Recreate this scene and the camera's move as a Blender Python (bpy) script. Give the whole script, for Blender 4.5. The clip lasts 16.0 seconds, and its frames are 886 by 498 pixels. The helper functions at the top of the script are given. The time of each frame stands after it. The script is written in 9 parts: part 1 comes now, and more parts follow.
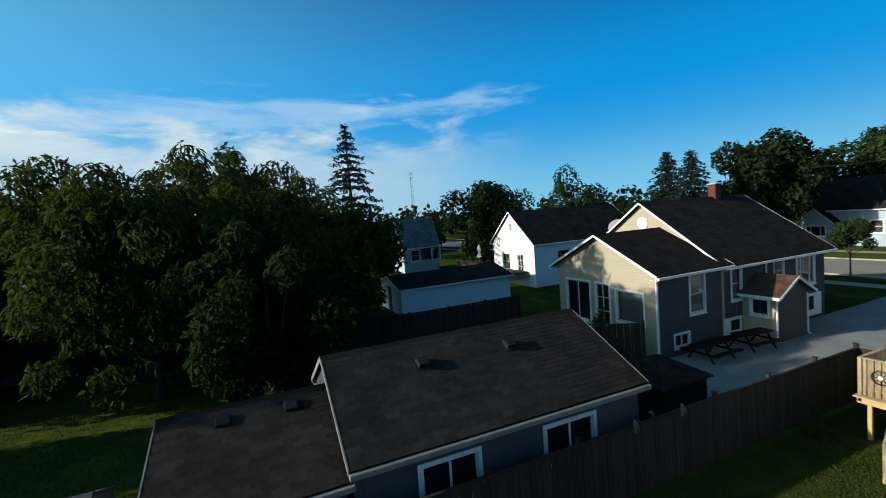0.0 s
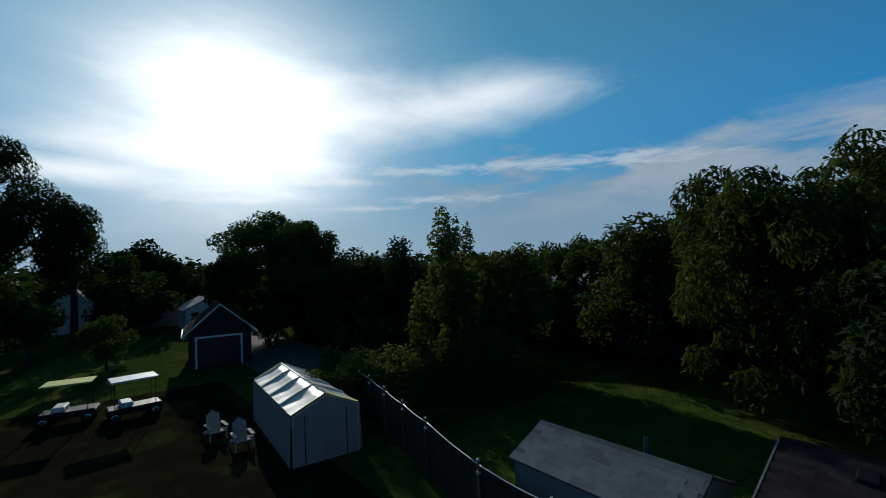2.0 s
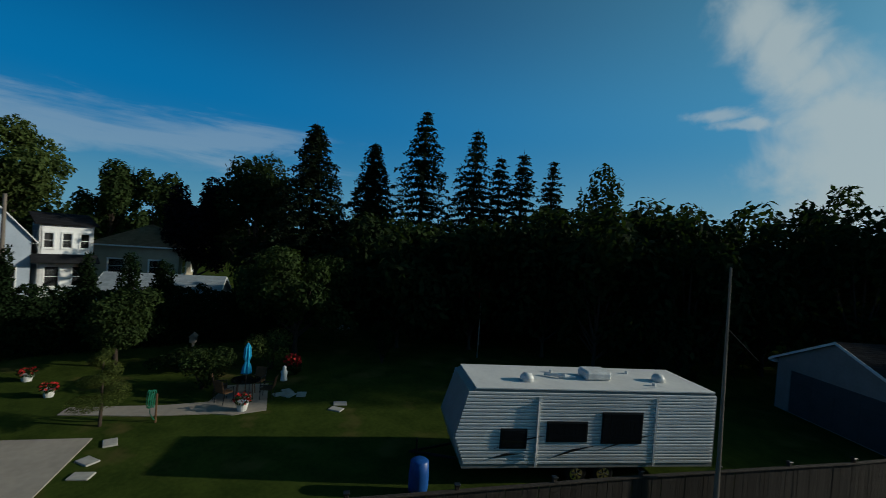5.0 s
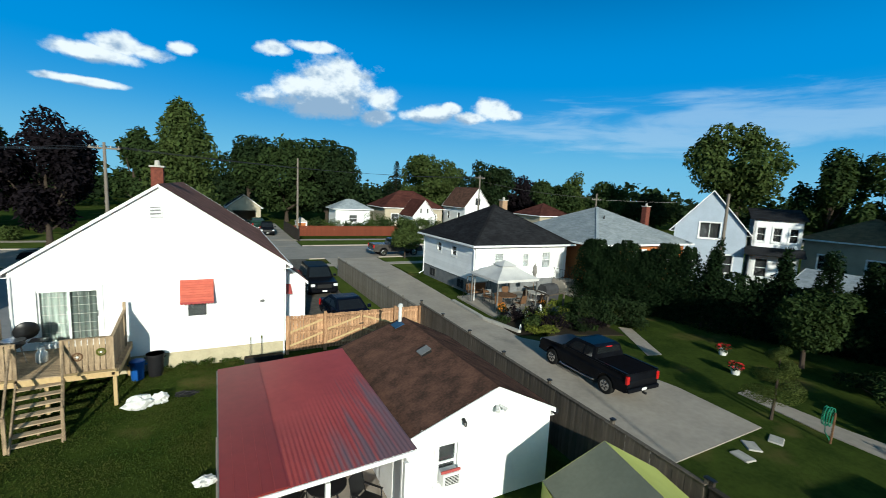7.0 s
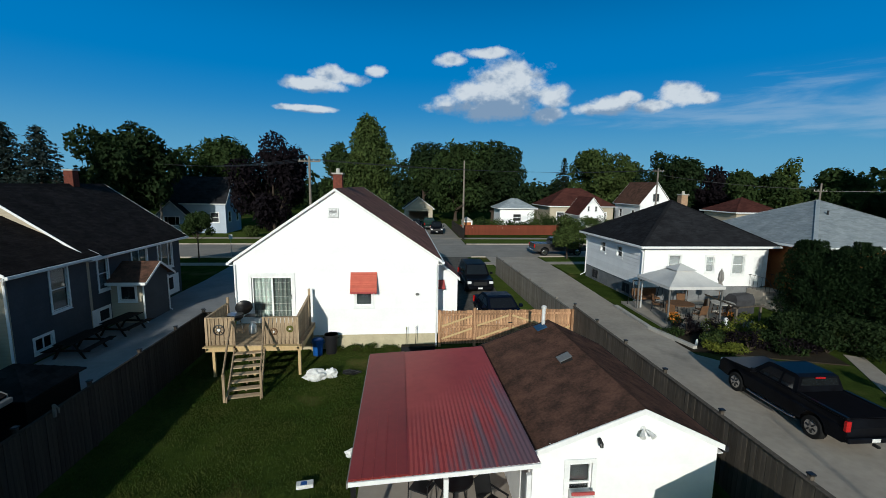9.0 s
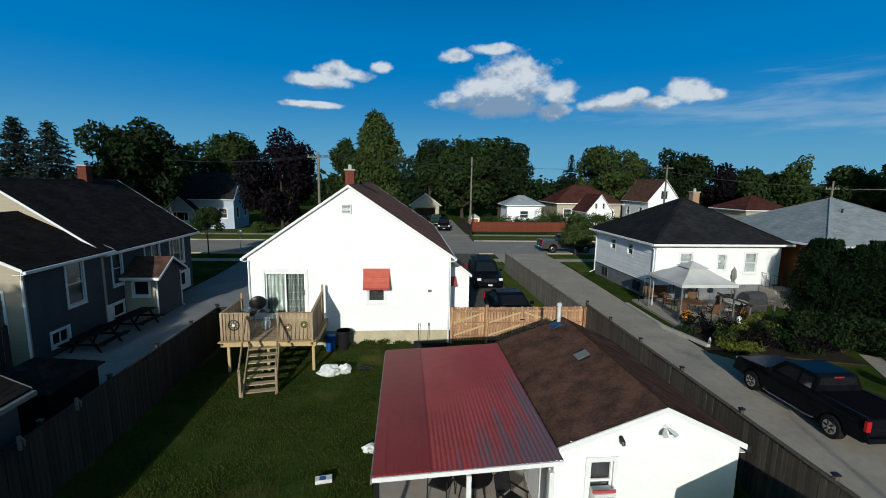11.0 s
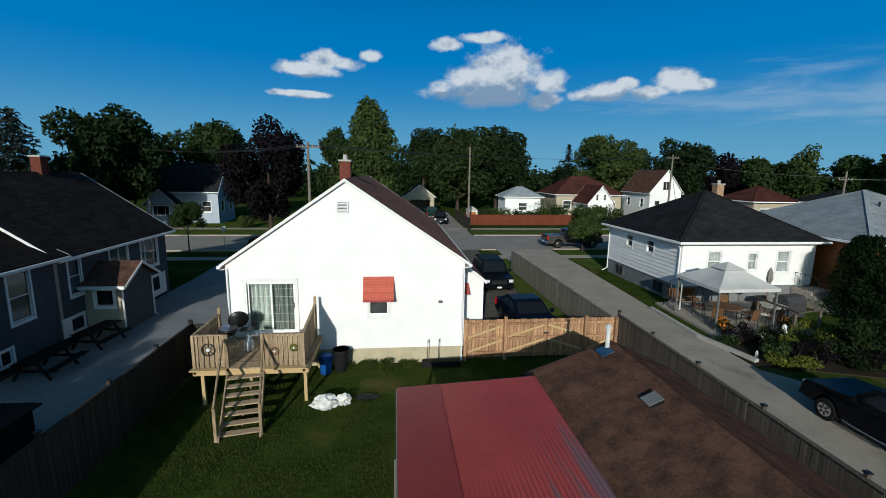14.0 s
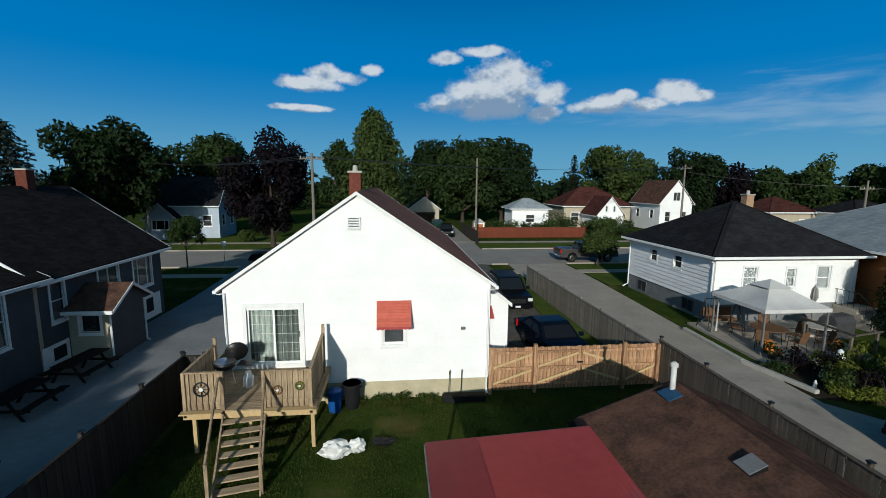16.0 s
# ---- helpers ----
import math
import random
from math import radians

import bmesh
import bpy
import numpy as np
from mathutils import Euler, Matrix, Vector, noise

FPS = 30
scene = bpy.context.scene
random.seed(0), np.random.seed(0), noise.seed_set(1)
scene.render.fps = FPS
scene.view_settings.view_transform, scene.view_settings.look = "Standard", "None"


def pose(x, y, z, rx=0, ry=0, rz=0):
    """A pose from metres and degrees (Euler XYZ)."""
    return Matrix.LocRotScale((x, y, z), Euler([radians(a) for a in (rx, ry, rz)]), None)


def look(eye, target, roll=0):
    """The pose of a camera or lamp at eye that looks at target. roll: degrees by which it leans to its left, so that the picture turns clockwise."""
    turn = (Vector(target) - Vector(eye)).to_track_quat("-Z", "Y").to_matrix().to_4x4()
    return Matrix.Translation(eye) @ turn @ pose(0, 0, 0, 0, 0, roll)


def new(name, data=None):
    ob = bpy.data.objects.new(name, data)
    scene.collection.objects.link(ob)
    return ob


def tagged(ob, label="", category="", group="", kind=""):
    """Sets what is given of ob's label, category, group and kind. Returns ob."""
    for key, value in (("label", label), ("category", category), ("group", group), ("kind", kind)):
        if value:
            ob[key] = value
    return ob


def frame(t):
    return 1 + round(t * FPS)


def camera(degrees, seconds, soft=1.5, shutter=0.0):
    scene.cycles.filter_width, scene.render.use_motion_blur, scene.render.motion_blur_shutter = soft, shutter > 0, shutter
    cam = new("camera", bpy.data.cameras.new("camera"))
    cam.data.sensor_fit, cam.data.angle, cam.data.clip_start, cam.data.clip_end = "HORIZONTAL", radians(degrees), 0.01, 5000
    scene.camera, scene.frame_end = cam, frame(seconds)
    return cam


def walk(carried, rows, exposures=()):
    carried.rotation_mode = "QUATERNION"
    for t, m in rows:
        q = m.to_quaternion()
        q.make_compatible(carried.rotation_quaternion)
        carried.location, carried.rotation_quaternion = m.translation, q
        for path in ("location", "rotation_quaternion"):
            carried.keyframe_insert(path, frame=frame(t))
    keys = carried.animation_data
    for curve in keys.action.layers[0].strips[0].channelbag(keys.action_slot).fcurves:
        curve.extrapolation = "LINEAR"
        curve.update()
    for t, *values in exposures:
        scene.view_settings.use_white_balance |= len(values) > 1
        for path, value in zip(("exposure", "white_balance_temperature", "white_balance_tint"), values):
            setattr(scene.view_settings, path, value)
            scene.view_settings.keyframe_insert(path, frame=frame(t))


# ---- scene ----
# The camera: a small drone that turns on the spot over a back yard, then drifts towards the house.
cam = camera(91.0, 16.0, soft=0.6, shutter=0.08)
PATH = [
    (0, (-0.621, 0.748, 7.123), (-2.457, 1.530, 6.980), -4.56),
    (0.5, (-0.529, 0.792, 6.970), (-2.519, 0.986, 6.916), -5.29),
    (1, (-0.548, 0.971, 6.834), (-2.497, 0.525, 6.833), -4.15),
    (1.5, (-0.813, 1.167, 6.881), (-2.510, 0.108, 6.911), -3.31),
    (2, (-1.088, 1.202, 6.939), (-2.323, -0.370, 7.006), -2.28),
    (2.5, (-0.876, 1.564, 7.200), (-1.531, -0.324, 7.270), -0.02),
    (3, (-1.199, 1.483, 7.156), (-1.258, -0.515, 7.218), 0.79),
    (3.5, (-1.233, 1.312, 7.135), (-0.728, -0.622, 7.209), 1.78),
    (4, (-1.208, 0.964, 7.113), (-0.109, -0.705, 7.172), 3.01),
    (4.2, (-1.187, 0.822, 7.099), (0.126, -0.685, 7.146), 2.98),
    (6.3, (-1.281, -0.526, 7.387), (0.352, 0.609, 7.178), 5.21),
    (6.5, (-1.165, -0.559, 7.384), (0.302, 0.783, 7.162), 4.84),
    (7, (-0.801, -0.599, 7.369), (0.123, 1.155, 7.107), 2.89),
    (7.5, (-0.357, -0.482, 7.339), (0.058, 1.455, 7.061), 0.81),
    (8, (-0.080, -0.490, 7.318), (0.148, 1.476, 7.033), 0.45),
    (8.5, (0.106, -0.489, 7.310), (0.305, 1.480, 7.023), 0.64),
    (10.8, (-0.203, -0.523, 7.316), (-0.001, 1.444, 7.014), 1.61),
    (11, (-0.260, -0.442, 7.307), (-0.084, 1.527, 7.002), 1.01),
    (11.5, (-0.370, -0.469, 7.315), (-0.204, 1.500, 7.006), 0.70),
    (12, (-0.372, -0.476, 7.329), (-0.198, 1.491, 7.016), 0.67),
    (12.5, (-0.431, -0.519, 7.347), (-0.241, 1.447, 7.031), 0.75),
    (13, (-0.498, -0.291, 7.368), (-0.290, 1.670, 7.031), 0.83),
    (13.5, (-0.670, 0.815, 7.380), (-0.455, 2.772, 7.029), 0.88),
    (14, (-0.844, 2.405, 7.388), (-0.627, 4.363, 7.041), 0.89),
    (14.5, (-1.005, 3.464, 7.381), (-0.774, 5.425, 7.064), 0.75),
    (15, (-1.152, 3.950, 7.378), (-0.917, 5.914, 7.078), 0.67),
    (15.5, (-1.289, 4.143, 7.372), (-1.076, 6.110, 7.084), 0.53),
    (16, (-1.374, 4.225, 7.365), (-1.163, 6.192, 7.071), 0.52),
]
EXPOSURES = [(0.0, 0.4, 6500, 4), (0.5, 0.55, 7200, 0), (1.0, 0.62, 7950, 3), (1.5, 0.25, 7100, 6), (2.0, -0.58, 5950, 8), (2.5, -0.70, 6350, 10), (3.0, -0.88, 6200, 9),
             (3.5, -1.02, 6250, 9), (4.2, -1.25, 6300, 9), (6.3, 0.7, 6800, -8), (6.8, 0.42, 6350, -2), (7.3, 0.15, 6100, 5), (8.0, -0.2, 6050, 6), (13.0, -0.26, 6050, 6), (16.0, -0.3, 6050, 6)]
walk(cam, [(t, look(eye, target, roll)) for t, eye, target, roll in PATH], EXPOSURES)

# Late sun behind the yard, low and slightly from the left of the street's axis.
SUN_AZ, SUN_EL = radians(193.3), radians(17.7)   # clockwise from +y
SUN_DIR = Vector((math.sin(SUN_AZ) * math.cos(SUN_EL), math.cos(SUN_AZ) * math.cos(SUN_EL), math.sin(SUN_EL)))
sun = new("sun", bpy.data.lights.new("sun", "SUN"))
sun.data.energy, sun.data.angle, sun.data.color = 4.6, radians(0.6), (1.0, 0.93, 0.80)
sun.matrix_basis = look((0, 0, 40), Vector((0, 0, 40)) - SUN_DIR)

def make_world():
    w = bpy.data.worlds.new("sky")
    scene.world = w
    w.use_nodes = True
    nt = w.node_tree
    nt.nodes.clear()

    def node(kind, **kw):
        n = nt.nodes.new(kind)
        for k, v in kw.items():
            if k == "op":
                n.operation = v
            else:
                n.inputs[int(k[1:])].default_value = v
        return n

    def math_node(op, a, b=None, clamp=False):
        n = nt.nodes.new("ShaderNodeMath")
        n.operation, n.use_clamp = op, clamp
        for i, v in enumerate((a, b)):
            if v is None:
                continue
            if isinstance(v, (int, float)):
                n.inputs[i].default_value = v
            else:
                nt.links.new(v, n.inputs[i])
        return n.outputs[0]

    out = nt.nodes.new("ShaderNodeOutputWorld")
    bg = nt.nodes.new("ShaderNodeBackground")
    sky = nt.nodes.new("ShaderNodeTexSky")
    sky.sky_type, sky.sun_disc = "NISHITA", False
    sky.sun_elevation, sky.sun_rotation = SUN_EL, SUN_AZ
    sky.altitude, sky.air_density, sky.dust_density, sky.ozone_density = 100, 1.0, 0.0, 4.0
    bg.inputs[1].default_value = 0.05
    nt.links.new(bg.outputs[0], out.inputs[0])

    coord = nt.nodes.new("ShaderNodeTexCoord")
    way = coord.outputs["Generated"]
    level = nt.nodes.new("ShaderNodeSeparateXYZ")
    nt.links.new(way, level.inputs[0])

    def noise_of(scale_xyz, scale, detail, rough, warp=0.0, shift=(0, 0, 0)):
        m = nt.nodes.new("ShaderNodeMapping")
        m.inputs["Location"].default_value = shift
        m.inputs["Scale"].default_value = scale_xyz
        nt.links.new(way, m.inputs["Vector"])
        n = nt.nodes.new("ShaderNodeTexNoise")
        n.inputs["Scale"].default_value, n.inputs["Detail"].default_value = scale, detail
        n.inputs["Roughness"].default_value, n.inputs["Distortion"].default_value = rough, warp
        nt.links.new(m.outputs[0], n.inputs["Vector"])
        return n.outputs["Fac"]

    def blob(direction, flat, size):
        """1 at a direction, falling to 0 at the given size; flat squeezes it in height."""
        d = Vector(direction).normalized()
        s = nt.nodes.new("ShaderNodeVectorMath")
        s.operation = "SUBTRACT"
        nt.links.new(way, s.inputs[0])
        s.inputs[1].default_value = d
        m = nt.nodes.new("ShaderNodeVectorMath")
        m.operation = "MULTIPLY"
        nt.links.new(s.outputs[0], m.inputs[0])
        m.inputs[1].default_value = (1, 1, flat)
        ln = nt.nodes.new("ShaderNodeVectorMath")
        ln.operation = "LENGTH"
        nt.links.new(m.outputs[0], ln.inputs[0])
        return math_node("SUBTRACT", 1.0, math_node("DIVIDE", ln.outputs["Value"], size), False)

    def largest(values):
        acc = values[0]
        for v in values[1:]:
            acc = math_node("MAXIMUM", acc, v)
        return acc

    def ramp(v, a, b):
        n = nt.nodes.new("ShaderNodeMapRange")
        n.interpolation_type = "SMOOTHSTEP"
        nt.links.new(v, n.inputs["Value"])
        n.inputs["From Min"].default_value, n.inputs["From Max"].default_value = a, b
        return n.outputs["Result"]

    def layer(below, colour, fac):
        n = nt.nodes.new("ShaderNodeMix")
        n.data_type = "RGBA"
        nt.links.new(fac, n.inputs["Factor"])
        nt.links.new(below, n.inputs["A"])
        if isinstance(colour, tuple):
            n.inputs["B"].default_value = colour
        else:
            nt.links.new(colour, n.inputs["B"])
        return n.outputs["Result"]

    # heaps of fair-weather cumulus over the street
    heaps = largest([blob((0.200, 0.967, 0.170), 4.2, 0.175), blob((0.231, 0.945, 0.206), 1.35, 0.115), blob((0.160, 0.966, 0.194), 1.7, 0.070),
                     blob((0.318, 0.928, 0.190), 1.6, 0.055), blob((0.238, 0.940, 0.238), 1.5, 0.060), blob((0.311, 0.938, 0.152), 2.2, 0.055),
                     blob((0.110, 0.959, 0.262), 2.4, 0.045), blob((0.178, 0.946, 0.274), 5.0, 0.075),
                     blob((-0.178, 0.962, 0.202), 4.2, 0.095), blob((-0.143, 0.963, 0.222), 2.2, 0.060), blob((-0.102, 0.970, 0.218), 2.6, 0.048),
                     blob((-0.053, 0.971, 0.236), 2.4, 0.036), blob((-0.200, 0.967, 0.155), 9.0, 0.095),
                     blob((0.400, 0.902, 0.161), 2.8, 0.055), blob((0.430, 0.888, 0.167), 2.4, 0.066), blob((0.460, 0.870, 0.178), 2.4, 0.040),
                     blob((0.500, 0.850, 0.163), 3.0, 0.060), blob((0.538, 0.823, 0.181), 2.1, 0.070), blob((0.570, 0.804, 0.172), 2.8, 0.048)])
    puff = noise_of((1, 1, 1.3), 21.0, 9.0, 0.60)
    puff_above = noise_of((1, 1, 1.4), 24.0, 4.0, 0.55, 0.0, (-0.006, 0, 0.020))
    puff_here = noise_of((1, 1, 1.4), 24.0, 4.0, 0.55)
    m_heap = ramp(math_node("ADD", heaps, math_node("MULTIPLY", math_node("SUBTRACT", puff, 0.5), 1.25)), 0.16, 0.60)
    # thin streaks to the right, behind, and towards the sun
    bands = largest([blob((0.70, 0.70, 0.135), 9.0, 0.50), blob((0.85, 0.50, 0.17), 7.0, 0.42), blob((0.93, 0.2, 0.16), 6.0, 0.4),
                     blob((-0.89, 0.38, 0.245), 6.0, 0.26), blob((-0.96, 0.14, 0.238), 5.0, 0.30), blob((-0.968, -0.06, 0.235), 5.5, 0.30),
                     blob((-0.94, -0.26, 0.212), 8.0, 0.30)])
    ridge = largest([blob((-0.20, -0.97, 0.148), 16.0, 0.20), blob((-0.37, -0.91, 0.188), 16.0, 0.24), blob((-0.56, -0.80, 0.208), 16.0, 0.26),
                     blob((-0.72, -0.66, 0.214), 15.0, 0.28), blob((-0.86, -0.46, 0.206), 13.0, 0.30), blob((-0.46, -0.875, 0.130), 18.0, 0.22),
                     blob((-0.66, -0.735, 0.146), 16.0, 0.26)])
    streak = noise_of((1, 1, 7.0), 4.0, 7.0, 0.58, 0.4)
    m_band = ramp(math_node("ADD", bands, math_node("MULTIPLY", math_node("SUBTRACT", streak, 0.5), 2.6)), 0.15, 0.95)
    rope = noise_of((1, 1, 5.0), 9.0, 8.0, 0.62, 0.6)
    m_ridge = ramp(math_node("ADD", ridge, math_node("MULTIPLY", math_node("SUBTRACT", rope, 0.5), 2.6)), 0.2, 0.95)
    plume = largest([blob((0.814, -1.007, 0.585), 1.0, 0.105), blob((0.755, -1.007, 0.521), 1.0, 0.105), blob((0.706, -1.008, 0.456), 1.0, 0.090),
                     blob((0.653, -1.008, 0.399), 1.0, 0.105), blob((0.623, -1.009, 0.334), 1.0, 0.140), blob((0.596, -1.010, 0.270), 1.0, 0.160),
                     blob((0.601, -1.012, 0.205), 1.0, 0.180), blob((0.605, -1.014, 0.136), 1.0, 0.190)])
    wisp = noise_of((1, 1, 1), 9.0, 9.0, 0.56, 0.35)
    thread = math_node("MAXIMUM", blob((0.922, -1.016, 0.395), 4.0, 0.085), blob((0.840, -1.016, 0.350), 5.0, 0.085))
    m_plume = math_node("MULTIPLY", ramp(math_node("ADD", plume, math_node("MULTIPLY", math_node("SUBTRACT", wisp, 0.5), 1.3)), 0.16, 0.80), 0.80)
    m_thread = math_node("MULTIPLY", ramp(math_node("ADD", thread, math_node("MULTIPLY", math_node("SUBTRACT", wisp, 0.5), 2.4)), 0.3, 0.9), 0.55)
    # low bank of broken white cloud in the west, fading into the haze below
    curl = noise_of((1, 1, 3.0), 5.0, 9.0, 0.60, 0.3)
    edge = math_node("ADD", math_node("SUBTRACT", 0.225, level.outputs["Z"]), math_node("MULTIPLY", math_node("SUBTRACT", curl, 0.5), 0.30))
    west = ramp(blob((-0.96, -0.22, 0.16), 0.8, 1.0), 0.15, 0.55)
    m_bank = math_node("MULTIPLY", math_node("MULTIPLY", ramp(edge, 0.0, 0.075), west), 0.85)
    m_bank_lit = math_node("MULTIPLY", math_node("MULTIPLY", m_bank, ramp(curl, 0.42, 0.66)), ramp(level.outputs["Z"], 0.06, 0.17))
    # bright veil of cloud before the sun
    veil = largest([blob(tuple(SUN_DIR), 1.3, 0.27), blob((-0.42, -0.84, 0.335), 3.2, 0.34), blob((-0.57, -0.74, 0.340), 3.6, 0.32),
                    blob((-0.66, -0.66, 0.365), 3.4, 0.28), blob((-0.10, -0.96, 0.235), 4.5, 0.26), blob((-0.25, -0.935, 0.245), 2.6, 0.26),
                    blob((0.04, -0.98, 0.19), 7.0, 0.24)])
    soft = noise_of((1, 1, 3.4), 3.2, 6.0, 0.56, 0.4)
    m_veil = ramp(math_node("ADD", veil, math_node("MULTIPLY", math_node("SUBTRACT", soft, 0.5), 1.3)), -0.02, 1.1)
    near = ramp(blob(tuple(SUN_DIR), 1.3, 0.62), 0.0, 1.0)
    broad = ramp(blob(tuple(SUN_DIR), 1.7, 1.75), 0.0, 1.0)
    core = math_node("MAXIMUM", math_node("ADD", blob(tuple(SUN_DIR), 1.15, 0.44), math_node("MULTIPLY", math_node("SUBTRACT", soft, 0.5), 0.25)), 0.0)
    glow = math_node("POWER", core, 2.6, True)

    rich = nt.nodes.new("ShaderNodeHueSaturation")
    rich.inputs["Saturation"].default_value = 1.5
    nt.links.new(sky.outputs[0], rich.inputs["Color"])
    up = level.outputs["Z"]
    # deep azure overhead, paler towards the horizon
    grad = nt.nodes.new("ShaderNodeRGB")
    grad.outputs[0].default_value = (2.2, 7.8, 12.8, 1)
    tone = layer(grad.outputs[0], (0.15, 4.6, 12.0, 1), ramp(up, 0.0, 0.26))
    tone = layer(tone, (0.09, 2.2, 6.4, 1), ramp(up, 0.24, 0.48))
    tone = layer(tone, (0.03, 0.35, 1.2, 1), ramp(up, 0.40, 0.72))
    col = layer(rich.outputs[0], tone, (full := nt.nodes.new("ShaderNodeValue")).outputs[0])
    full.outputs[0].default_value = 0.92
    col = layer(col, (4.6, 9.6, 12.8, 1), math_node("MULTIPLY", math_node("SUBTRACT", 1.0, ramp(up, 0.0, 0.17)), 0.45))
    col = layer(col, (4.4, 12.2, 16.6, 1), math_node("MULTIPLY", broad, 0.72))
    col = layer(col, (8.0, 14.0, 18.0, 1), math_node("MULTIPLY", ramp(blob((0.14, -0.95, 0.27), 1.0, 0.55), 0.0, 0.9), 0.45))
    col = layer(col, (14.0, 17.0, 19.0, 1), math_node("MULTIPLY", near, 0.75))
    low = math_node("MULTIPLY", math_node("SUBTRACT", 1.0, ramp(up, -0.02, 0.24)), ramp(blob(tuple(SUN_DIR), 1.0, 1.5), 0.0, 0.9))
    col = layer(col, (11.0, 12.6, 13.6, 1), math_node("MULTIPLY", low, 0.8))
    col = layer(col, (8.0, 10.8, 14.0, 1), math_node("MULTIPLY", m_band, 0.5))
    col = layer(col, (12.5, 14.2, 15.0, 1), m_plume)
    col = layer(col, (12.5, 14.0, 15.0, 1), m_thread)
    col = layer(col, (6.4, 9.2, 11.8, 1), m_bank)
    col = layer(col, (10.0, 11.6, 13.0, 1), m_bank_lit)
    col = layer(col, (17.0, 18.0, 18.5, 1), math_node("MULTIPLY", m_ridge, 0.6))
    # lit billows, grey where one overhangs another and along the flat bases
    base = largest([blob((0.225, 0.962, 0.142), 2.6, 0.150), blob((0.130, 0.976, 0.158), 5.0, 0.080), blob((-0.175, 0.965, 0.178), 6.0, 0.10),
                    blob((0.440, 0.890, 0.140), 4.0, 0.11), blob((-0.200, 0.967, 0.140), 8.0, 0.10)])
    relief = math_node("MULTIPLY", math_node("SUBTRACT", puff_here, puff_above), 2.4)
    lit = ramp(math_node("SUBTRACT", math_node("ADD", relief, 0.80), math_node("MULTIPLY", math_node("MAXIMUM", base, 0.0), 2.1)), 0.0, 1.0)
    heap_col = layer((layer_rgb := nt.nodes.new("ShaderNodeRGB")).outputs[0], (16.0, 16.4, 16.8, 1), lit)
    layer_rgb.outputs[0].default_value = (5.4, 7.4, 10.2, 1)
    col = layer(col, heap_col, math_node("MULTIPLY", m_heap, 0.93))
    col = layer(col, (28.0, 28.0, 27.5, 1), math_node("MULTIPLY", m_veil, 0.85))
    col = layer(col, (60.0, 57.0, 52.0, 1), glow)
    nt.links.new(col, bg.inputs[0])


make_world()

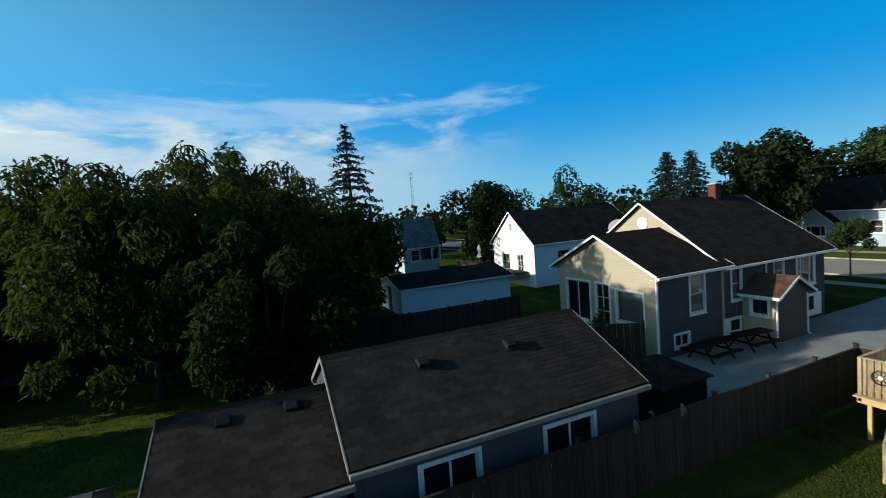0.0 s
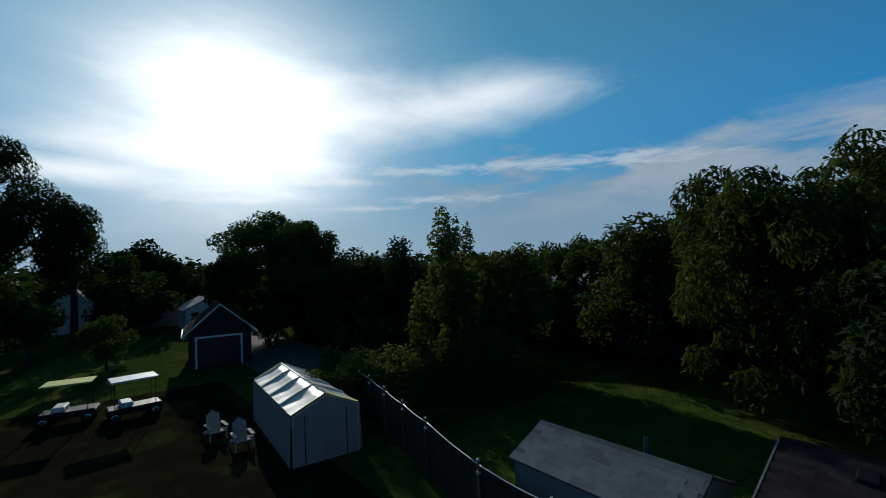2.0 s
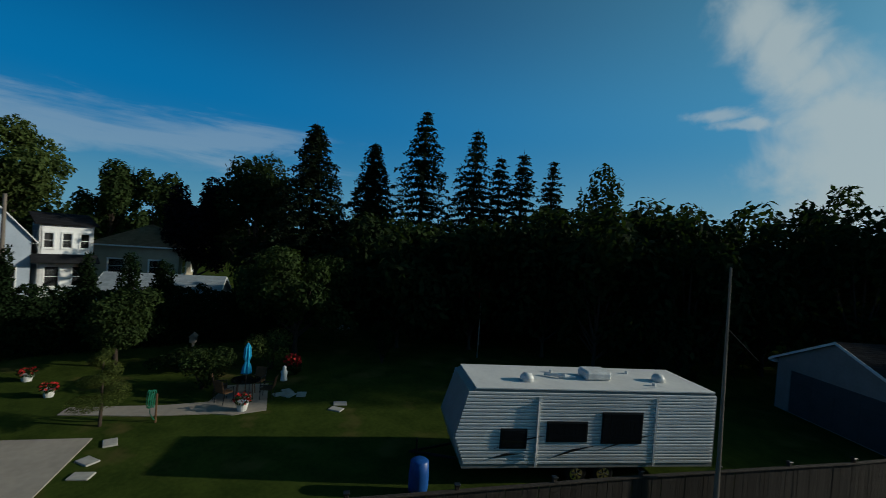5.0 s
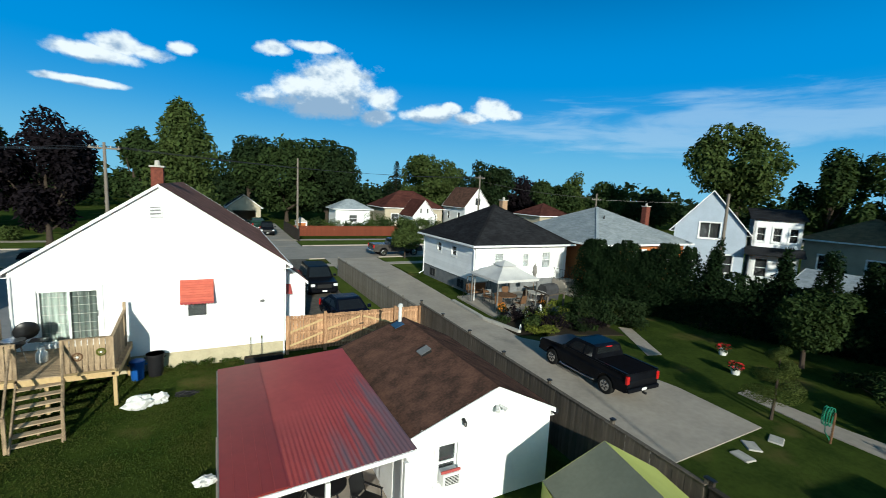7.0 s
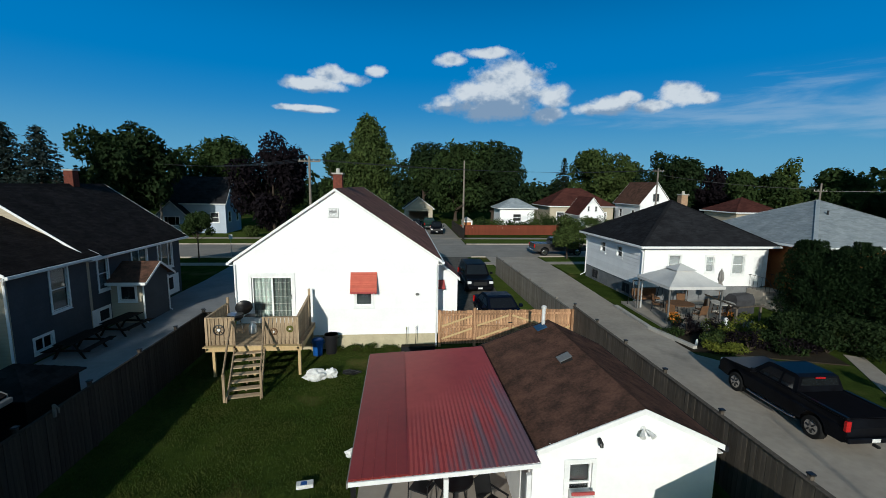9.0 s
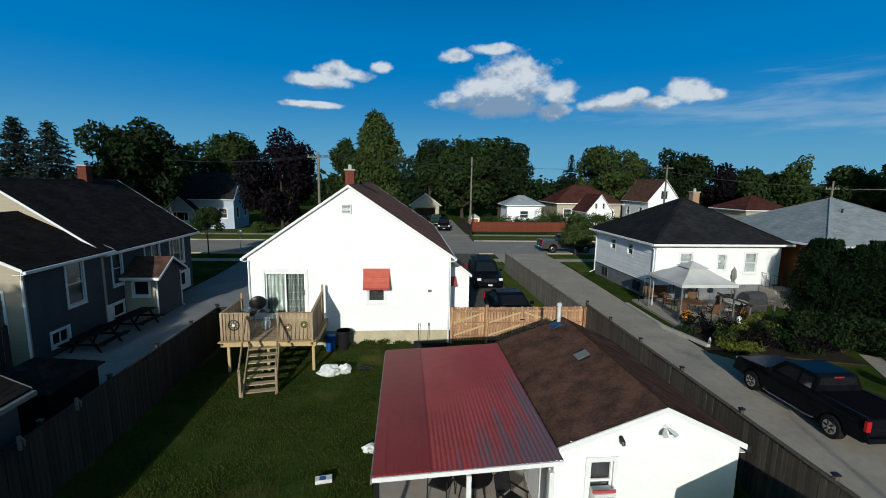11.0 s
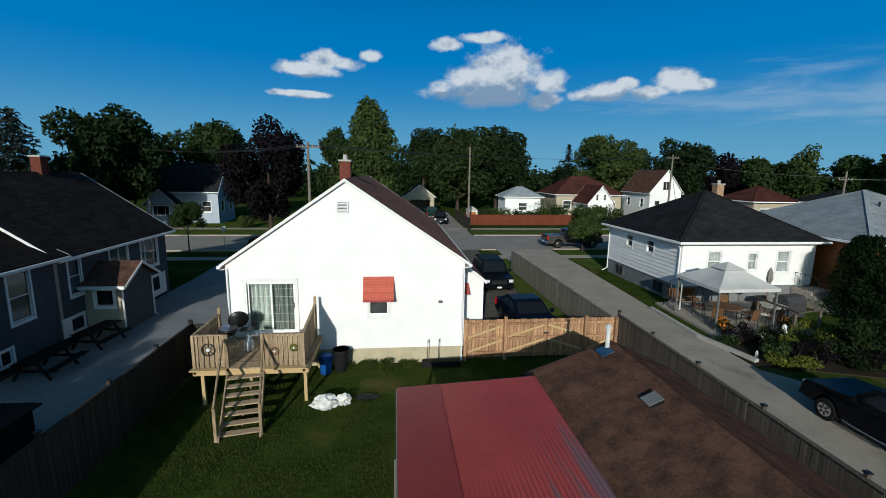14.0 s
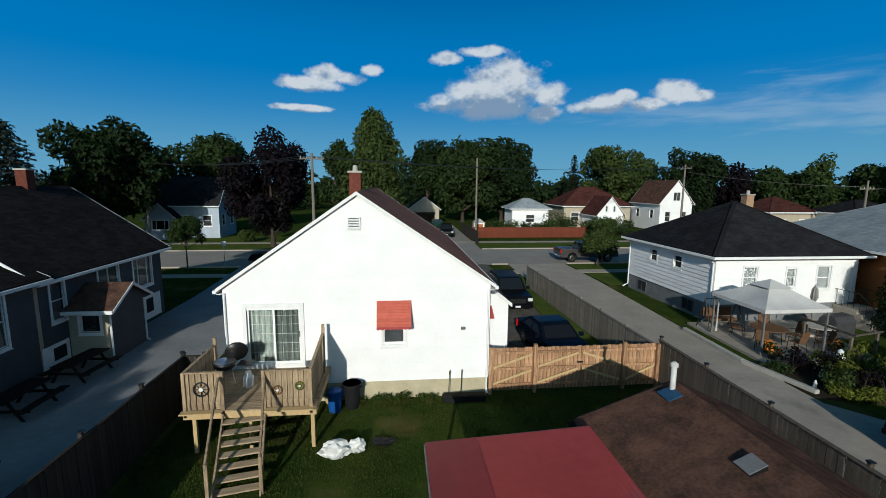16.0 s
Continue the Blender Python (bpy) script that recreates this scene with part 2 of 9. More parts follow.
# ---- materials ----
def mat(name, a, b=None, rough=0.7, scale=6.0, metal=0.0, bump=0.0, bump_scale=40.0, stretch=(1, 1, 1), vary=0.0, spots=None, spec=0.12, island=0.0, shared=False):
    """Two-tone weathered surface: a and b mixed by coarse and fine noise; vary: by object; island: by loose piece; spots: stain colour, amount.
    shared: the stains run on across all pieces."""
    m = bpy.data.materials.new(name)
    m.use_nodes = True
    nt = m.node_tree
    p = nt.nodes["Principled BSDF"]
    p.inputs["Roughness"].default_value, p.inputs["Metallic"].default_value = rough, metal
    p.inputs["Specular IOR Level"].default_value = spec
    b = b or tuple(0.72 * c for c in a)
    tc = nt.nodes.new("ShaderNodeTexCoord")
    mp = nt.nodes.new("ShaderNodeMapping")
    mp.inputs["Scale"].default_value = stretch
    place = nt.nodes.new("ShaderNodeNewGeometry").outputs["Position"] if shared else tc.outputs["Object"]
    nt.links.new(place, mp.inputs["Vector"])

    def noise_at(s, detail=4.0):
        n = nt.nodes.new("ShaderNodeTexNoise")
        n.inputs["Scale"].default_value, n.inputs["Detail"].default_value = s, detail
        nt.links.new(mp.outputs[0], n.inputs["Vector"])
        return n.outputs["Fac"]

    def mixed(x, y, f):
        n = nt.nodes.new("ShaderNodeMix")
        n.data_type = "RGBA"
        nt.links.new(f, n.inputs["Factor"])
        for v, k in ((x, "A"), (y, "B")):
            if isinstance(v, tuple):
                n.inputs[k].default_value = (*v, 1)
            else:
                nt.links.new(v, n.inputs[k])
        return n.outputs["Result"]

    def ranged(v, lo, hi):
        n = nt.nodes.new("ShaderNodeMapRange")
        nt.links.new(v, n.inputs["Value"])
        n.inputs["From Min"].default_value, n.inputs["From Max"].default_value = lo, hi
        return n.outputs["Result"]

    add = nt.nodes.new("ShaderNodeMath")
    add.operation = "ADD"
    nt.links.new(noise_at(scale), add.inputs[0])
    fine = nt.nodes.new("ShaderNodeMath")
    fine.operation = "MULTIPLY"
    nt.links.new(noise_at(scale * 7.3), fine.inputs[0])
    fine.inputs[1].default_value = 0.6
    nt.links.new(fine.outputs[0], add.inputs[1])
    col = mixed(a, b, ranged(add.outputs[0], 0.58, 1.02))
    if spots:
        col = mixed(col, spots[0], ranged(noise_at(scale * 0.45, 6.0), 1.0 - spots[1], 1.12 - spots[1]))
    for amount, kind, sock in ((vary, "ShaderNodeObjectInfo", "Random"), (island, "ShaderNodeNewGeometry", "Random Per Island")):
        if amount:
            o = nt.nodes.new(kind)
            hv = nt.nodes.new("ShaderNodeHueSaturation")
            r = nt.nodes.new("ShaderNodeMapRange")
            nt.links.new(o.outputs[sock], r.inputs["Value"])
            r.inputs["To Min"].default_value, r.inputs["To Max"].default_value = 1 - amount, 1 + amount
            nt.links.new(r.outputs[0], hv.inputs["Value"])
            nt.links.new(col, hv.inputs["Color"])
            col = hv.outputs[0]
    nt.links.new(col, p.inputs["Base Color"])
    if bump:
        bn = nt.nodes.new("ShaderNodeBump")
        bn.inputs["Strength"].default_value, bn.inputs["Distance"].default_value = bump, 0.02
        nt.links.new(noise_at(bump_scale), bn.inputs["Height"])
        nt.links.new(bn.outputs[0], p.inputs["Normal"])
    return m


def glass_mat(name, tint=(0.85, 0.9, 0.92)):
    m = bpy.data.materials.new(name)
    m.use_nodes = True
    p = m.node_tree.nodes["Principled BSDF"]
    p.inputs["Base Color"].default_value = (*tint, 1)
    p.inputs["Roughness"].default_value, p.inputs["Transmission Weight"].default_value, p.inputs["IOR"].default_value = 0.01, 1.0, 1.45
    return m


def leaf_mat(name, a, b, thin=0.22, island=0.4, scale=0.9):
    m = mat(name, a, b, rough=0.8, scale=scale, island=island, spec=0.06)
    nt = m.node_tree
    p, out = nt.nodes["Principled BSDF"], nt.nodes["Material Output"]
    tr = nt.nodes.new("ShaderNodeBsdfTranslucent")
    tr.inputs["Color"].default_value = (a[0] * 1.5, a[1] * 1.6, a[2] * 0.7, 1)
    mx = nt.nodes.new("ShaderNodeMixShader")
    mx.inputs[0].default_value = thin
    nt.links.new(p.outputs[0], mx.inputs[1])
    nt.links.new(tr.outputs[0], mx.inputs[2])
    nt.links.new(mx.outputs[0], out.inputs[0])
    return m


M_GRASS = mat("lawn", (0.052, 0.074, 0.015), (0.028, 0.044, 0.010), rough=1.0, scale=0.9, bump=0.8, bump_scale=60, spec=0.0, spots=((0.10, 0.085, 0.030), 0.43))
M_BLADE = leaf_mat("grass_blade", (0.030, 0.062, 0.009), (0.072, 0.072, 0.019), 0.18, 0.28, 0.55)
M_TRIMG = mat("dull_grey_aluminium_trim", (0.26, 0.25, 0.235), (0.18, 0.17, 0.16), rough=0.6, scale=3)
M_LAWNL = mat("patchy_lawn", (0.075, 0.105, 0.02), (0.045, 0.066, 0.014), rough=1.0, scale=0.8, bump=0.5, bump_scale=60, spec=0.0, spots=((0.10, 0.095, 0.03), 0.38))
# Paler than the lawn: the verges' sunlit look is put into the colour.
M_VERGE = mat("sunlit_verge_grass", (0.085, 0.115, 0.026), (0.055, 0.078, 0.018), rough=1.0, scale=0.8, bump=0.5, bump_scale=60, spec=0.0, spots=((0.12, 0.115, 0.035), 0.38))
M_SOIL = mat("soil", (0.035, 0.027, 0.018), rough=0.95, scale=3, bump=0.8)
M_ASPHALT = mat("asphalt", (0.31, 0.285, 0.255), (0.24, 0.222, 0.20), rough=0.9, scale=0.5, bump=0.4, bump_scale=120)
M_CONC = mat("concrete", (0.38, 0.332, 0.28), (0.29, 0.255, 0.217), rough=0.85, scale=0.6, bump=0.3, bump_scale=90, spots=((0.14, 0.13, 0.115), 0.36), vary=0.06)
# Darker, bluer than the other concrete: shade on the left drive is in it.
M_CONCP = mat("shade_blue_concrete", (0.27, 0.275, 0.285), (0.215, 0.22, 0.228), rough=0.85, scale=0.6, bump=0.3, bump_scale=90, spots=((0.17, 0.172, 0.175), 0.36))
M_GRAVEL = mat("gravel", (0.15, 0.135, 0.115), (0.08, 0.072, 0.062), rough=0.95, scale=2.5, bump=0.9, bump_scale=70)
M_WHITE = mat("white_siding", (0.85, 0.845, 0.84), (0.79, 0.785, 0.78), rough=0.55, scale=1.2, vary=0.015, shared=True)
M_LAPW = mat("white_lap_siding", (0.80, 0.80, 0.80), (0.72, 0.72, 0.72), rough=0.55, scale=1.2, vary=0.05, shared=True)
M_TRIM = mat("white_trim", (0.80, 0.80, 0.79), (0.70, 0.70, 0.69), rough=0.5, scale=3)
M_GREY = mat("grey_siding", (0.070, 0.077, 0.087), (0.055, 0.061, 0.07), rough=0.6, scale=1.4, vary=0.03, shared=True)
M_BEIGE = mat("beige_siding", (0.42, 0.365, 0.275), (0.36, 0.31, 0.235), rough=0.6, scale=1.4, vary=0.03)
M_BLUEW = mat("pale_blue_siding", (0.4, 0.46, 0.54), (0.34, 0.39, 0.46), rough=0.6, scale=1.2, vary=0.02)
M_GARAGE = mat("pale_grey_siding", (0.27, 0.265, 0.26), (0.22, 0.215, 0.21), rough=0.6, scale=1.2, vary=0.02)
M_FOUND = mat("painted_block_foundation", (0.5, 0.44, 0.3), (0.4, 0.35, 0.24), rough=0.85, scale=2.0, bump=0.4)
M_FOUNDG = mat("grey_block_foundation", (0.20, 0.205, 0.21), (0.14, 0.145, 0.15), rough=0.85, scale=2.0, bump=0.4)
M_SH_BROWN = mat("brown_shingle", (0.150, 0.078, 0.056), (0.052, 0.033, 0.026), rough=0.95, scale=2.2, bump=0.6, bump_scale=60, vary=0.03, island=0.03, spec=0.01, shared=True)
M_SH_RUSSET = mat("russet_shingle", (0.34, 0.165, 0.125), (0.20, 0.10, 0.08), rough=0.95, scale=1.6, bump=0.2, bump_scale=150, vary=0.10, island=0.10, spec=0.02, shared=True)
M_SH_TAN = mat("tan_shingle", (0.27, 0.155, 0.085), (0.19, 0.11, 0.06), rough=0.95, scale=1.6, vary=0.12, island=0.12, spec=0.02, shared=True)
M_SH_SLATE = mat("slate_grey_shingle", (0.165, 0.172, 0.18), (0.11, 0.115, 0.122), rough=0.95, scale=1.0, vary=0.2, island=0.2, spec=0.02, shared=True)
M_SH_DARK = mat("dark_shingle", (0.026, 0.027, 0.03), (0.015, 0.015, 0.017), rough=0.95, scale=1.1, bump=0.2, bump_scale=150, vary=0.2, island=0.2, spec=0.02, shared=True)
M_SH_GREYB = mat("grey_brown_shingle", (0.036, 0.03, 0.028), (0.021, 0.018, 0.017), rough=0.95, scale=1.3, bump=0.2, bump_scale=150, vary=0.2, island=0.2, spec=0.02, shared=True)
M_SH_GREY = mat("light_grey_shingle", (0.30, 0.33, 0.35), (0.22, 0.25, 0.27), rough=0.95, scale=1.0, bump=0.4, bump_scale=150, vary=0.12, island=0.12, spec=0.02, shared=True)
M_SH_RED = mat("red_brown_shingle", (0.095, 0.036, 0.029), (0.055, 0.022, 0.019), rough=0.95, scale=0.8, vary=0.15, island=0.15, spec=0.02, shared=True)
M_RED = mat("red_painted_steel", (0.4, 0.085, 0.08), (0.33, 0.06, 0.056), rough=0.5, scale=0.9, spots=((0.22, 0.17, 0.16), 0.30))
M_FENCE = mat("weathered_fence_wood", (0.052, 0.044, 0.037), (0.03, 0.025, 0.021), rough=0.9, scale=2.0, stretch=(6, 6, 0.6), bump=0.5, vary=0.2)
M_CEDAR = mat("cedar_gate_wood", (0.50, 0.30, 0.17), (0.20, 0.105, 0.058), rough=0.85, scale=2.6, stretch=(6, 6, 0.9), bump=0.4, vary=0.28)
M_PINE = mat("pale_new_lumber", (0.52, 0.38, 0.20), (0.42, 0.30, 0.15), rough=0.8, scale=3.0, stretch=(4, 4, 1))
M_DECK = mat("deck_lumber", (0.44, 0.325, 0.205), (0.17, 0.125, 0.083), rough=0.85, scale=2.5, stretch=(5, 5, 0.8), bump=0.4, vary=0.18)
# Paler than the deck lumber: sun on the tread tops is painted in.
M_TREAD = mat("sunlit_tread_lumber", (0.50, 0.38, 0.25), (0.30, 0.22, 0.14), rough=0.8, scale=2.5, stretch=(0.8, 5, 5), bump=0.3, vary=0.12)
M_BRICK = mat("red_brick", (0.16, 0.05, 0.034), (0.09, 0.03, 0.022), rough=0.9, scale=8.0, vary=0.2, bump=0.3)
M_ORANGE = mat("orange_brick", (0.42, 0.155, 0.055), (0.34, 0.12, 0.045), rough=0.9, scale=8.0, vary=0.1, bump=0.3)
M_BLACK = mat("black_paint", (0.012, 0.012, 0.013), rough=0.4, scale=3, spec=0.4)
M_CARBLACK = mat("black_car_paint", (0.006, 0.007, 0.010), (0.003, 0.003, 0.004), rough=0.28, scale=2, spec=0.10)
M_CARBLUE = mat("dark_blue_car_paint", (0.004, 0.006, 0.013), rough=0.25, scale=2, spec=0.07)
M_CARGREY = mat("grey_car_paint", (0.06, 0.055, 0.052), rough=0.25, scale=2, spec=0.35)
M_RUBBER = mat("tyre_rubber", (0.015, 0.015, 0.015), rough=0.85, scale=5)
M_CHROME = mat("bright_metal", (0.75, 0.75, 0.76), (0.66, 0.66, 0.67), rough=0.22, metal=1.0, scale=4)
M_GALV = mat("galvanised_metal", (0.60, 0.61, 0.62), (0.48, 0.49, 0.5), rough=0.38, metal=1.0, scale=6)
# White cloth darkened: the shade on the shelter's walls is in its grey.
M_TARP = mat("shade_grey_tarpaulin", (0.3, 0.3, 0.29), (0.25, 0.25, 0.24), rough=0.42, scale=1.5, bump=0.25, bump_scale=4)
M_LIME = mat("yellow_green_canopy_cloth", (0.60, 0.62, 0.17), (0.54, 0.56, 0.15), rough=0.7, scale=1.5, bump=0.2, bump_scale=5)
# Shaded copy of the yellow green canopy cloth.
M_OLIVE = mat("shaded_lime_cloth", (0.20, 0.205, 0.15), (0.16, 0.165, 0.12), rough=0.75, scale=1.5, bump=0.2, bump_scale=5)
M_VENT = mat("grey_painted_metal", (0.16, 0.16, 0.155), (0.10, 0.10, 0.098), rough=0.6, scale=4)
M_ZINC = mat("bright_zinc_paint", (0.62, 0.62, 0.60), (0.5, 0.5, 0.49), rough=0.4, scale=6, spec=0.4)
M_FENCEG = mat("pale_grey_fence_wood", (0.24, 0.215, 0.18), (0.14, 0.125, 0.105), rough=0.9, scale=2.0, stretch=(6, 6, 0.6), bump=0.3, vary=0.2)
M_FENCEM = mat("brown_grey_fence_wood", (0.125, 0.105, 0.085), (0.07, 0.058, 0.047), rough=0.9, scale=2.0, stretch=(6, 6, 0.6), bump=0.3, vary=0.2)
# Brighter copy of the tarpaulin, with the sun on the roof in its colour.
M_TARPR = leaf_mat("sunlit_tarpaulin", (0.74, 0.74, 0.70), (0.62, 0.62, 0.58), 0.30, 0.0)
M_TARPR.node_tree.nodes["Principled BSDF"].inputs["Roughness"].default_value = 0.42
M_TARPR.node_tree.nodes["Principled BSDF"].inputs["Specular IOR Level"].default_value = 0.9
# Near-black ground colour with the rear yard's shade painted in.
M_YARD_SHADE = mat("shade_dark_ground", (0.019, 0.018, 0.010), (0.011, 0.011, 0.006), rough=1.0, scale=0.9, bump=0.7, bump_scale=30, spec=0.0, spots=((0.03, 0.036, 0.012), 0.45))
M_CANVAS = mat("pale_grey_canvas", (0.56, 0.55, 0.53), (0.48, 0.47, 0.46), rough=0.85, scale=1.5)
M_PLASW = mat("white_plastic", (0.74, 0.74, 0.72), rough=0.45, scale=3, spec=0.4)
M_PLASB = mat("blue_plastic", (0.012, 0.085, 0.33), rough=0.4, scale=3, spec=0.4)
M_PLASK = mat("black_plastic", (0.016, 0.016, 0.018), rough=0.5, scale=3)
M_CYAN = mat("turquoise_cloth", (0.03, 0.36, 0.60), (0.02, 0.28, 0.50), rough=0.8, scale=3)
M_BARK = mat("bark", (0.065, 0.05, 0.038), (0.04, 0.03, 0.024), rough=0.95, scale=5, stretch=(3, 3, 0.6), bump=0.9, bump_scale=12)
M_POLE = mat("grey_pole_wood", (0.21, 0.18, 0.15), (0.15, 0.13, 0.11), rough=0.9, scale=4, stretch=(4, 4, 0.4))
M_LEAF = leaf_mat("maple_leaf", (0.034, 0.054, 0.017), (0.018, 0.031, 0.01))
# Brighter copy of light_leaf: sun on the foliage is put into its colour.
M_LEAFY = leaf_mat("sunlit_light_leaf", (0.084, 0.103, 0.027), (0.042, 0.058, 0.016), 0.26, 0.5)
M_LEAFW = leaf_mat("walnut_leaf", (0.060, 0.075, 0.020), (0.022, 0.032, 0.010), 0.22, 0.55)
M_LEAFL = leaf_mat("light_leaf", (0.062, 0.086, 0.025), (0.034, 0.052, 0.015))
M_LEAFD = leaf_mat("dark_leaf", (0.021, 0.035, 0.013), (0.011, 0.021, 0.008), 0.25)
M_LEAFP = leaf_mat("purple_leaf", (0.01, 0.0075, 0.01), (0.007, 0.0055, 0.007), 0.15)
M_NEEDLE = leaf_mat("spruce_needle", (0.018, 0.03, 0.016), (0.011, 0.019, 0.01), 0.15)
M_NEEDLEB = leaf_mat("blue_spruce_needle", (0.036, 0.052, 0.048), (0.022, 0.033, 0.03), 0.15)
M_CEDARL = leaf_mat("cedar_leaf", (0.012, 0.024, 0.008), (0.006, 0.014, 0.005), 0.15)
M_YELLOW = leaf_mat("yellow_green_leaf", (0.14, 0.155, 0.025), (0.09, 0.105, 0.02))
M_FLOWER_R = mat("red_petal", (0.42, 0.02, 0.02), rough=0.6, scale=9)
M_FLOWER_O = mat("orange_petal", (0.55, 0.19, 0.03), rough=0.6, scale=9)
M_STONE = mat("pale_stone", (0.44, 0.42, 0.38), (0.34, 0.32, 0.29), rough=0.85, scale=4, bump=0.4)
M_GLASS = glass_mat("window_glass")
M_DARK = mat("dark_interior", (0.03, 0.03, 0.032), rough=0.9, scale=2)
M_CURTAIND = mat("shaded_green_curtain", (0.085, 0.10, 0.09), (0.045, 0.055, 0.05), rough=0.9, scale=3, stretch=(8, 1, 0.2))
M_CURTAIN = mat("grey_curtain", (0.25, 0.28, 0.25), (0.14, 0.165, 0.15), rough=0.9, scale=3, stretch=(8, 1, 0.2))
M_BLIND = mat("pale_blind", (0.20, 0.205, 0.205), (0.16, 0.165, 0.165), rough=0.8, scale=2, stretch=(0.3, 1, 12))
M_TAIL = mat("red_lamp_plastic", (0.45, 0.012, 0.012), rough=0.2, scale=3, spec=0.4)
M_LAMP = mat("clear_lamp_plastic", (0.72, 0.73, 0.74), rough=0.12, scale=3, spec=0.4)
M_RUST = mat("brown_wicker", (0.16, 0.085, 0.045), (0.10, 0.055, 0.03), rough=0.8, scale=8)

# ---- building blocks ----
def part(name, bm, material, parent=None, label="", smooth=False):
    """A bmesh as one mesh object under a thing or under a part."""
    me = bpy.data.meshes.new(name)
    bmesh.ops.recalc_face_normals(bm, faces=bm.faces)
    bm.to_mesh(me)
    bm.free()
    if smooth:
        me.polygons.foreach_set("use_smooth", [True] * len(me.polygons))
    me.materials.append(material)
    ob = new(name, me)
    if parent is not None:
        ob.parent = parent
    if label:
        tagged(ob, label)
    return ob


def piece(name, me, parent, m):
    """One more object on a shared mesh."""
    ob = new(name, me)
    ob.parent = parent
    ob.matrix_basis = m
    return ob


def thing(name, label, category, m=None, group="", kind=""):
    ob = tagged(new(name), label, category, group, kind)
    ob.empty_display_size = 0.2
    if m is not None:
        ob.matrix_basis = m
    return ob


def box(bm, x0, y0, z0, x1, y1, z1, bevel=0.0, m=None):
    vs = [bm.verts.new((x, y, z)) for x in (x0, x1) for y in (y0, y1) for z in (z0, z1)]
    fs = [bm.faces.new([vs[i] for i in q]) for q in ((0, 1, 3, 2), (4, 6, 7, 5), (0, 4, 5, 1), (2, 3, 7, 6), (0, 2, 6, 4), (1, 5, 7, 3))]
    if bevel:
        es = list({e for f in fs for e in f.edges})
        r = bmesh.ops.bevel(bm, geom=es, offset=bevel, segments=1, affect="EDGES")
        vs = list({v for f in r["faces"] for v in f.verts} | {v for v in vs if v.is_valid})
    if m is not None:
        bmesh.ops.transform(bm, matrix=m, verts=vs)
    return bm


def new_box(x0, y0, z0, x1, y1, z1, bevel=0.0, m=None):
    return box(bmesh.new(), x0, y0, z0, x1, y1, z1, bevel, m)


def prism(bm, pts, off):
    """A polygon of 3D points pushed along off."""
    a = [bm.verts.new(p) for p in pts]
    b = [bm.verts.new(Vector(p) + Vector(off)) for p in pts]
    bm.faces.new(a)
    bm.faces.new(b[::-1])
    for i in range(len(a)):
        j = (i + 1) % len(a)
        bm.faces.new((a[i], b[i], b[j], a[j]))
    return bm


def tube(bm, path, radii, seg=8, cap=True):
    """A round bar through points, with a radius at each."""
    rings = []
    pts = [Vector(p) for p in path]
    for i, p in enumerate(pts):
        d = (pts[min(i + 1, len(pts) - 1)] - pts[max(i - 1, 0)]).normalized()
        u = d.orthogonal().normalized()
        if rings:
            u = (prev - d * prev.dot(d)).normalized()
        prev = u
        v = d.cross(u)
        rings.append([bm.verts.new(p + radii[i] * (math.cos(a) * u + math.sin(a) * v)) for a in (2 * math.pi * k / seg for k in range(seg))])
    for r0, r1 in zip(rings, rings[1:]):
        for k in range(seg):
            bm.faces.new((r0[k], r0[(k + 1) % seg], r1[(k + 1) % seg], r1[k]))
    if cap:
        bm.faces.new(rings[0][::-1])
        bm.faces.new(rings[-1])
    return bm


def new_tube(path, radii, seg=8):
    return tube(bmesh.new(), path, radii, seg)


def mesh_of(bm, material, name):
    me = bpy.data.meshes.new(name)
    bmesh.ops.recalc_face_normals(bm, faces=bm.faces)
    bm.to_mesh(me)
    bm.free()
    me.materials.append(material)
    return me


BOARD_MESHES = {}


def lap_board(material):
    """A 1 m long lap of siding, 1 high, thicker at its foot; scaled for use."""
    if material.name not in BOARD_MESHES:
        k = 0.045 if material == M_LAPW else 0.012
        bm = prism(bmesh.new(), [(0, 0, 0), (0, -k, 0), (0, -k, 0.06), (0, -0.005, 1), (0, 0, 1)], (1, 0, 0))
        BOARD_MESHES[material.name] = mesh_of(bm, material, "lap_board")
    return BOARD_MESHES[material.name]


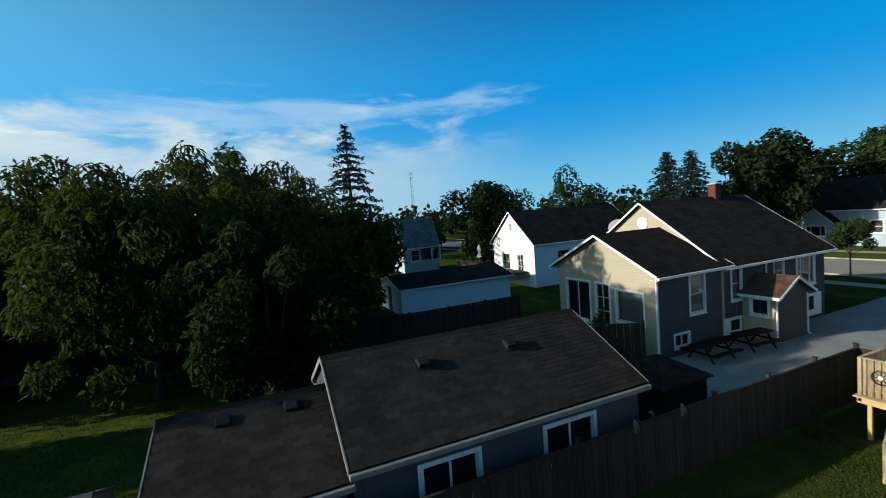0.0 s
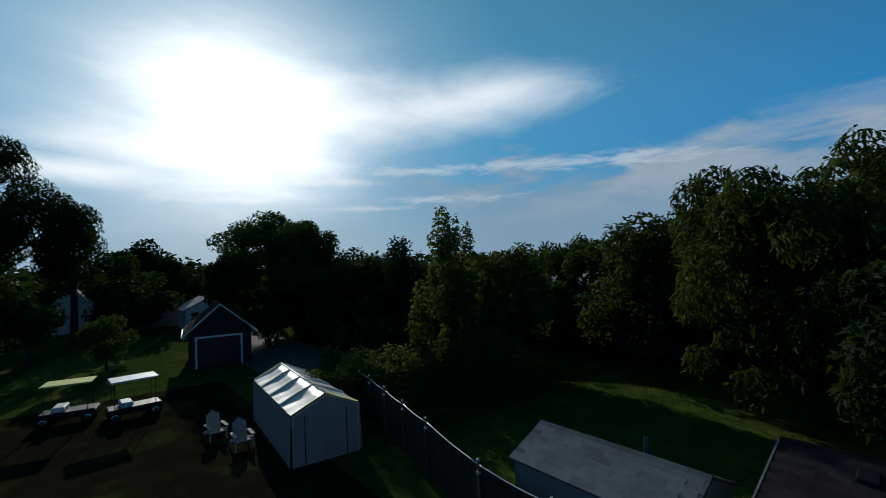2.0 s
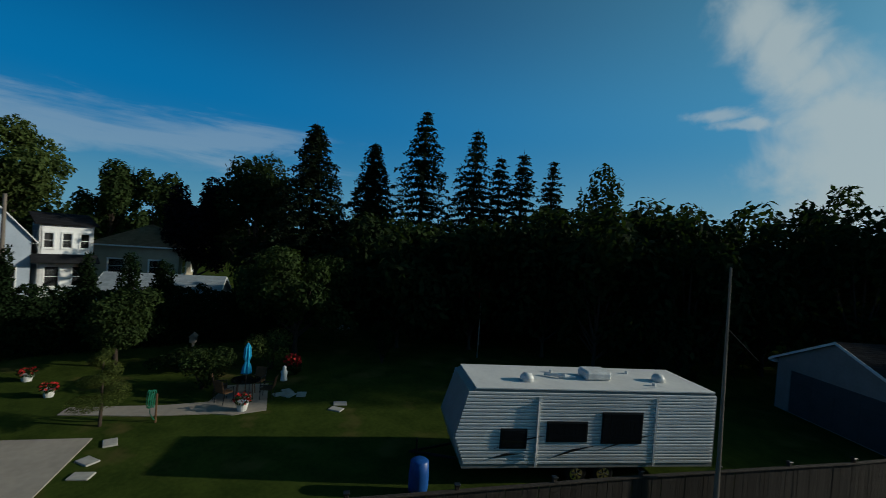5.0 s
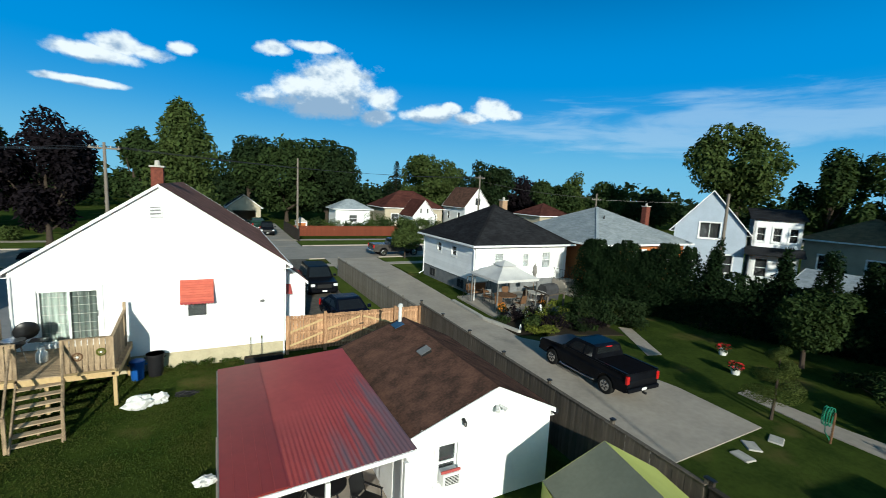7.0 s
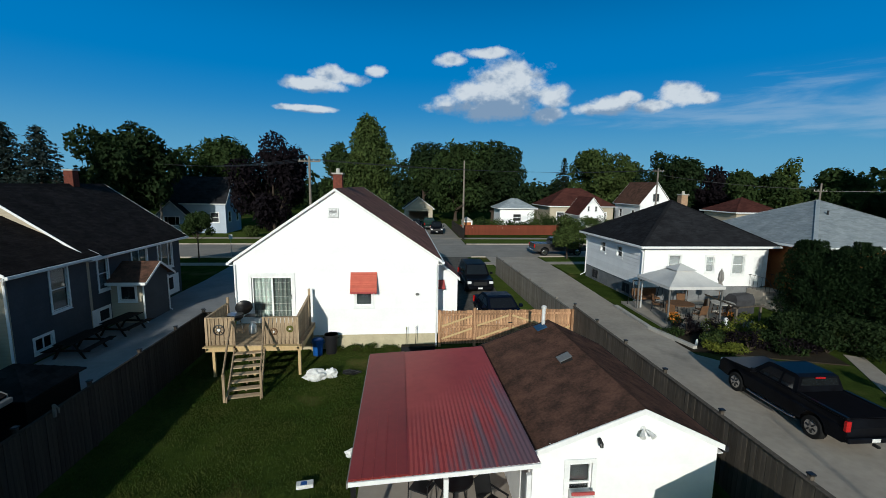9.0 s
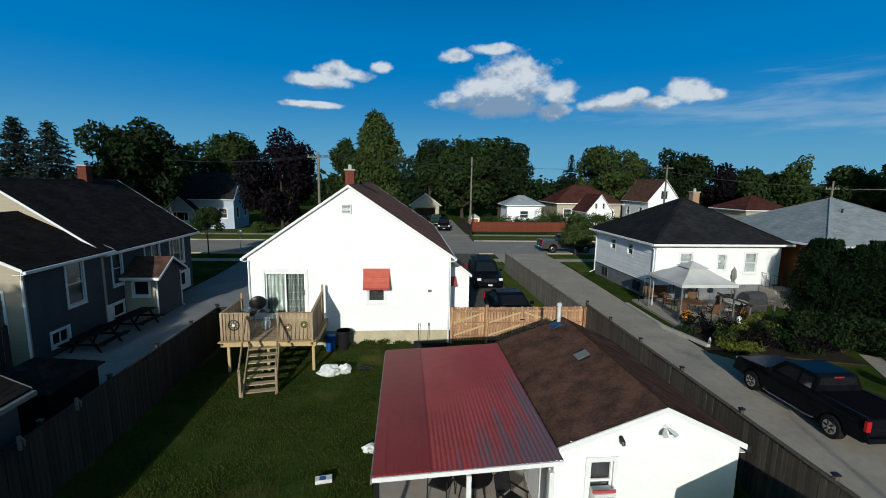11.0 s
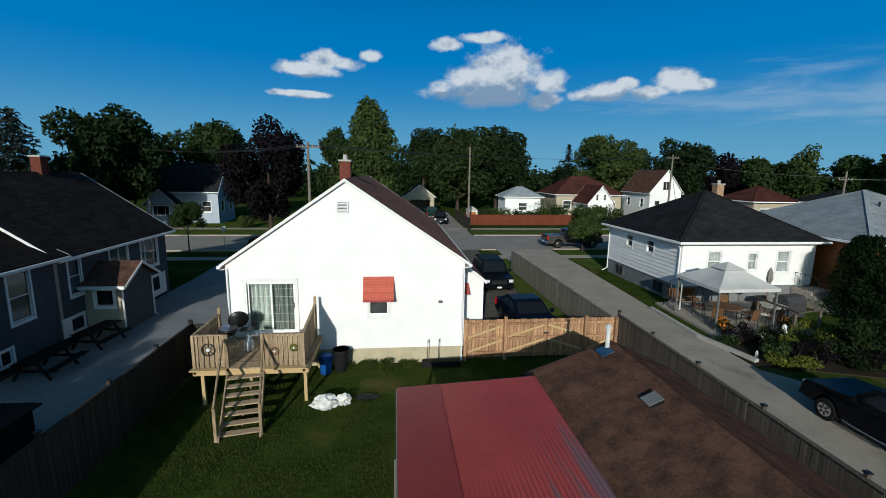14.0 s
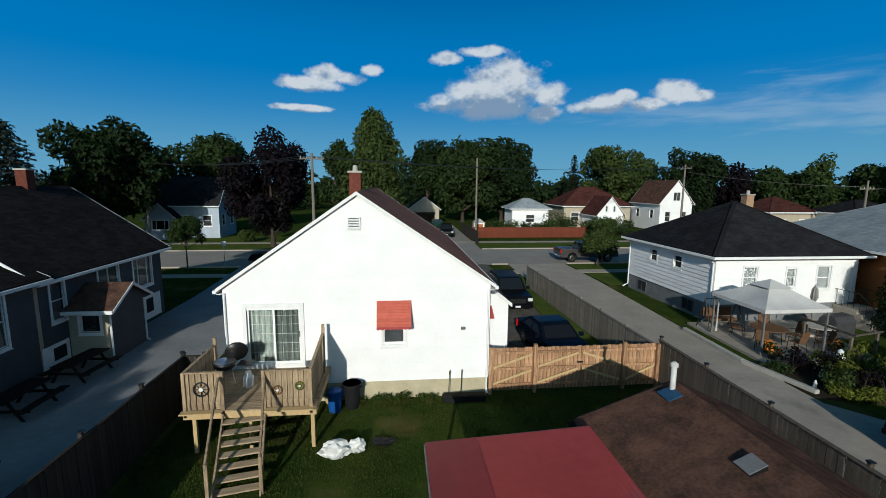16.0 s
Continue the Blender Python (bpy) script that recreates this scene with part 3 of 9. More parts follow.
def wall(parent, m, width, z0, profile, openings, core, cladding=None, lap=0.2, thick=0.18, lap_from=None):
    """A wall in its own frame: x along, outside towards -y, z up. profile: [(x, top)] from 0 to width; openings: (x0, z0, x1, z1).
    The openings go through; lap boards are pieces."""
    def top(x):
        for (xa, za), (xb, zb) in zip(profile, profile[1:]):
            if xa <= x <= xb:
                return za + (zb - za) * (x - xa) / max(xb - xa, 1e-6)
        return profile[-1][1]
    bm = bmesh.new()
    rim = [(0.0, z0), (width, z0)] + [q for q in reversed(profile) if q[1] > z0 + 1e-4]
    loops = [rim] + [[(o[0], max(o[1], z0 + 0.004)), (o[2], max(o[1], z0 + 0.004)), (o[2], o[3]), (o[0], o[3])] for o in openings]
    edges = []
    for lp in loops:
        vs = [bm.verts.new((x, 0, z)) for x, z in lp]
        edges += [bm.edges.new((p, q)) for p, q in zip(vs, vs[1:] + vs[:1])]
    bmesh.ops.triangle_fill(bm, use_beauty=True, edges=edges)
    back = bmesh.ops.extrude_face_region(bm, geom=bm.faces[:])["geom"]
    bmesh.ops.translate(bm, verts=[v for v in back if isinstance(v, bmesh.types.BMVert)], vec=(0, thick, 0))
    bmesh.ops.recalc_face_normals(bm, faces=bm.faces[:])
    w = part("wall", bm, core, parent)
    w.matrix_basis = m
    if cladding is None:
        return w
    me = lap_board(cladding)
    z, peak = (z0 if lap_from is None else lap_from), max(p[1] for p in profile)
    while z < peak - 0.05:
        zt = min(z + lap, peak)
        xs = [x for x in np.linspace(0, width, 241) if top(x) >= z + 0.55 * lap]
        if not xs:
            break
        spans = [(min(xs), max(xs))]
        for o in openings:
            if o[1] < z + lap / 2 < o[3]:
                spans = [s for a, b in spans for s in ((a, min(b, o[0])), (max(a, o[2]), b)) if s[1] - s[0] > 0.03]
        for a, b in spans:
            piece("siding_board", me, w, Matrix.LocRotScale((a, -0.002, z), None, (b - a, 1, zt - z)))
        z += lap
    return w


SHINGLE_MESHES = {}


def shingle_mesh(material, w, h):
    key = (material.name, round(w, 3), round(h, 3))
    if key not in SHINGLE_MESHES:
        SHINGLE_MESHES[key] = mesh_of(box(bmesh.new(), 0.0015, -0.01, 0.0, w - 0.0015, h * 1.25, 0.006), material, "shingle")
    return SHINGLE_MESHES[key]


def roof_slope(parent, a, b, c, d, material, pieces=0, course=0.145, tab=0.33, thick=0.07, near=None, deck=True):
    """A roof plane: eave from a to b, upper edge from d (over a) to c (over b). Shingle tabs lie on a deck board;
    the nearest ones are pieces, the rest one joined part."""
    a, b, c, d = (Vector(v) for v in (a, b, c, d))
    run = (b - a).normalized()
    n = run.cross(((d + c) / 2 - (a + b) / 2)).normalized()
    up = n.cross(run)
    if deck:
        pts = [a, b, c, d] if (c - d).length > 1e-3 else [a, b, c]
        dk = part("roof_deck", prism(bmesh.new(), [p + n * 0.0 for p in pts], n * -thick), material, parent)
    height = (d - a).dot(up)
    rows_n = max(1, int(height / course))
    places = []
    for r in range(rows_n):
        v = r * course
        f0, f1 = v / height, min(1, (v + course) / height)
        lo = max((a + (d - a) * f0 - a).dot(run), (a + (d - a) * f1 - a).dot(run))
        hi = min((b + (c - b) * f0 - a).dot(run), (b + (c - b) * f1 - a).dot(run))
        x = lo - tab * (0.5 if r % 2 else 0.0)
        while x < hi - 0.03:
            x0, x1 = max(x, lo), min(x + tab, hi)
            if x1 - x0 > 0.04:
                places.append((x0, x1, v))
            x += tab
    rot = Matrix((run, up, n)).transposed().to_4x4()
    base = Matrix.Translation(a + n * 0.004) @ rot
    full = [p for p in places if p[1] - p[0] > tab - 1e-4]
    if pieces:
        nr = Vector(near) if near is not None else a
        full.sort(key=lambda p: (a + run * p[0] + up * p[2] - nr).length)
        chosen = set(full[:pieces])
        me = shingle_mesh(material, tab, course)
        for x0, x1, v in full[:pieces]:
            piece("shingle", me, parent, base @ Matrix.Translation((x0, v, 0)) @ Matrix.Rotation(0.025, 4, "X"))
    else:
        chosen = set()
    vs, fs = [], []
    for x0, x1, v in places:
        if (x0, x1, v) in chosen:
            continue
        i = len(vs)
        lift, hh = 0.009, course * 1.2
        vs += [base @ Vector(q) for q in ((x0 + .002, v, lift), (x1 - .002, v, lift), (x1 - .002, min(v + hh, height), 0.002), (x0 + .002, min(v + hh, height), 0.002),
                                          (x0 + .002, v, 0), (x1 - .002, v, 0))]
        fs += [(i, i + 1, i + 2, i + 3), (i + 4, i + 5, i + 1, i)]
    if vs:
        me = bpy.data.meshes.new("shingles")
        me.from_pydata([tuple(q) for q in vs], [], fs)
        me.materials.append(material)
        ob = tagged(new("shingles", me), kind="stuff")
        ob.parent = parent


def bar(parent, name, p0, p1, w, h, material, label=""):
    """A straight squared bar from p0 to p1."""
    p0, p1 = Vector(p0), Vector(p1)
    d = p1 - p0
    x = d.normalized()
    up = Vector((0, 0, 1)) if abs(x.z) < 0.95 else Vector((0, 1, 0))
    y = up.cross(x).normalized()
    m = Matrix.Translation(p0) @ Matrix((x, y, x.cross(y))).transposed().to_4x4()
    return part(name, new_box(0, -w / 2, -h / 2, d.length, w / 2, h / 2, min(w, h) * 0.12, m), material, parent, label)


def window(parent, m, w, h, style="sash", frame_mat=None, behind=None, trim=0.09):
    """A window in an opening: x along, -y outside, origin at the opening's lower left corner."""
    fm = frame_mat or M_TRIM
    win = tagged(new("window"), "")
    win.parent = parent
    win.matrix_basis = m
    bm = bmesh.new()
    for q in ((-trim, -trim, w + trim, 0), (-trim, h, w + trim, h + trim), (-trim, 0, 0, h), (w, 0, w + trim, h)):
        box(bm, q[0], -0.045, q[1], q[2], 0.06, q[3])
    part("window_frame", bm, fm, win)
    part("window_sill", new_box(-trim - 0.02, -0.075, -trim - 0.035, w + trim + 0.02, -0.0, -trim, 0.008), fm, win)
    bm = bmesh.new()
    s = 0.045
    if style == "sash":
        box(bm, 0, 0.0, h / 2 - s / 2, w, 0.04, h / 2 + s / 2)
    elif style == "slider":
        box(bm, w / 2 - s / 2, 0.0, 0, w / 2 + s / 2, 0.04, h)
    elif style == "triple":
        for k in (0.25, 0.75):
            box(bm, w * k - s / 2, 0.0, 0, w * k + s / 2, 0.04, h)
    elif style == "grid":
        box(bm, w / 2 - s / 2, 0.0, 0, w / 2 + s / 2, 0.04, h)
        for k in (1 / 3, 2 / 3):
            box(bm, 0, 0.002, h * k - s / 3, w, 0.038, h * k + s / 3)
    for q in ((0, 0, w, s), (0, h - s, w, h), (0, s, s, h - s), (w - s, s, w, h - s)):
        box(bm, q[0], 0.004, q[1], q[2], 0.05, q[3])
    part("sash", bm, fm, win)
    pane = part("pane", new_box(s, 0.025, s, w - s, 0.031, h - s), M_GLASS, win)
    pane.visible_shadow = False
    part("backing", new_box(0, 0.12, 0, w, 0.15, h), behind or M_DARK, win)
    return win


def at(x, y, z=0.0, rz=0.0):
    return pose(x, y, z, 0, 0, rz)


SIDE = {"south": 0, "east": 90, "north": 180, "west": 270}

# ---- houses ----
def dress_wall(house, m, width, z0, profile, wins, core, cladding, lap, lap_from=None):
    w = wall(house, m, width, z0, profile, [q[:4] for q in wins], core, cladding, lap, lap_from=lap_from)
    for u0, za, u1, zb, style, behind in wins:
        if style:
            window(house, m @ Matrix.Translation((u0, 0, za)), u1 - u0, zb - za, style, behind=behind)
    return w


def gable_house(name, label, m, w, d, eave, apex, roof_mat, walls, wins, found=0.0, found_mat=None, over=0.25, over_end=0.25, lap=0.2, pieces=0, near=None,
                apex_x=None, category="house", group="", tab=0.33, course=0.145, trim=True, detail=True, trim_mat=None, gutter_mat=None):
    """A house with its ridge along y; walls: materials for south, east, north, west; wins: the same sides' openings."""
    h = thing(name, label, category, m, group)
    ax, t = (w / 2 if apex_x is None else apex_x), 0.18
    slope_l, slope_r = (apex - eave) / ax, (apex - eave) / (w - ax)
    gable = [(0, eave), (ax, apex), (w, eave)]
    z0 = found
    c = [None if not detail else q for q in walls]
    dress_wall(h, at(0, 0), w, z0, gable, wins.get("south", []), walls[0], c[0], lap)
    dress_wall(h, at(w, t, 0, 90), d - 2 * t, z0, [(0, eave), (d - 2 * t, eave)], wins.get("east", []), walls[1], c[1], lap)
    dress_wall(h, at(w, d, 0, 180), w, z0, [(0, eave), (w - ax, apex), (w, eave)], wins.get("north", []), walls[2], None, lap)
    dress_wall(h, at(0, d - t, 0, 270), d - 2 * t, z0, [(0, eave), (d - 2 * t, eave)], wins.get("west", []), walls[3], c[3], lap)
    if found:
        bm = bmesh.new()
        rings = [[bm.verts.new((x, y, z)) for x, y in ((k, k), (w - k, k), (w - k, d - k), (k, d - k))] for k, z in ((0.03, -0.3), (0.03, found), (0.2, found), (0.2, -0.3))]
        for p, q in zip(rings, rings[1:] + rings[:1]):
            for i in range(4):
                bm.faces.new((p[i], p[(i + 1) % 4], q[(i + 1) % 4], q[i]))
        bmesh.ops.recalc_face_normals(bm, faces=bm.faces[:])
        part("foundation", bm, found_mat, h)
    up = 0.06
    el, er = eave - over * slope_l + up, eave - over * slope_r + up
    y0, y1, top = -over_end, d + over_end, apex + up + 0.02
    west = [(-over, y1, el), (-over, y0, el), (ax, y0, top), (ax, y1, top)]
    east = [(w + over, y0, er), (w + over, y1, er), (ax, y1, top), (ax, y0, top)]
    for k, q in enumerate((west, east)):
        roof_slope(h, *q, roof_mat, pieces[k] if isinstance(pieces, tuple) else pieces, near=near, tab=tab, course=course)
    part("ridge_cap", prism(bmesh.new(), [(ax - 0.15, y0, top - 0.15 * slope_l + 0.012), (ax, y0, top + 0.03), (ax + 0.15, y0, top - 0.15 * slope_r + 0.012), (ax, y0, top - 0.01)], (0, y1 - y0, 0)), roof_mat, h)
    if trim:
        for y, s in ((y0, -1), (y1, 1)):
            for xa, za, sl in ((-over, el, 1), (w + over, er, -1)):
                a, b = Vector((xa, y + s * 0.012, za - 0.10)), Vector((ax, y + s * 0.012, top - 0.10))
                bm = prism(bmesh.new(), [a, b, b + Vector((0, 0, 0.12)), a + Vector((0, 0, 0.12))], (0, -s * 0.03, 0))
                part("rake_board", bm, (gutter_mat if s > 0 else None) or trim_mat or M_TRIM, h)
        for x, z, s in ((-over, el, -1), (w + over, er, 1)):
            part("gutter", new_box(x - 0.01 if s > 0 else x - 0.11, y0, z - 0.16, x + 0.11 if s > 0 else x + 0.01, y1, z - 0.04, 0.015), gutter_mat or trim_mat or M_TRIM, h)
        for x, s in ((-over, 0.3), (w + over, -0.3)):
            part("soffit", new_box(min(x, x + over * (1 if s > 0 else -1)), y0 + .03, (el if s > 0 else er) - 0.19, max(x, x + over * (1 if s > 0 else -1)), y1 - .03, (el if s > 0 else er) - 0.17), trim_mat or M_TRIM, h)
    return h


def hip_house(name, label, m, w, d, eave, rise, roof_mat, walls, wins, found=0.0, found_mat=None, over=0.4, lap=0.2, category="house", group="", detail=True, ridge_y=None, tab=0.33, course=0.145):
    """A house under a hipped roof; ridge_y: the ridge's two ends as (x0, y0), (x1, y1)."""
    h = thing(name, label, category, m, group)
    t = 0.18
    c = [None if not detail else q for q in walls]
    flat = lambda n: [(0, eave), (n, eave)]
    dress_wall(h, at(0, 0), w, found, flat(w), wins.get("south", []), walls[0], c[0], lap)
    dress_wall(h, at(w, t, 0, 90), d - 2 * t, found, flat(d - 2 * t), wins.get("east", []), walls[1], c[1], lap)
    dress_wall(h, at(w, d, 0, 180), w, found, flat(w), wins.get("north", []), walls[2], None, lap)
    dress_wall(h, at(0, d - t, 0, 270), d - 2 * t, found, flat(d - 2 * t), wins.get("west", []), walls[3], c[3], lap)
    if found:
        bm = bmesh.new()
        rings = [[bm.verts.new((x, y, z)) for x, y in ((k, k), (w - k, k), (w - k, d - k), (k, d - k))] for k, z in ((0.03, -0.3), (0.03, found), (0.2, found), (0.2, -0.3))]
        for p, q in zip(rings, rings[1:] + rings[:1]):
            for i in range(4):
                bm.faces.new((p[i], p[(i + 1) % 4], q[(i + 1) % 4], q[i]))
        bmesh.ops.recalc_face_normals(bm, faces=bm.faces[:])
        part("foundation", bm, found_mat, h)
    e, o = eave + 0.03, over
    if ridge_y is None:
        k = min(w, d) / 2
        ridge_y = ((k, k), (w - k, d - k)) if abs(w - d) > 0.02 else ((k, k - 0.01), (k, k + 0.01))
    r0, r1 = (Vector((*q, eave + rise)) for q in ridge_y)
    a, b, cc, dd = (-o, -o, e), (w + o, -o, e), (w + o, d + o, e), (-o, d + o, e)
    if abs(r1.x - r0.x) > abs(r1.y - r0.y):
        planes = ((a, b, r1, r0), (b, cc, r1, r1), (cc, dd, r0, r1), (dd, a, r0, r0))
    else:
        planes = ((a, b, r0, r0), (b, cc, r1, r0), (cc, dd, r1, r1), (dd, a, r0, r1))
    for q in planes:
        roof_slope(h, *q, roof_mat, 0, tab=tab, course=course)
    for p, q in ((a, r0), (b, r0 if planes[0][2] == planes[0][3] else r1), (cc, r1), (dd, r1 if planes[0][2] == planes[0][3] else r0), (r0, r1)):
        p, q = Vector(p), Vector(q)
        if (p - q).length > 0.1:
            bar(h, "ridge_cap", p + Vector((0, 0, 0.02)), q + Vector((0, 0, 0.02)), 0.24, 0.03, roof_mat)
    for q in ((-o - 0.1, -o - 0.1, w + o + 0.1, -o), (-o - 0.1, d + o, w + o + 0.1, d + o + 0.1), (-o - 0.1, -o, -o, d + o), (w + o, -o, w + o + 0.1, d + o)):
        part("gutter", new_box(q[0], q[1], e - 0.16, q[2], q[3], e - 0.02, 0.012), M_TRIM, h)
    part("soffit", prism(bmesh.new(), [(-o, -o, e - 0.17), (w + o, -o, e - 0.17), (w + o, d + o, e - 0.17), (-o, d + o, e - 0.17)], (0, 0, 0.02)), M_TRIM, h)
    return h


def chimney(parent, x, y, z0, z1, w, material, cap=True):
    part("chimney", new_box(x - w / 2, y - w / 2, z0, x + w / 2, y + w / 2, z1, 0.012), material, parent)
    part("chimney_cap", new_box(x - w / 2 - 0.05, y - w / 2 - 0.05, z1, x + w / 2 + 0.05, y + w / 2 + 0.05, z1 + 0.08, 0.012), M_STONE, parent)
    if cap:
        part("flue", new_tube([(x, y, z1 + 0.08), (x, y, z1 + 0.3)], [0.11, 0.09], 10), M_STONE, parent)


# the ground sheet, with lanes and slabs laid on it
def slab(name, label, pts, z, thick, material, category):
    bm = prism(bmesh.new(), [(x, y, z - thick) for x, y in pts], (0, 0, thick))
    return tagged(part(name, bm, material), label, category, kind="structure")


def make_ground():
    bm = bmesh.new()
    bmesh.ops.create_grid(bm, x_segments=80, y_segments=80, size=1500)
    tagged(part("ground", bm, M_GRASS), "mown green lawn with brown patches reaching the horizon", "ground", kind="structure")


make_ground()
slab("road", "pale grey worn asphalt street", [(-400, 43.5), (400, 43.5), (400, 53.0), (-400, 53.0)], 0.012, 0.1, M_ASPHALT, "road")
for x0, x1 in ((-400, -15.0), (-8.2, 2.9), (7.4, 8.9), (14.6, 400)):
    slab("kerb", "pale concrete kerb along the street", [(x0, 43.3), (x1, 43.3), (x1, 43.5), (x0, 43.5)], 0.13, 0.2, M_CONC, "kerb")
for x0, x1 in ((-400, 3.4), (8.4, 400)):
    slab("kerb", "pale concrete kerb on the far side of the street", [(x0, 53.0), (x1, 53.0), (x1, 53.2), (x0, 53.2)], 0.13, 0.2, M_CONC, "kerb")
slab("pavement", "pale concrete pavement beyond the street", [(-400, 58.5), (400, 58.5), (400, 60.0), (-400, 60.0)], 0.03, 0.1, M_CONC, "pavement")
slab("pavement", "pale concrete pavement before the street", [(-400, 39.2), (400, 39.2), (400, 40.5), (-400, 40.5)], 0.026, 0.1, M_CONC, "pavement")
slab("driveway", "long pale concrete driveway beside the plank fence", [(8.5, 7.6), (10.4, 6.4), (15.4, 6.5), (15.6, 9.6), (14.9, 14.5), (13.2, 16.8), (13.4, 23.4), (14.2, 36), (14.4, 43.5), (9.0, 43.5), (8.6, 30)], 0.034, 0.1, M_CONC, "driveway")
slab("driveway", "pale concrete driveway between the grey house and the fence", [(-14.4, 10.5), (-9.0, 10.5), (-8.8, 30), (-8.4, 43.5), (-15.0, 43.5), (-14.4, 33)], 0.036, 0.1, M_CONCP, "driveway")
slab("driveway", "worn gravel driveway beside the white house", [(2.9, 19.0), (6.4, 19.0), (6.9, 30), (7.0, 43.5), (3.2, 43.5), (2.9, 30)], 0.03, 0.1, M_GRAVEL, "driveway")
for q, lab in (([(-90, 53.2), (3.4, 53.2), (3.4, 58.5), (-90, 58.5)], "mown grass verge across the street"), ([(8.5, 53.2), (90, 53.2), (90, 58.5), (8.5, 58.5)], "mown grass verge across the street"),
               ([(-32, 60.0), (-13, 60.0), (-13, 67.0), (-27, 66.0)], "mown front lawn of the pale blue house"), ([(6.5, 19.2), (7.95, 19.2), (8.45, 30), (8.7, 39.1), (7.15, 39.1), (7.0, 30)], "narrow strip of grass along the plank fence"),
               ([(14.6, 40.6), (26.0, 40.6), (26.0, 43.25), (14.6, 43.25)], "grass verge before the street"), ([(14.5, 34.6), (20.0, 34.6), (20.0, 39.1), (14.6, 39.1)], "small front lawn of the white bungalow")):
    slab("verge", lab, q, 0.022, 0.1, M_VERGE, "grass")
slab("lawn", "mown green lawn behind the grey garage, lit in patches", [(-27.5, -13.5), (-9.6, -13.5), (-9.6, -1.6), (-14.6, -1.6), (-14.6, 2.0), (-27.5, 2.0)], 0.02, 0.1, M_LAWNL, "grass")
slab("lane", "grey driveway across the street with parked cars", [(3.6, 53.0), (8.3, 53.0), (8.8, 84), (2.5, 84)], 0.02, 0.1, M_ASPHALT, "driveway")
slab("lawn", "sunlit green lawn far behind the yards", [(4.2, -37.5), (-1.0, -37.5), (-6.8, -58), (-1.5, -58), (3.2, -47)], 0.018, 0.1, M_VERGE, "grass")
slab("lane", "pale gravel lane behind the yards", [(-9.6, -24), (-13.5, -24), (-16, -38), (-14.5, -70), (-9.5, -70), (-9.3, -38)], 0.02, 0.1, M_GRAVEL, "lane")


# the white bungalow whose gable faces the yard
def white_house():
    door = (0.70, 1.38, 2.40, 3.34)
    win = (5.10, 1.97, 5.82, 2.58)
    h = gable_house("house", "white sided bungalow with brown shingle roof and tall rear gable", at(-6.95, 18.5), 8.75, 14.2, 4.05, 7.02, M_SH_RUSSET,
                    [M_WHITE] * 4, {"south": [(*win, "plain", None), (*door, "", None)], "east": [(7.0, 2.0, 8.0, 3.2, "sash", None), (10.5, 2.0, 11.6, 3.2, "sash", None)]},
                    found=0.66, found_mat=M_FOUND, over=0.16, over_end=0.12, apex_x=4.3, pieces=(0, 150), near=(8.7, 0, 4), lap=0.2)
    # sliding patio door
    dw, dh = door[2] - door[0], door[3] - door[1]
    d = tagged(new("patio_door"), "white sliding glass patio door with curtains")
    d.parent = h
    d.matrix_basis = Matrix.Translation((door[0], 0, door[1]))
    bm = bmesh.new()
    for q in ((-0.12, -0.06, 0, dh + 0.14), (dw, -0.06, dw + 0.12, dh + 0.14), (0, dh, dw, dh + 0.14)):
        if len(q) == 4 and q[1] == -0.06:
            box(bm, q[0], -0.05, q[1], q[2], 0.05, q[3])
    box(bm, 0, -0.05, dh, dw, 0.05, dh + 0.14)
    box(bm, 0, -0.05, -0.06, dw, 0.05, 0.03)
    part("door_frame", bm, M_TRIM, d)
    for k, (a, b, y) in enumerate(((0.0, dw / 2 + 0.03, 0.03), (dw / 2 - 0.03, dw, 0.0))):
        bm = bmesh.new()
        for q in ((a, 0.03, a + 0.06, dh), (b - 0.06, 0.03, b, dh), (a + 0.06, 0.03, b - 0.06, 0.11), (a + 0.06, dh - 0.08, b - 0.06, dh)):
            box(bm, q[0], y, q[1], q[2], y + 0.03, q[3])
        s = part("sash", bm, M_TRIM, d)
        pn = part("pane", new_box(a + 0.06, y + 0.012, 0.11, b - 0.06, y + 0.018, dh - 0.08), M_GLASS, s)
        pn.visible_shadow = False
        bm = bmesh.new()
        for z in (0.42, 0.74, 1.06, 1.38, 1.68):
            box(bm, a + 0.06, y + 0.006, z, b - 0.06, y + 0.011, z + 0.011)
        for f in (1 / 3, 2 / 3):
            box(bm, a + (b - a) * f - 0.005, y + 0.0065, 0.11, a + (b - a) * f + 0.005, y + 0.0105, dh - 0.08)
        part("muntin", bm, M_STONE, s)
    n = 46
    # Right half uses a darker copy: an insect screen's dimming is in the colour.
    for k0, k1, cloth in ((0, 23, M_CURTAIN), (23, 46, M_CURTAIND)):
        bm = bmesh.new()
        for i in range(k0, k1):
            xa, xb = dw * i / n, dw * (i + 1) / n
            ya, yb = 0.14 + 0.03 * math.sin(i * 1.3), 0.14 + 0.03 * math.sin((i + 1) * 1.3)
            prism(bm, [(xa, ya, 0.03), (xb, yb, 0.03), (xb, yb, dh - 0.05), (xa, ya, dh - 0.05)], (0, 0.01, 0))
        bmesh.ops.remove_doubles(bm, verts=bm.verts[:], dist=0.002)
        part("curtain", bm, cloth, d, "grey green curtain hanging in folds")
    part("door_handle", new_box(dw - 0.05, -0.04, 0.95, dw - 0.025, 0.0, 1.15, 0.006), M_BLACK, d)
    part("backing", new_box(-0.05, 0.25, 0, dw + 0.05, 0.28, dh), M_DARK, d)
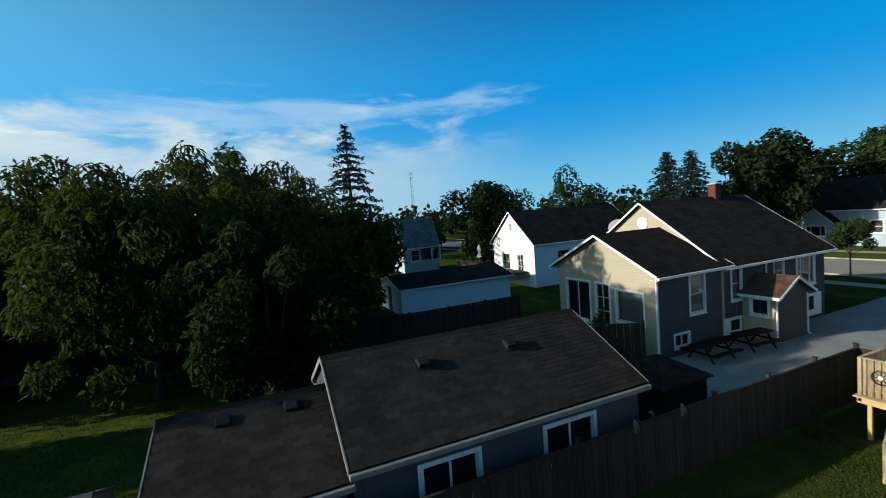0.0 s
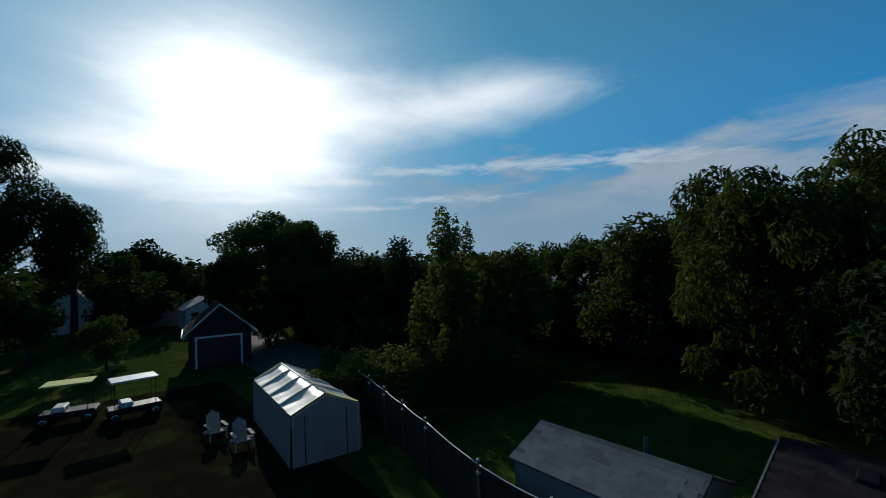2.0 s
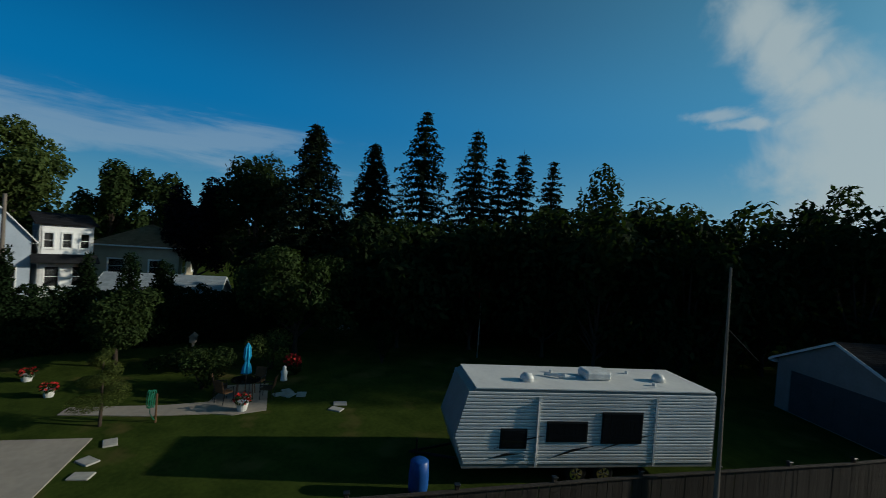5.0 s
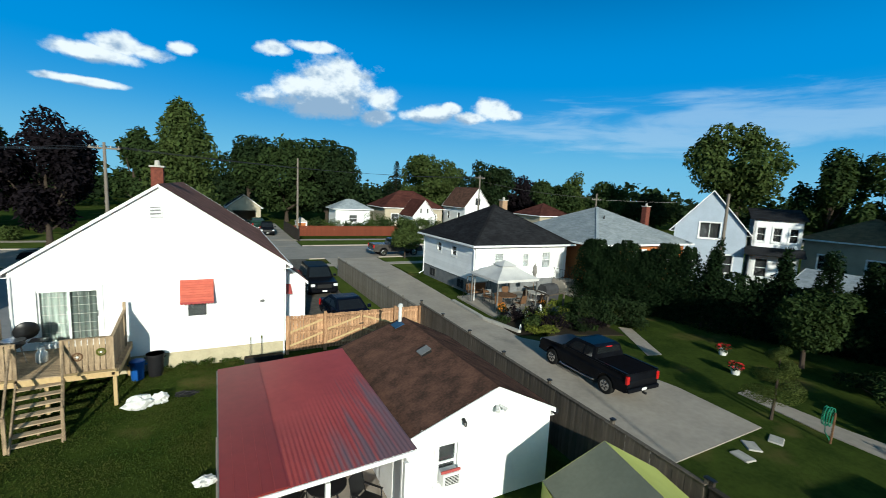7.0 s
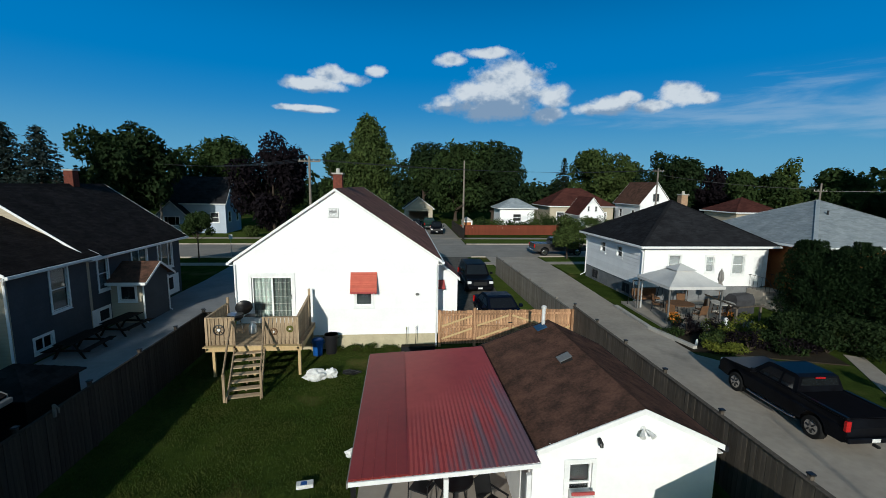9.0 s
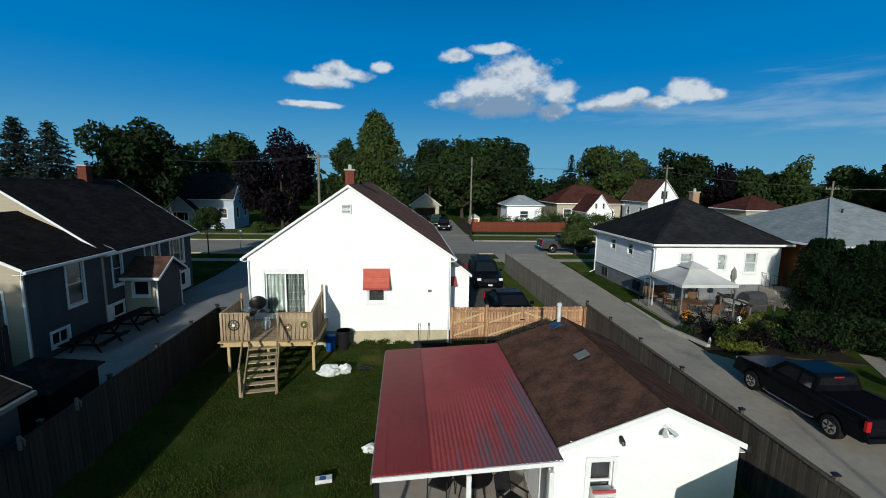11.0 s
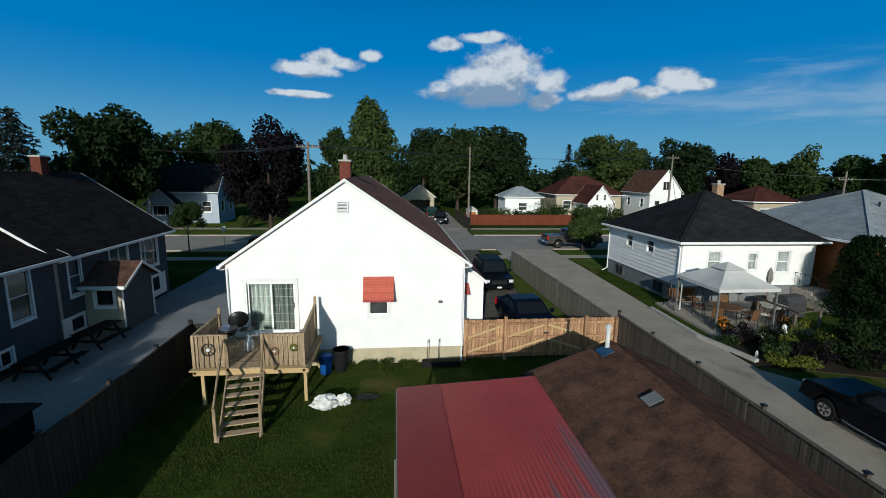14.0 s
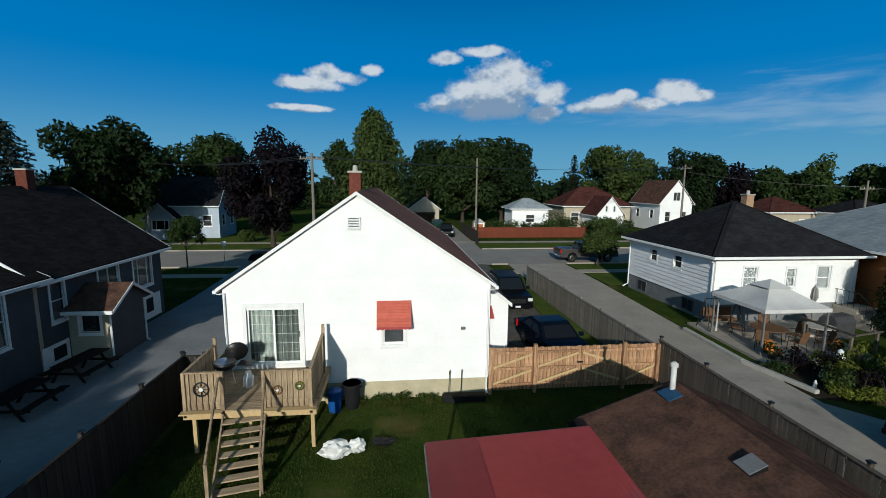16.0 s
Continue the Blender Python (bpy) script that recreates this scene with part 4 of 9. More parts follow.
    # striped metal awning over the small window
    aw = tagged(new("awning"), "small red and pink ribbed metal awning")
    aw.parent = h
    aw.matrix_basis = Matrix.Translation((win[0] - 0.2, -0.03, win[3] + 0.12))
    bm = bmesh.new()
    ww, hh, out = win[2] - win[0] + 0.42, 0.80, 0.40
    for i in range(9):
        f0, f1 = i / 9, (i + 1) / 9
        prism(bm, [(0, -out * (1 - f0) - 0.015, hh * f0), (ww, -out * (1 - f0) - 0.015, hh * f0), (ww, -out * (1 - f1), hh * f1), (0, -out * (1 - f1), hh * f1)], (0, 0.008, -0.008))
    part("slats", bm, mat("faded_red_awning", (0.52, 0.13, 0.085), (0.44, 0.10, 0.07), rough=0.5, scale=4, island=0.12), aw)
    bm = bmesh.new()
    for i in range(9):
        x0, x1 = ww * i / 9, ww * (i + 1) / 9
        prism(bm, [(x0, -out - 0.02, 0.02), (x1, -out - 0.02, 0.02), (x1, -out - 0.02, -0.05), ((x0 + x1) / 2, -out - 0.02, -0.085), (x0, -out - 0.02, -0.05)], (0, 0.006, 0))
    part("scalloped_edge", bm, M_RED, aw)
    for x in (0.0, ww - 0.012):
        part("side_panel", prism(bmesh.new(), [(x, -out, 0), (x, 0, hh), (x, 0, 0)], (0.012, 0, 0)), M_RED, aw)
    # gable vent
    v = tagged(new("gable_vent"), "square white louvred gable vent")
    v.parent = h
    v.matrix_basis = Matrix.Translation((4.2, -0.045, 6.1)) @ Matrix.Diagonal((0.84, 1.0, 0.74, 1.0))
    bm = bmesh.new()
    for q in ((-0.26, -0.28, 0.26, -0.22), (-0.26, 0.22, 0.26, 0.28), (-0.26, -0.22, -0.2, 0.22), (0.2, -0.22, 0.26, 0.22)):
        box(bm, q[0], -0.03, q[1], q[2], 0.0, q[3])
    part("frame", bm, M_TRIM, v)
    part("backing", new_box(-0.2, -0.006, -0.22, 0.2, 0.0, 0.22), M_DARK, v)
    for i in range(6):
        z = -0.2 + i * 0.07
        part("slat", prism(bmesh.new(), [(-0.2, -0.030, z), (-0.2, -0.022, z), (-0.2, -0.008, z + 0.038), (-0.2, -0.016, z + 0.038)], (0.4, 0, 0)), M_TRIM, v)
    part("dryer_vent", new_box(7.74, -0.10, 2.44, 7.90, -0.02, 2.54, 0.02), M_VENT, h, "grey dryer outlet")
    chimney(h, 3.95, 3.6, 6.3, 7.78, 0.46, M_BRICK)
    # downpipes at the corners
    for x in (0.06, 8.67):
        part("downpipe", new_tube([(x, -0.06, 3.85), (x, -0.07, 3.6), (x, -0.07, 0.3), (x, -0.2, 0.15)], [0.035] * 4, 6), M_TRIM, h)
    # side entrance wing under its own small roof
    dress_wall(h, at(8.75, 1.7), 1.1, 0.0, [(0, 3.68), (1.1, 2.82)], [], M_WHITE, M_WHITE, 0.2)
    dress_wall(h, at(9.85, 1.88, 0, 90), 2.4, 0.0, [(0, 2.85), (2.4, 2.85)], [(0.5, 1.4, 1.2, 2.4, "sash", None)], M_WHITE, M_WHITE, 0.2)
    dress_wall(h, at(9.85, 4.46, 0, 180), 1.1, 0.0, [(0, 2.82), (1.1, 3.68)], [], M_WHITE, None, 0.2)
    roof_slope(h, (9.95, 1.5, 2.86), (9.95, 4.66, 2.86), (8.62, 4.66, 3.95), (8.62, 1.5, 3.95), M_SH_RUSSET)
    part("rake_board", prism(bmesh.new(), [(9.95, 1.49, 2.74), (9.95, 1.49, 2.88), (8.78, 1.49, 3.84), (8.78, 1.49, 3.70)], (0, 0.03, 0)), M_TRIM, h)
    part("awning", prism(bmesh.new(), [(8.62, 1.68, 2.75), (9.2, 1.68, 2.75), (9.2, 1.2, 2.4), (8.62, 1.2, 2.4)], (0, 0.02, 0.02)), M_RED, h, "small red awning over the side entrance")
    return h


white_house()


def grey_house():
    """Left neighbour: grey siding, beige rear gables, a lower wing and a side porch."""
    h = gable_house("house", "grey sided house with beige gables and dark brown shingle roof", at(-23.6, 21.2), 9.0, 8.7, 3.95, 7.0, M_SH_GREYB,
                    [M_BEIGE, M_GREY, M_GREY, M_GREY],
                    {"east": [(3.3, 2.45, 4.7, 3.5, "slider", M_BLIND), (5.9, 1.95, 7.5, 3.5, "triple", M_BLIND), (0.55, 1.95, 1.25, 3.55, "sash", M_BLIND)]},
                    over=0.4, over_end=0.3, lap=0.16)
    chimney(h, 4.5, 6.2, 6.3, 7.85, 0.5, M_BRICK, cap=False)
    part("gable_vent", new_tube([(4.5, -0.05, 5.9), (4.5, 0.02, 5.9)], [0.36, 0.36], 16), M_TRIM, h, "oval white gable vent")
    wing = gable_house("house_wing", "low beige gabled rear wing with patio doors and dark roof", at(-21.3, 16.8), 6.7, 4.4, 3.95, 5.55, M_SH_GREYB,
                       [M_BEIGE, M_GREY, M_GREY, M_GREY],
                       {"south": [(0.7, 1.0, 2.5, 3.1, "slider", None), (3.0, 1.0, 3.9, 3.1, "grid", None), (4.4, 1.4, 6.0, 2.9, "", None)],
                        "east": [(2.0, 1.75, 2.95, 3.55, "sash", M_BLIND), (0.9, 0.35, 1.8, 0.9, "slider", None)]},
                       over=0.4, over_end=0.35, lap=0.16)
    window(wing, Matrix.Translation((4.4, 0, 1.4)), 1.6, 1.5, "plain", behind=M_BLIND)
    for x, y in ((6.75, -0.05),):
        part("downpipe", new_tube([(x + 0.33, y - 0.3, 3.75), (x + 0.05, y - 0.02, 3.4), (x + 0.05, y - 0.02, 0.2), (x + 0.12, y - 0.25, 0.1)], [0.045] * 4, 6), M_TRIM, wing)
    for y0, y1, z1 in ((6.4, 8.3, 1.35), (0.05, 1.4, 1.1)):
        part("white_panel", new_box(9.0, y0, 0.1, 9.035, y1, z1, 0.006), M_TRIM, h, "white painted basement panel")
        part("basement_window", new_box(9.03, y0 + 0.5, 0.45, 9.05, y0 + 1.15, z1 - 0.15, 0.004), M_DARK, h)
    # side porch
    p = thing("side_porch", "small beige side porch with brown shingle roof", "porch", at(-14.6, 22.7))
    dress_wall(p, at(0, 0), 1.6, 0.0, [(0, 2.35), (1.6, 2.35)], [(0.45, 1.25, 1.2, 2.0, "plain", None)], M_BEIGE, M_BEIGE, 0.16)
    dress_wall(p, at(1.6, 0.0, 0, 90), 2.3, 0.0, [(0, 2.35), (1.15, 3.0), (2.3, 2.35)], [], M_GREY, M_GREY, 0.16)
    dress_wall(p, at(1.6, 2.3, 0, 180), 1.6, 0.0, [(0, 2.35), (1.6, 2.35)], [], M_GREY, None, 0.16)
    roof_slope(p, (-0.02, -0.3, 2.25), (1.9, -0.3, 2.25), (1.9, 1.15, 3.1), (-0.02, 1.15, 3.1), M_SH_BROWN)
    roof_slope(p, (1.9, 2.6, 2.25), (-0.02, 2.6, 2.25), (-0.02, 1.15, 3.1), (1.9, 1.15, 3.1), M_SH_BROWN)
    part("gutter", new_box(0, -0.4, 2.1, 1.92, -0.3, 2.24, 0.01), M_TRIM, p)
    for a, b in (((1.91, -0.3, 2.13), (1.91, 1.15, 2.98)), ((1.91, 2.6, 2.13), (1.91, 1.15, 2.98))):
        a, b = Vector(a), Vector(b)
        part("rake_board", prism(bmesh.new(), [a, b, b + Vector((0, 0, .13)), a + Vector((0, 0, .13))], (0.03, 0, 0)), M_TRIM, p)
    for y in (-0.06, 2.36):
        part("downpipe", new_tube([(1.62, y, 2.1), (1.62, y, 0.15), (1.75, y, 0.08)], [0.04] * 3, 6), M_TRIM, p)


grey_house()


def right_house():
    h = hip_house("house", "white sided raised bungalow with black hip roof", at(15.55, 25.4), 8.5, 8.6, 3.72, 2.75, M_SH_DARK,
                  [M_WHITE, M_WHITE, M_WHITE, M_LAPW],
                  {"south": [(1.65, 1.95, 2.45, 3.1, "sash", M_BLIND), (4.2, 2.0, 4.75, 3.05, "sash", M_BLIND), (6.05, 1.85, 6.85, 3.1, "sash", M_BLIND), (7.55, 0.95, 8.2, 3.0, "", None)],
                   "west": [(2.4, 2.5, 3.15, 3.3, "sash", None), (4.9, 2.5, 5.65, 3.3, "sash", None)] },
                  found=1.05, found_mat=M_FOUNDG, over=0.4, lap=0.24)
    part("door", new_box(7.55, 0.02, 0.95, 8.2, 0.07, 3.0, 0.01), M_TRIM, h, "white storm door")
    for y in (1.5, 6.3):
        bw = part("basement_window", new_box(-0.005, y, 0.22, 0.04, y + 0.95, 0.85, 0.004), M_DARK, h, "dark basement window")
        for q in ((y - 0.05, 0.17, y + 1.0, 0.22), (y - 0.05, 0.85, y + 1.0, 0.9), (y - 0.05, 0.22, y, 0.85), (y + 0.95, 0.22, y + 1.0, 0.85), (y + 0.45, 0.22, y + 0.48, 0.85)):
            part("frame", new_box(-0.015, q[0], q[1], 0.02, q[2], q[3]), M_VENT, bw)
    chimney(h, 5.2, 4.4, 5.6, 6.85, 0.5, mat("tan_brick", (0.40, 0.26, 0.16), (0.3, 0.19, 0.12), rough=0.9, scale=8))
    for x, y in ((-0.06, 0.1), (-0.06, 8.5)):
        part("downpipe", new_tube([(x - 0.3, y, 3.6), (x, y, 3.3), (x, y, 0.3), (x - 0.4, y, 0.12)], [0.045] * 4, 6), M_TRIM, h)


right_house()


# left neighbour's garage, two roofs in a row
def left_garage():
    g = gable_house("garage", "grey sided garage with brown shingle roof behind the fence", at(-14.05, 2.0), 5.2, 7.4, 2.62, 3.9, M_SH_GREYB,
                    [M_GREY] * 4, {"east": [(1.2, 1.15, 2.5, 2.05, "slider", None), (4.3, 1.15, 5.7, 2.05, "slider", None)]}, over=0.25, over_end=0.12, lap=0.16,
                    pieces=(0, 290), near=(5.5, 2.0, 3.2), category="garage", trim_mat=M_TRIMG)
    g2 = gable_house("garage_wing", "low rear wing of the grey garage with brown shingles", at(-14.0, -1.5), 5.0, 3.38, 2.3, 3.2, M_SH_GREYB, [M_GREY] * 4, {},
                     over=0.25, over_end=0.12, lap=0.16, pieces=(0, 180), near=(4.9, 1.0, 2.8), category="garage", trim_mat=M_TRIMG)
    for parent, pts in ((g, ((3.45, 2.2), (3.45, 4.7))), (g2, ((2.95, 1.2), (2.95, 2.6)))):
        for x, y in pts:
            z = (3.9 + (x - 2.6) * -0.492 + 0.06) if parent is g else (3.2 + (x - 2.35) * -0.383 + 0.06)
            v = tagged(new("roof_vent"), "")
            v.parent = parent
            v.matrix_basis = Matrix.Translation((x, y, z)) @ Matrix.Rotation(0.42, 4, "Y")
            part("base", new_box(-0.2, -0.2, -0.02, 0.2, 0.2, 0.03), M_SH_DARK, v)
            part("hood", new_box(-0.15, -0.15, 0.03, 0.15, 0.15, 0.16, 0.02), M_SH_DARK, v)


left_garage()


# our shed with its red lean-to roof
def shed():
    s = gable_house("shed", "white sided garden shed with brown shingle roof", at(2.76, 7.36), 3.98, 5.8, 2.0, 2.80, M_SH_BROWN, [M_WHITE] * 4,
                    {"south": [(0.75, 0.85, 1.25, 1.75, "sash", None)]}, over=0.12, over_end=0.06, lap=0.2, pieces=(290, 0), near=(1.0, 0, 2.4), apex_x=2.28, category="shed", gutter_mat=M_SH_DARK)
    # window air conditioner
    ac = tagged(new("air_conditioner"), "white window air conditioner")
    ac.parent = s
    ac.matrix_basis = Matrix.Translation((0.78, -0.28, 0.88))
    part("casing", new_box(0, 0, 0, 0.44, 0.3, 0.3, 0.02), M_PLASW, ac)
    bm = bmesh.new()
    for i in range(6):
        box(bm, 0.05, -0.006, 0.05 + i * 0.035, 0.39, 0.0, 0.065 + i * 0.035)
    part("grille", bm, M_BLACK, ac)
    part("panel", new_box(-0.02, 0.05, 0.3, 0.46, 0.08, 0.36), M_RED, ac)
    # flood lamp and a small black camera under the rake
    fl = tagged(new("flood_lamp"), "white twin flood lamp")
    fl.parent = s
    fl.matrix_basis = Matrix.Translation((2.28, -0.06, 2.45))
    part("mount", new_tube([(0, 0.05, 0), (0, 0, 0)], [0.06, 0.05], 10), M_PLASW, fl)
    for sx in (-0.09, 0.09):
        part("lamp_head", new_tube([(sx * 0.3, -0.02, 0), (sx, -0.1, -0.03), (sx * 1.3, -0.18, -0.07)], [0.02, 0.04, 0.06], 10), M_PLASW, fl)
    part("wall_lamp", new_tube([(1.35, -0.04, 2.28), (1.35, -0.14, 2.22), (1.35, -0.18, 2.16)], [0.04, 0.05, 0.03], 8), M_BLACK, s, "small black wall lamp")
    # roof: metal stack and a vent
    st = tagged(new("stove_pipe"), "bright galvanised stove pipe")
    st.parent = s
    st.matrix_basis = Matrix.Translation((1.98, 5.45, 2.62))
    part("pipe", new_tube([(0, 0, 0), (0, 0, 0.78)], [0.06, 0.06], 14), M_ZINC, st, smooth=True)
    part("cap", new_tube([(0, 0, 0.79), (0, 0, 0.86), (0, 0, 0.90)], [0.085, 0.085, 0.03], 14), M_ZINC, st)
    part("flashing", new_box(-0.22, -0.34, 0.235, 0.12, 0.10, 0.255, 0, Matrix.Rotation(-0.37, 4, "Y")), mat("dull_blue_flashing", (0.03, 0.085, 0.17), rough=0.7, scale=4), st)
    v = tagged(new("roof_vent"), "")
    v.parent = s
    v.matrix_basis = Matrix.Translation((1.78, 2.95, 2.66)) @ Matrix.Rotation(-0.37, 4, "Y")
    part("base", new_box(-0.24, -0.24, 0, 0.24, 0.24, 0.03), M_SH_DARK, v)
    part("hood", prism(bmesh.new(), [(-0.17, -0.15, 0.03), (0.17, -0.15, 0.03), (0.16, -0.15, 0.13), (-0.16, -0.15, 0.11)], (0, 0.33, 0)), M_BLACK, v)
    part("lid", new_box(-0.18, -0.16, 0, 0.18, 0.19, 0.018, 0.004, Matrix.Translation((0, 0, 0.123)) @ Matrix.Rotation(-0.06, 4, "Y")), M_FOUNDG, v, "grey metal lid")
    return s


shed()


def worn_red(name, a, b, amount):
    """Faded red paint with grey zinc showing in streaks down the ribs."""
    m = mat(name, a, b, rough=0.45, scale=0.7, spec=0.3)
    nt = m.node_tree
    p = nt.nodes["Principled BSDF"]
    paint = p.inputs["Base Color"].links[0].from_socket
    tc = nt.nodes.new("ShaderNodeTexCoord")
    mp = nt.nodes.new("ShaderNodeMapping")
    mp.inputs["Scale"].default_value = (9.0, 0.40, 1.0)
    nt.links.new(tc.outputs["Object"], mp.inputs["Vector"])
    n = nt.nodes.new("ShaderNodeTexNoise")
    n.inputs["Scale"].default_value, n.inputs["Detail"].default_value = 1.0, 5.0
    nt.links.new(mp.outputs[0], n.inputs["Vector"])
    xyz = nt.nodes.new("ShaderNodeSeparateXYZ")
    nt.links.new(tc.outputs["Object"], xyz.inputs[0])
    u = nt.nodes.new("ShaderNodeMath")
    u.operation, u.inputs[1].default_value = "MULTIPLY_ADD", 0.20
    nt.links.new(xyz.outputs["X"], u.inputs[0])
    nt.links.new(n.outputs["Fac"], u.inputs[2])
    v = nt.nodes.new("ShaderNodeMath")
    v.operation, v.inputs[1].default_value = "MULTIPLY_ADD", -0.105
    nt.links.new(xyz.outputs["Y"], v.inputs[0])
    nt.links.new(u.outputs[0], v.inputs[2])
    r = nt.nodes.new("ShaderNodeMapRange")
    nt.links.new(v.outputs[0], r.inputs["Value"])
    r.inputs["From Min"].default_value, r.inputs["From Max"].default_value, r.inputs["To Max"].default_value = 0.80, 1.02, 0.75 * amount
    mx = nt.nodes.new("ShaderNodeMix")
    mx.data_type = "RGBA"
    nt.links.new(r.outputs[0], mx.inputs["Factor"])
    nt.links.new(paint, mx.inputs["A"])
    mx.inputs["B"].default_value = (0.115, 0.115, 0.13, 1)
    nt.links.new(mx.outputs["Result"], p.inputs["Base Color"])
    return m


def lean_to():
    t = thing("carport_roof", "faded red corrugated steel patio roof on posts", "patio roof", at(-0.82, 6.62))
    w, d = 3.48, 5.8
    # the ribs stand out near the front edge and at the shed, and flatten towards the house
    nx, ny = 76, 24
    bm = bmesh.new()
    net = {}
    for j in range(ny + 1):
        for i in range(nx + 1):
            u, v = i / nx, j / ny
            reach = 0.34 + 0.50 * u ** 1.6
            amp = 0.013 * min(1.0, max(0.0, (reach - v) / 0.22))
            net[i, j] = bm.verts.new((w * u, d * v, 2.12 + 0.055 * w * u + 0.02 * v + (amp if i % 2 else 0.0)))
    for j in range(ny):
        for i in range(nx):
            bm.faces.new((net[i, j], net[i + 1, j], net[i + 1, j + 1], net[i, j + 1]))
    under = bmesh.ops.extrude_face_region(bm, geom=bm.faces[:])["geom"]
    bmesh.ops.translate(bm, verts=[q for q in under if isinstance(q, bmesh.types.BMVert)], vec=(0, 0, -0.006))
    bmesh.ops.recalc_face_normals(bm, faces=bm.faces[:])
    part("corrugated_sheet", bm, worn_red("worn_red_steel", (0.40, 0.062, 0.052), (0.32, 0.047, 0.040), 1.0), t)
    part("overlap_sheet", prism(bmesh.new(), [(0, 0.02, 2.141), (1.05, 0.02, 2.199), (1.05, d - .02, 2.219), (0, d - .02, 2.161)], (0, 0, 0.004)), worn_red("darker_red_steel", (0.28, 0.040, 0.038), (0.22, 0.033, 0.032), 0.0), t, "darker red flat sheet")
    for x in (0.22, 0.43, 0.64, 0.85):
        part("sheet_rib", new_tube([(x, 0.03, 2.153 + 0.055 * x), (x, d * 0.45, 2.158 + 0.055 * x)], [0.006, 0.002], 4), M_RED, t)
    part("fascia", prism(bmesh.new(), [(0, -0.03, 2.03), (w, -0.03, 2.03 + 0.055 * w), (w, -0.03, 2.115 + 0.055 * w), (0, -0.03, 2.115)], (0, 0.028, 0)), M_TRIM, t)
    part("fascia", prism(bmesh.new(), [(0, d + 0.002, 2.05), (w, d + 0.002, 2.05 + 0.055 * w), (w, d + 0.002, 2.13 + 0.055 * w), (0, d + 0.002, 2.13)], (0, 0.028, 0)), M_TRIMG, t)
    part("fascia", new_box(-0.03, -0.03, 2.0, 0.0, d + 0.03, 2.105, 0.006), M_TRIMG, t)
    for y in (0.25, 1.95, 3.9, 5.6):
        part("rafter", prism(bmesh.new(), [(0.02, y - 0.02, 2.0), (w - 0.03, y - 0.02, 2.2), (w - 0.03, y - 0.02, 2.11 + 0.055 * w - 0.02), (0.02, y - 0.02, 2.09)], (0, 0.04, 0)), M_PINE, t)
    for x, y in ((0.08, 0.1), (1.75, 0.1), (0.08, 3.0), (0.08, 5.7), (3.3, 0.1)):
        part("post", new_box(x - 0.045, y - 0.045, 0, x + 0.045, y + 0.045, 2.02, 0.006), M_TRIM if x > 1 else M_BLACK, t)
    slab("patio", "pale concrete patio slab under the red roof", [(-0.9, 6.55), (2.75, 6.55), (2.75, 12.6), (-0.9, 12.6)], 0.06, 0.15, M_CONC, "patio")


lean_to()

# ---- fences ----
def plank_fence(label, pts, height, material, board=0.14, gap=0.006, post_gap=2.4, face=1, caps=True, top_rail=True, rng_seed=1, pieces=True):
    """Upright planks along a line of points, posts and rails on the side `face`; each plank is a piece."""
    f = thing("fence", label, "fence")
    rng = random.Random(rng_seed)
    me = mesh_of(box(bmesh.new(), 0, -0.011, 0.04, board - gap, 0.011, 1.0), material, "plank")
    for (xa, ya), (xb, yb) in zip(pts, pts[1:]):
        d = Vector((xb - xa, yb - ya, 0))
        ln, ang = d.length, math.atan2(d.y, d.x)
        m = Matrix.Translation((xa, ya, 0)) @ Matrix.Rotation(ang, 4, "Z")
        n = int(ln / board)
        for i in range(n):
            hh = height * (1 + rng.uniform(-0.012, 0.012))
            mm = m @ Matrix.Translation((i * ln / n, rng.uniform(-0.004, 0.004), 0)) @ Matrix.Rotation(rng.uniform(-0.008, 0.008), 4, "Y") @ Matrix.Diagonal((1, 1, hh, 1))
            piece("plank", me, f, mm)
        posts = max(1, round(ln / post_gap))
        for i in range(posts + 1):
            x = ln * i / posts
            p = part("post", new_box(x - 0.045, face * 0.012 if face > 0 else -0.102, 0, x + 0.045, 0.102 if face > 0 else -0.012, height + 0.12, 0.008, None), material, f)
            p.matrix_basis = m
            if caps:
                c = part("post_cap", new_box(x - 0.065, (0.057 if face > 0 else -0.057) - 0.065, height + 0.12, x + 0.065, (0.057 if face > 0 else -0.057) + 0.065, height + 0.16, 0.012), M_BLACK, f)
                c.matrix_basis = m
        for z in (0.3, height * 0.55, height - 0.2):
            r = part("rail", new_box(0, 0.012 if face > 0 else -0.05, z, ln, 0.05 if face > 0 else -0.012, z + 0.09, 0.004), material, f)
            r.matrix_basis = m
        if top_rail:
            r = part("top_rail", new_box(-0.02, -0.05, height, ln + 0.02, 0.07 if face > 0 else 0.03, height + 0.035, 0.006), material, f)
            r.matrix_basis = m
    return f


plank_fence("grey weathered plank fence along the lawn with post caps", [(-8.25, 18.5), (-8.25, 0.0)], 1.78, M_FENCE, face=-1, rng_seed=2)


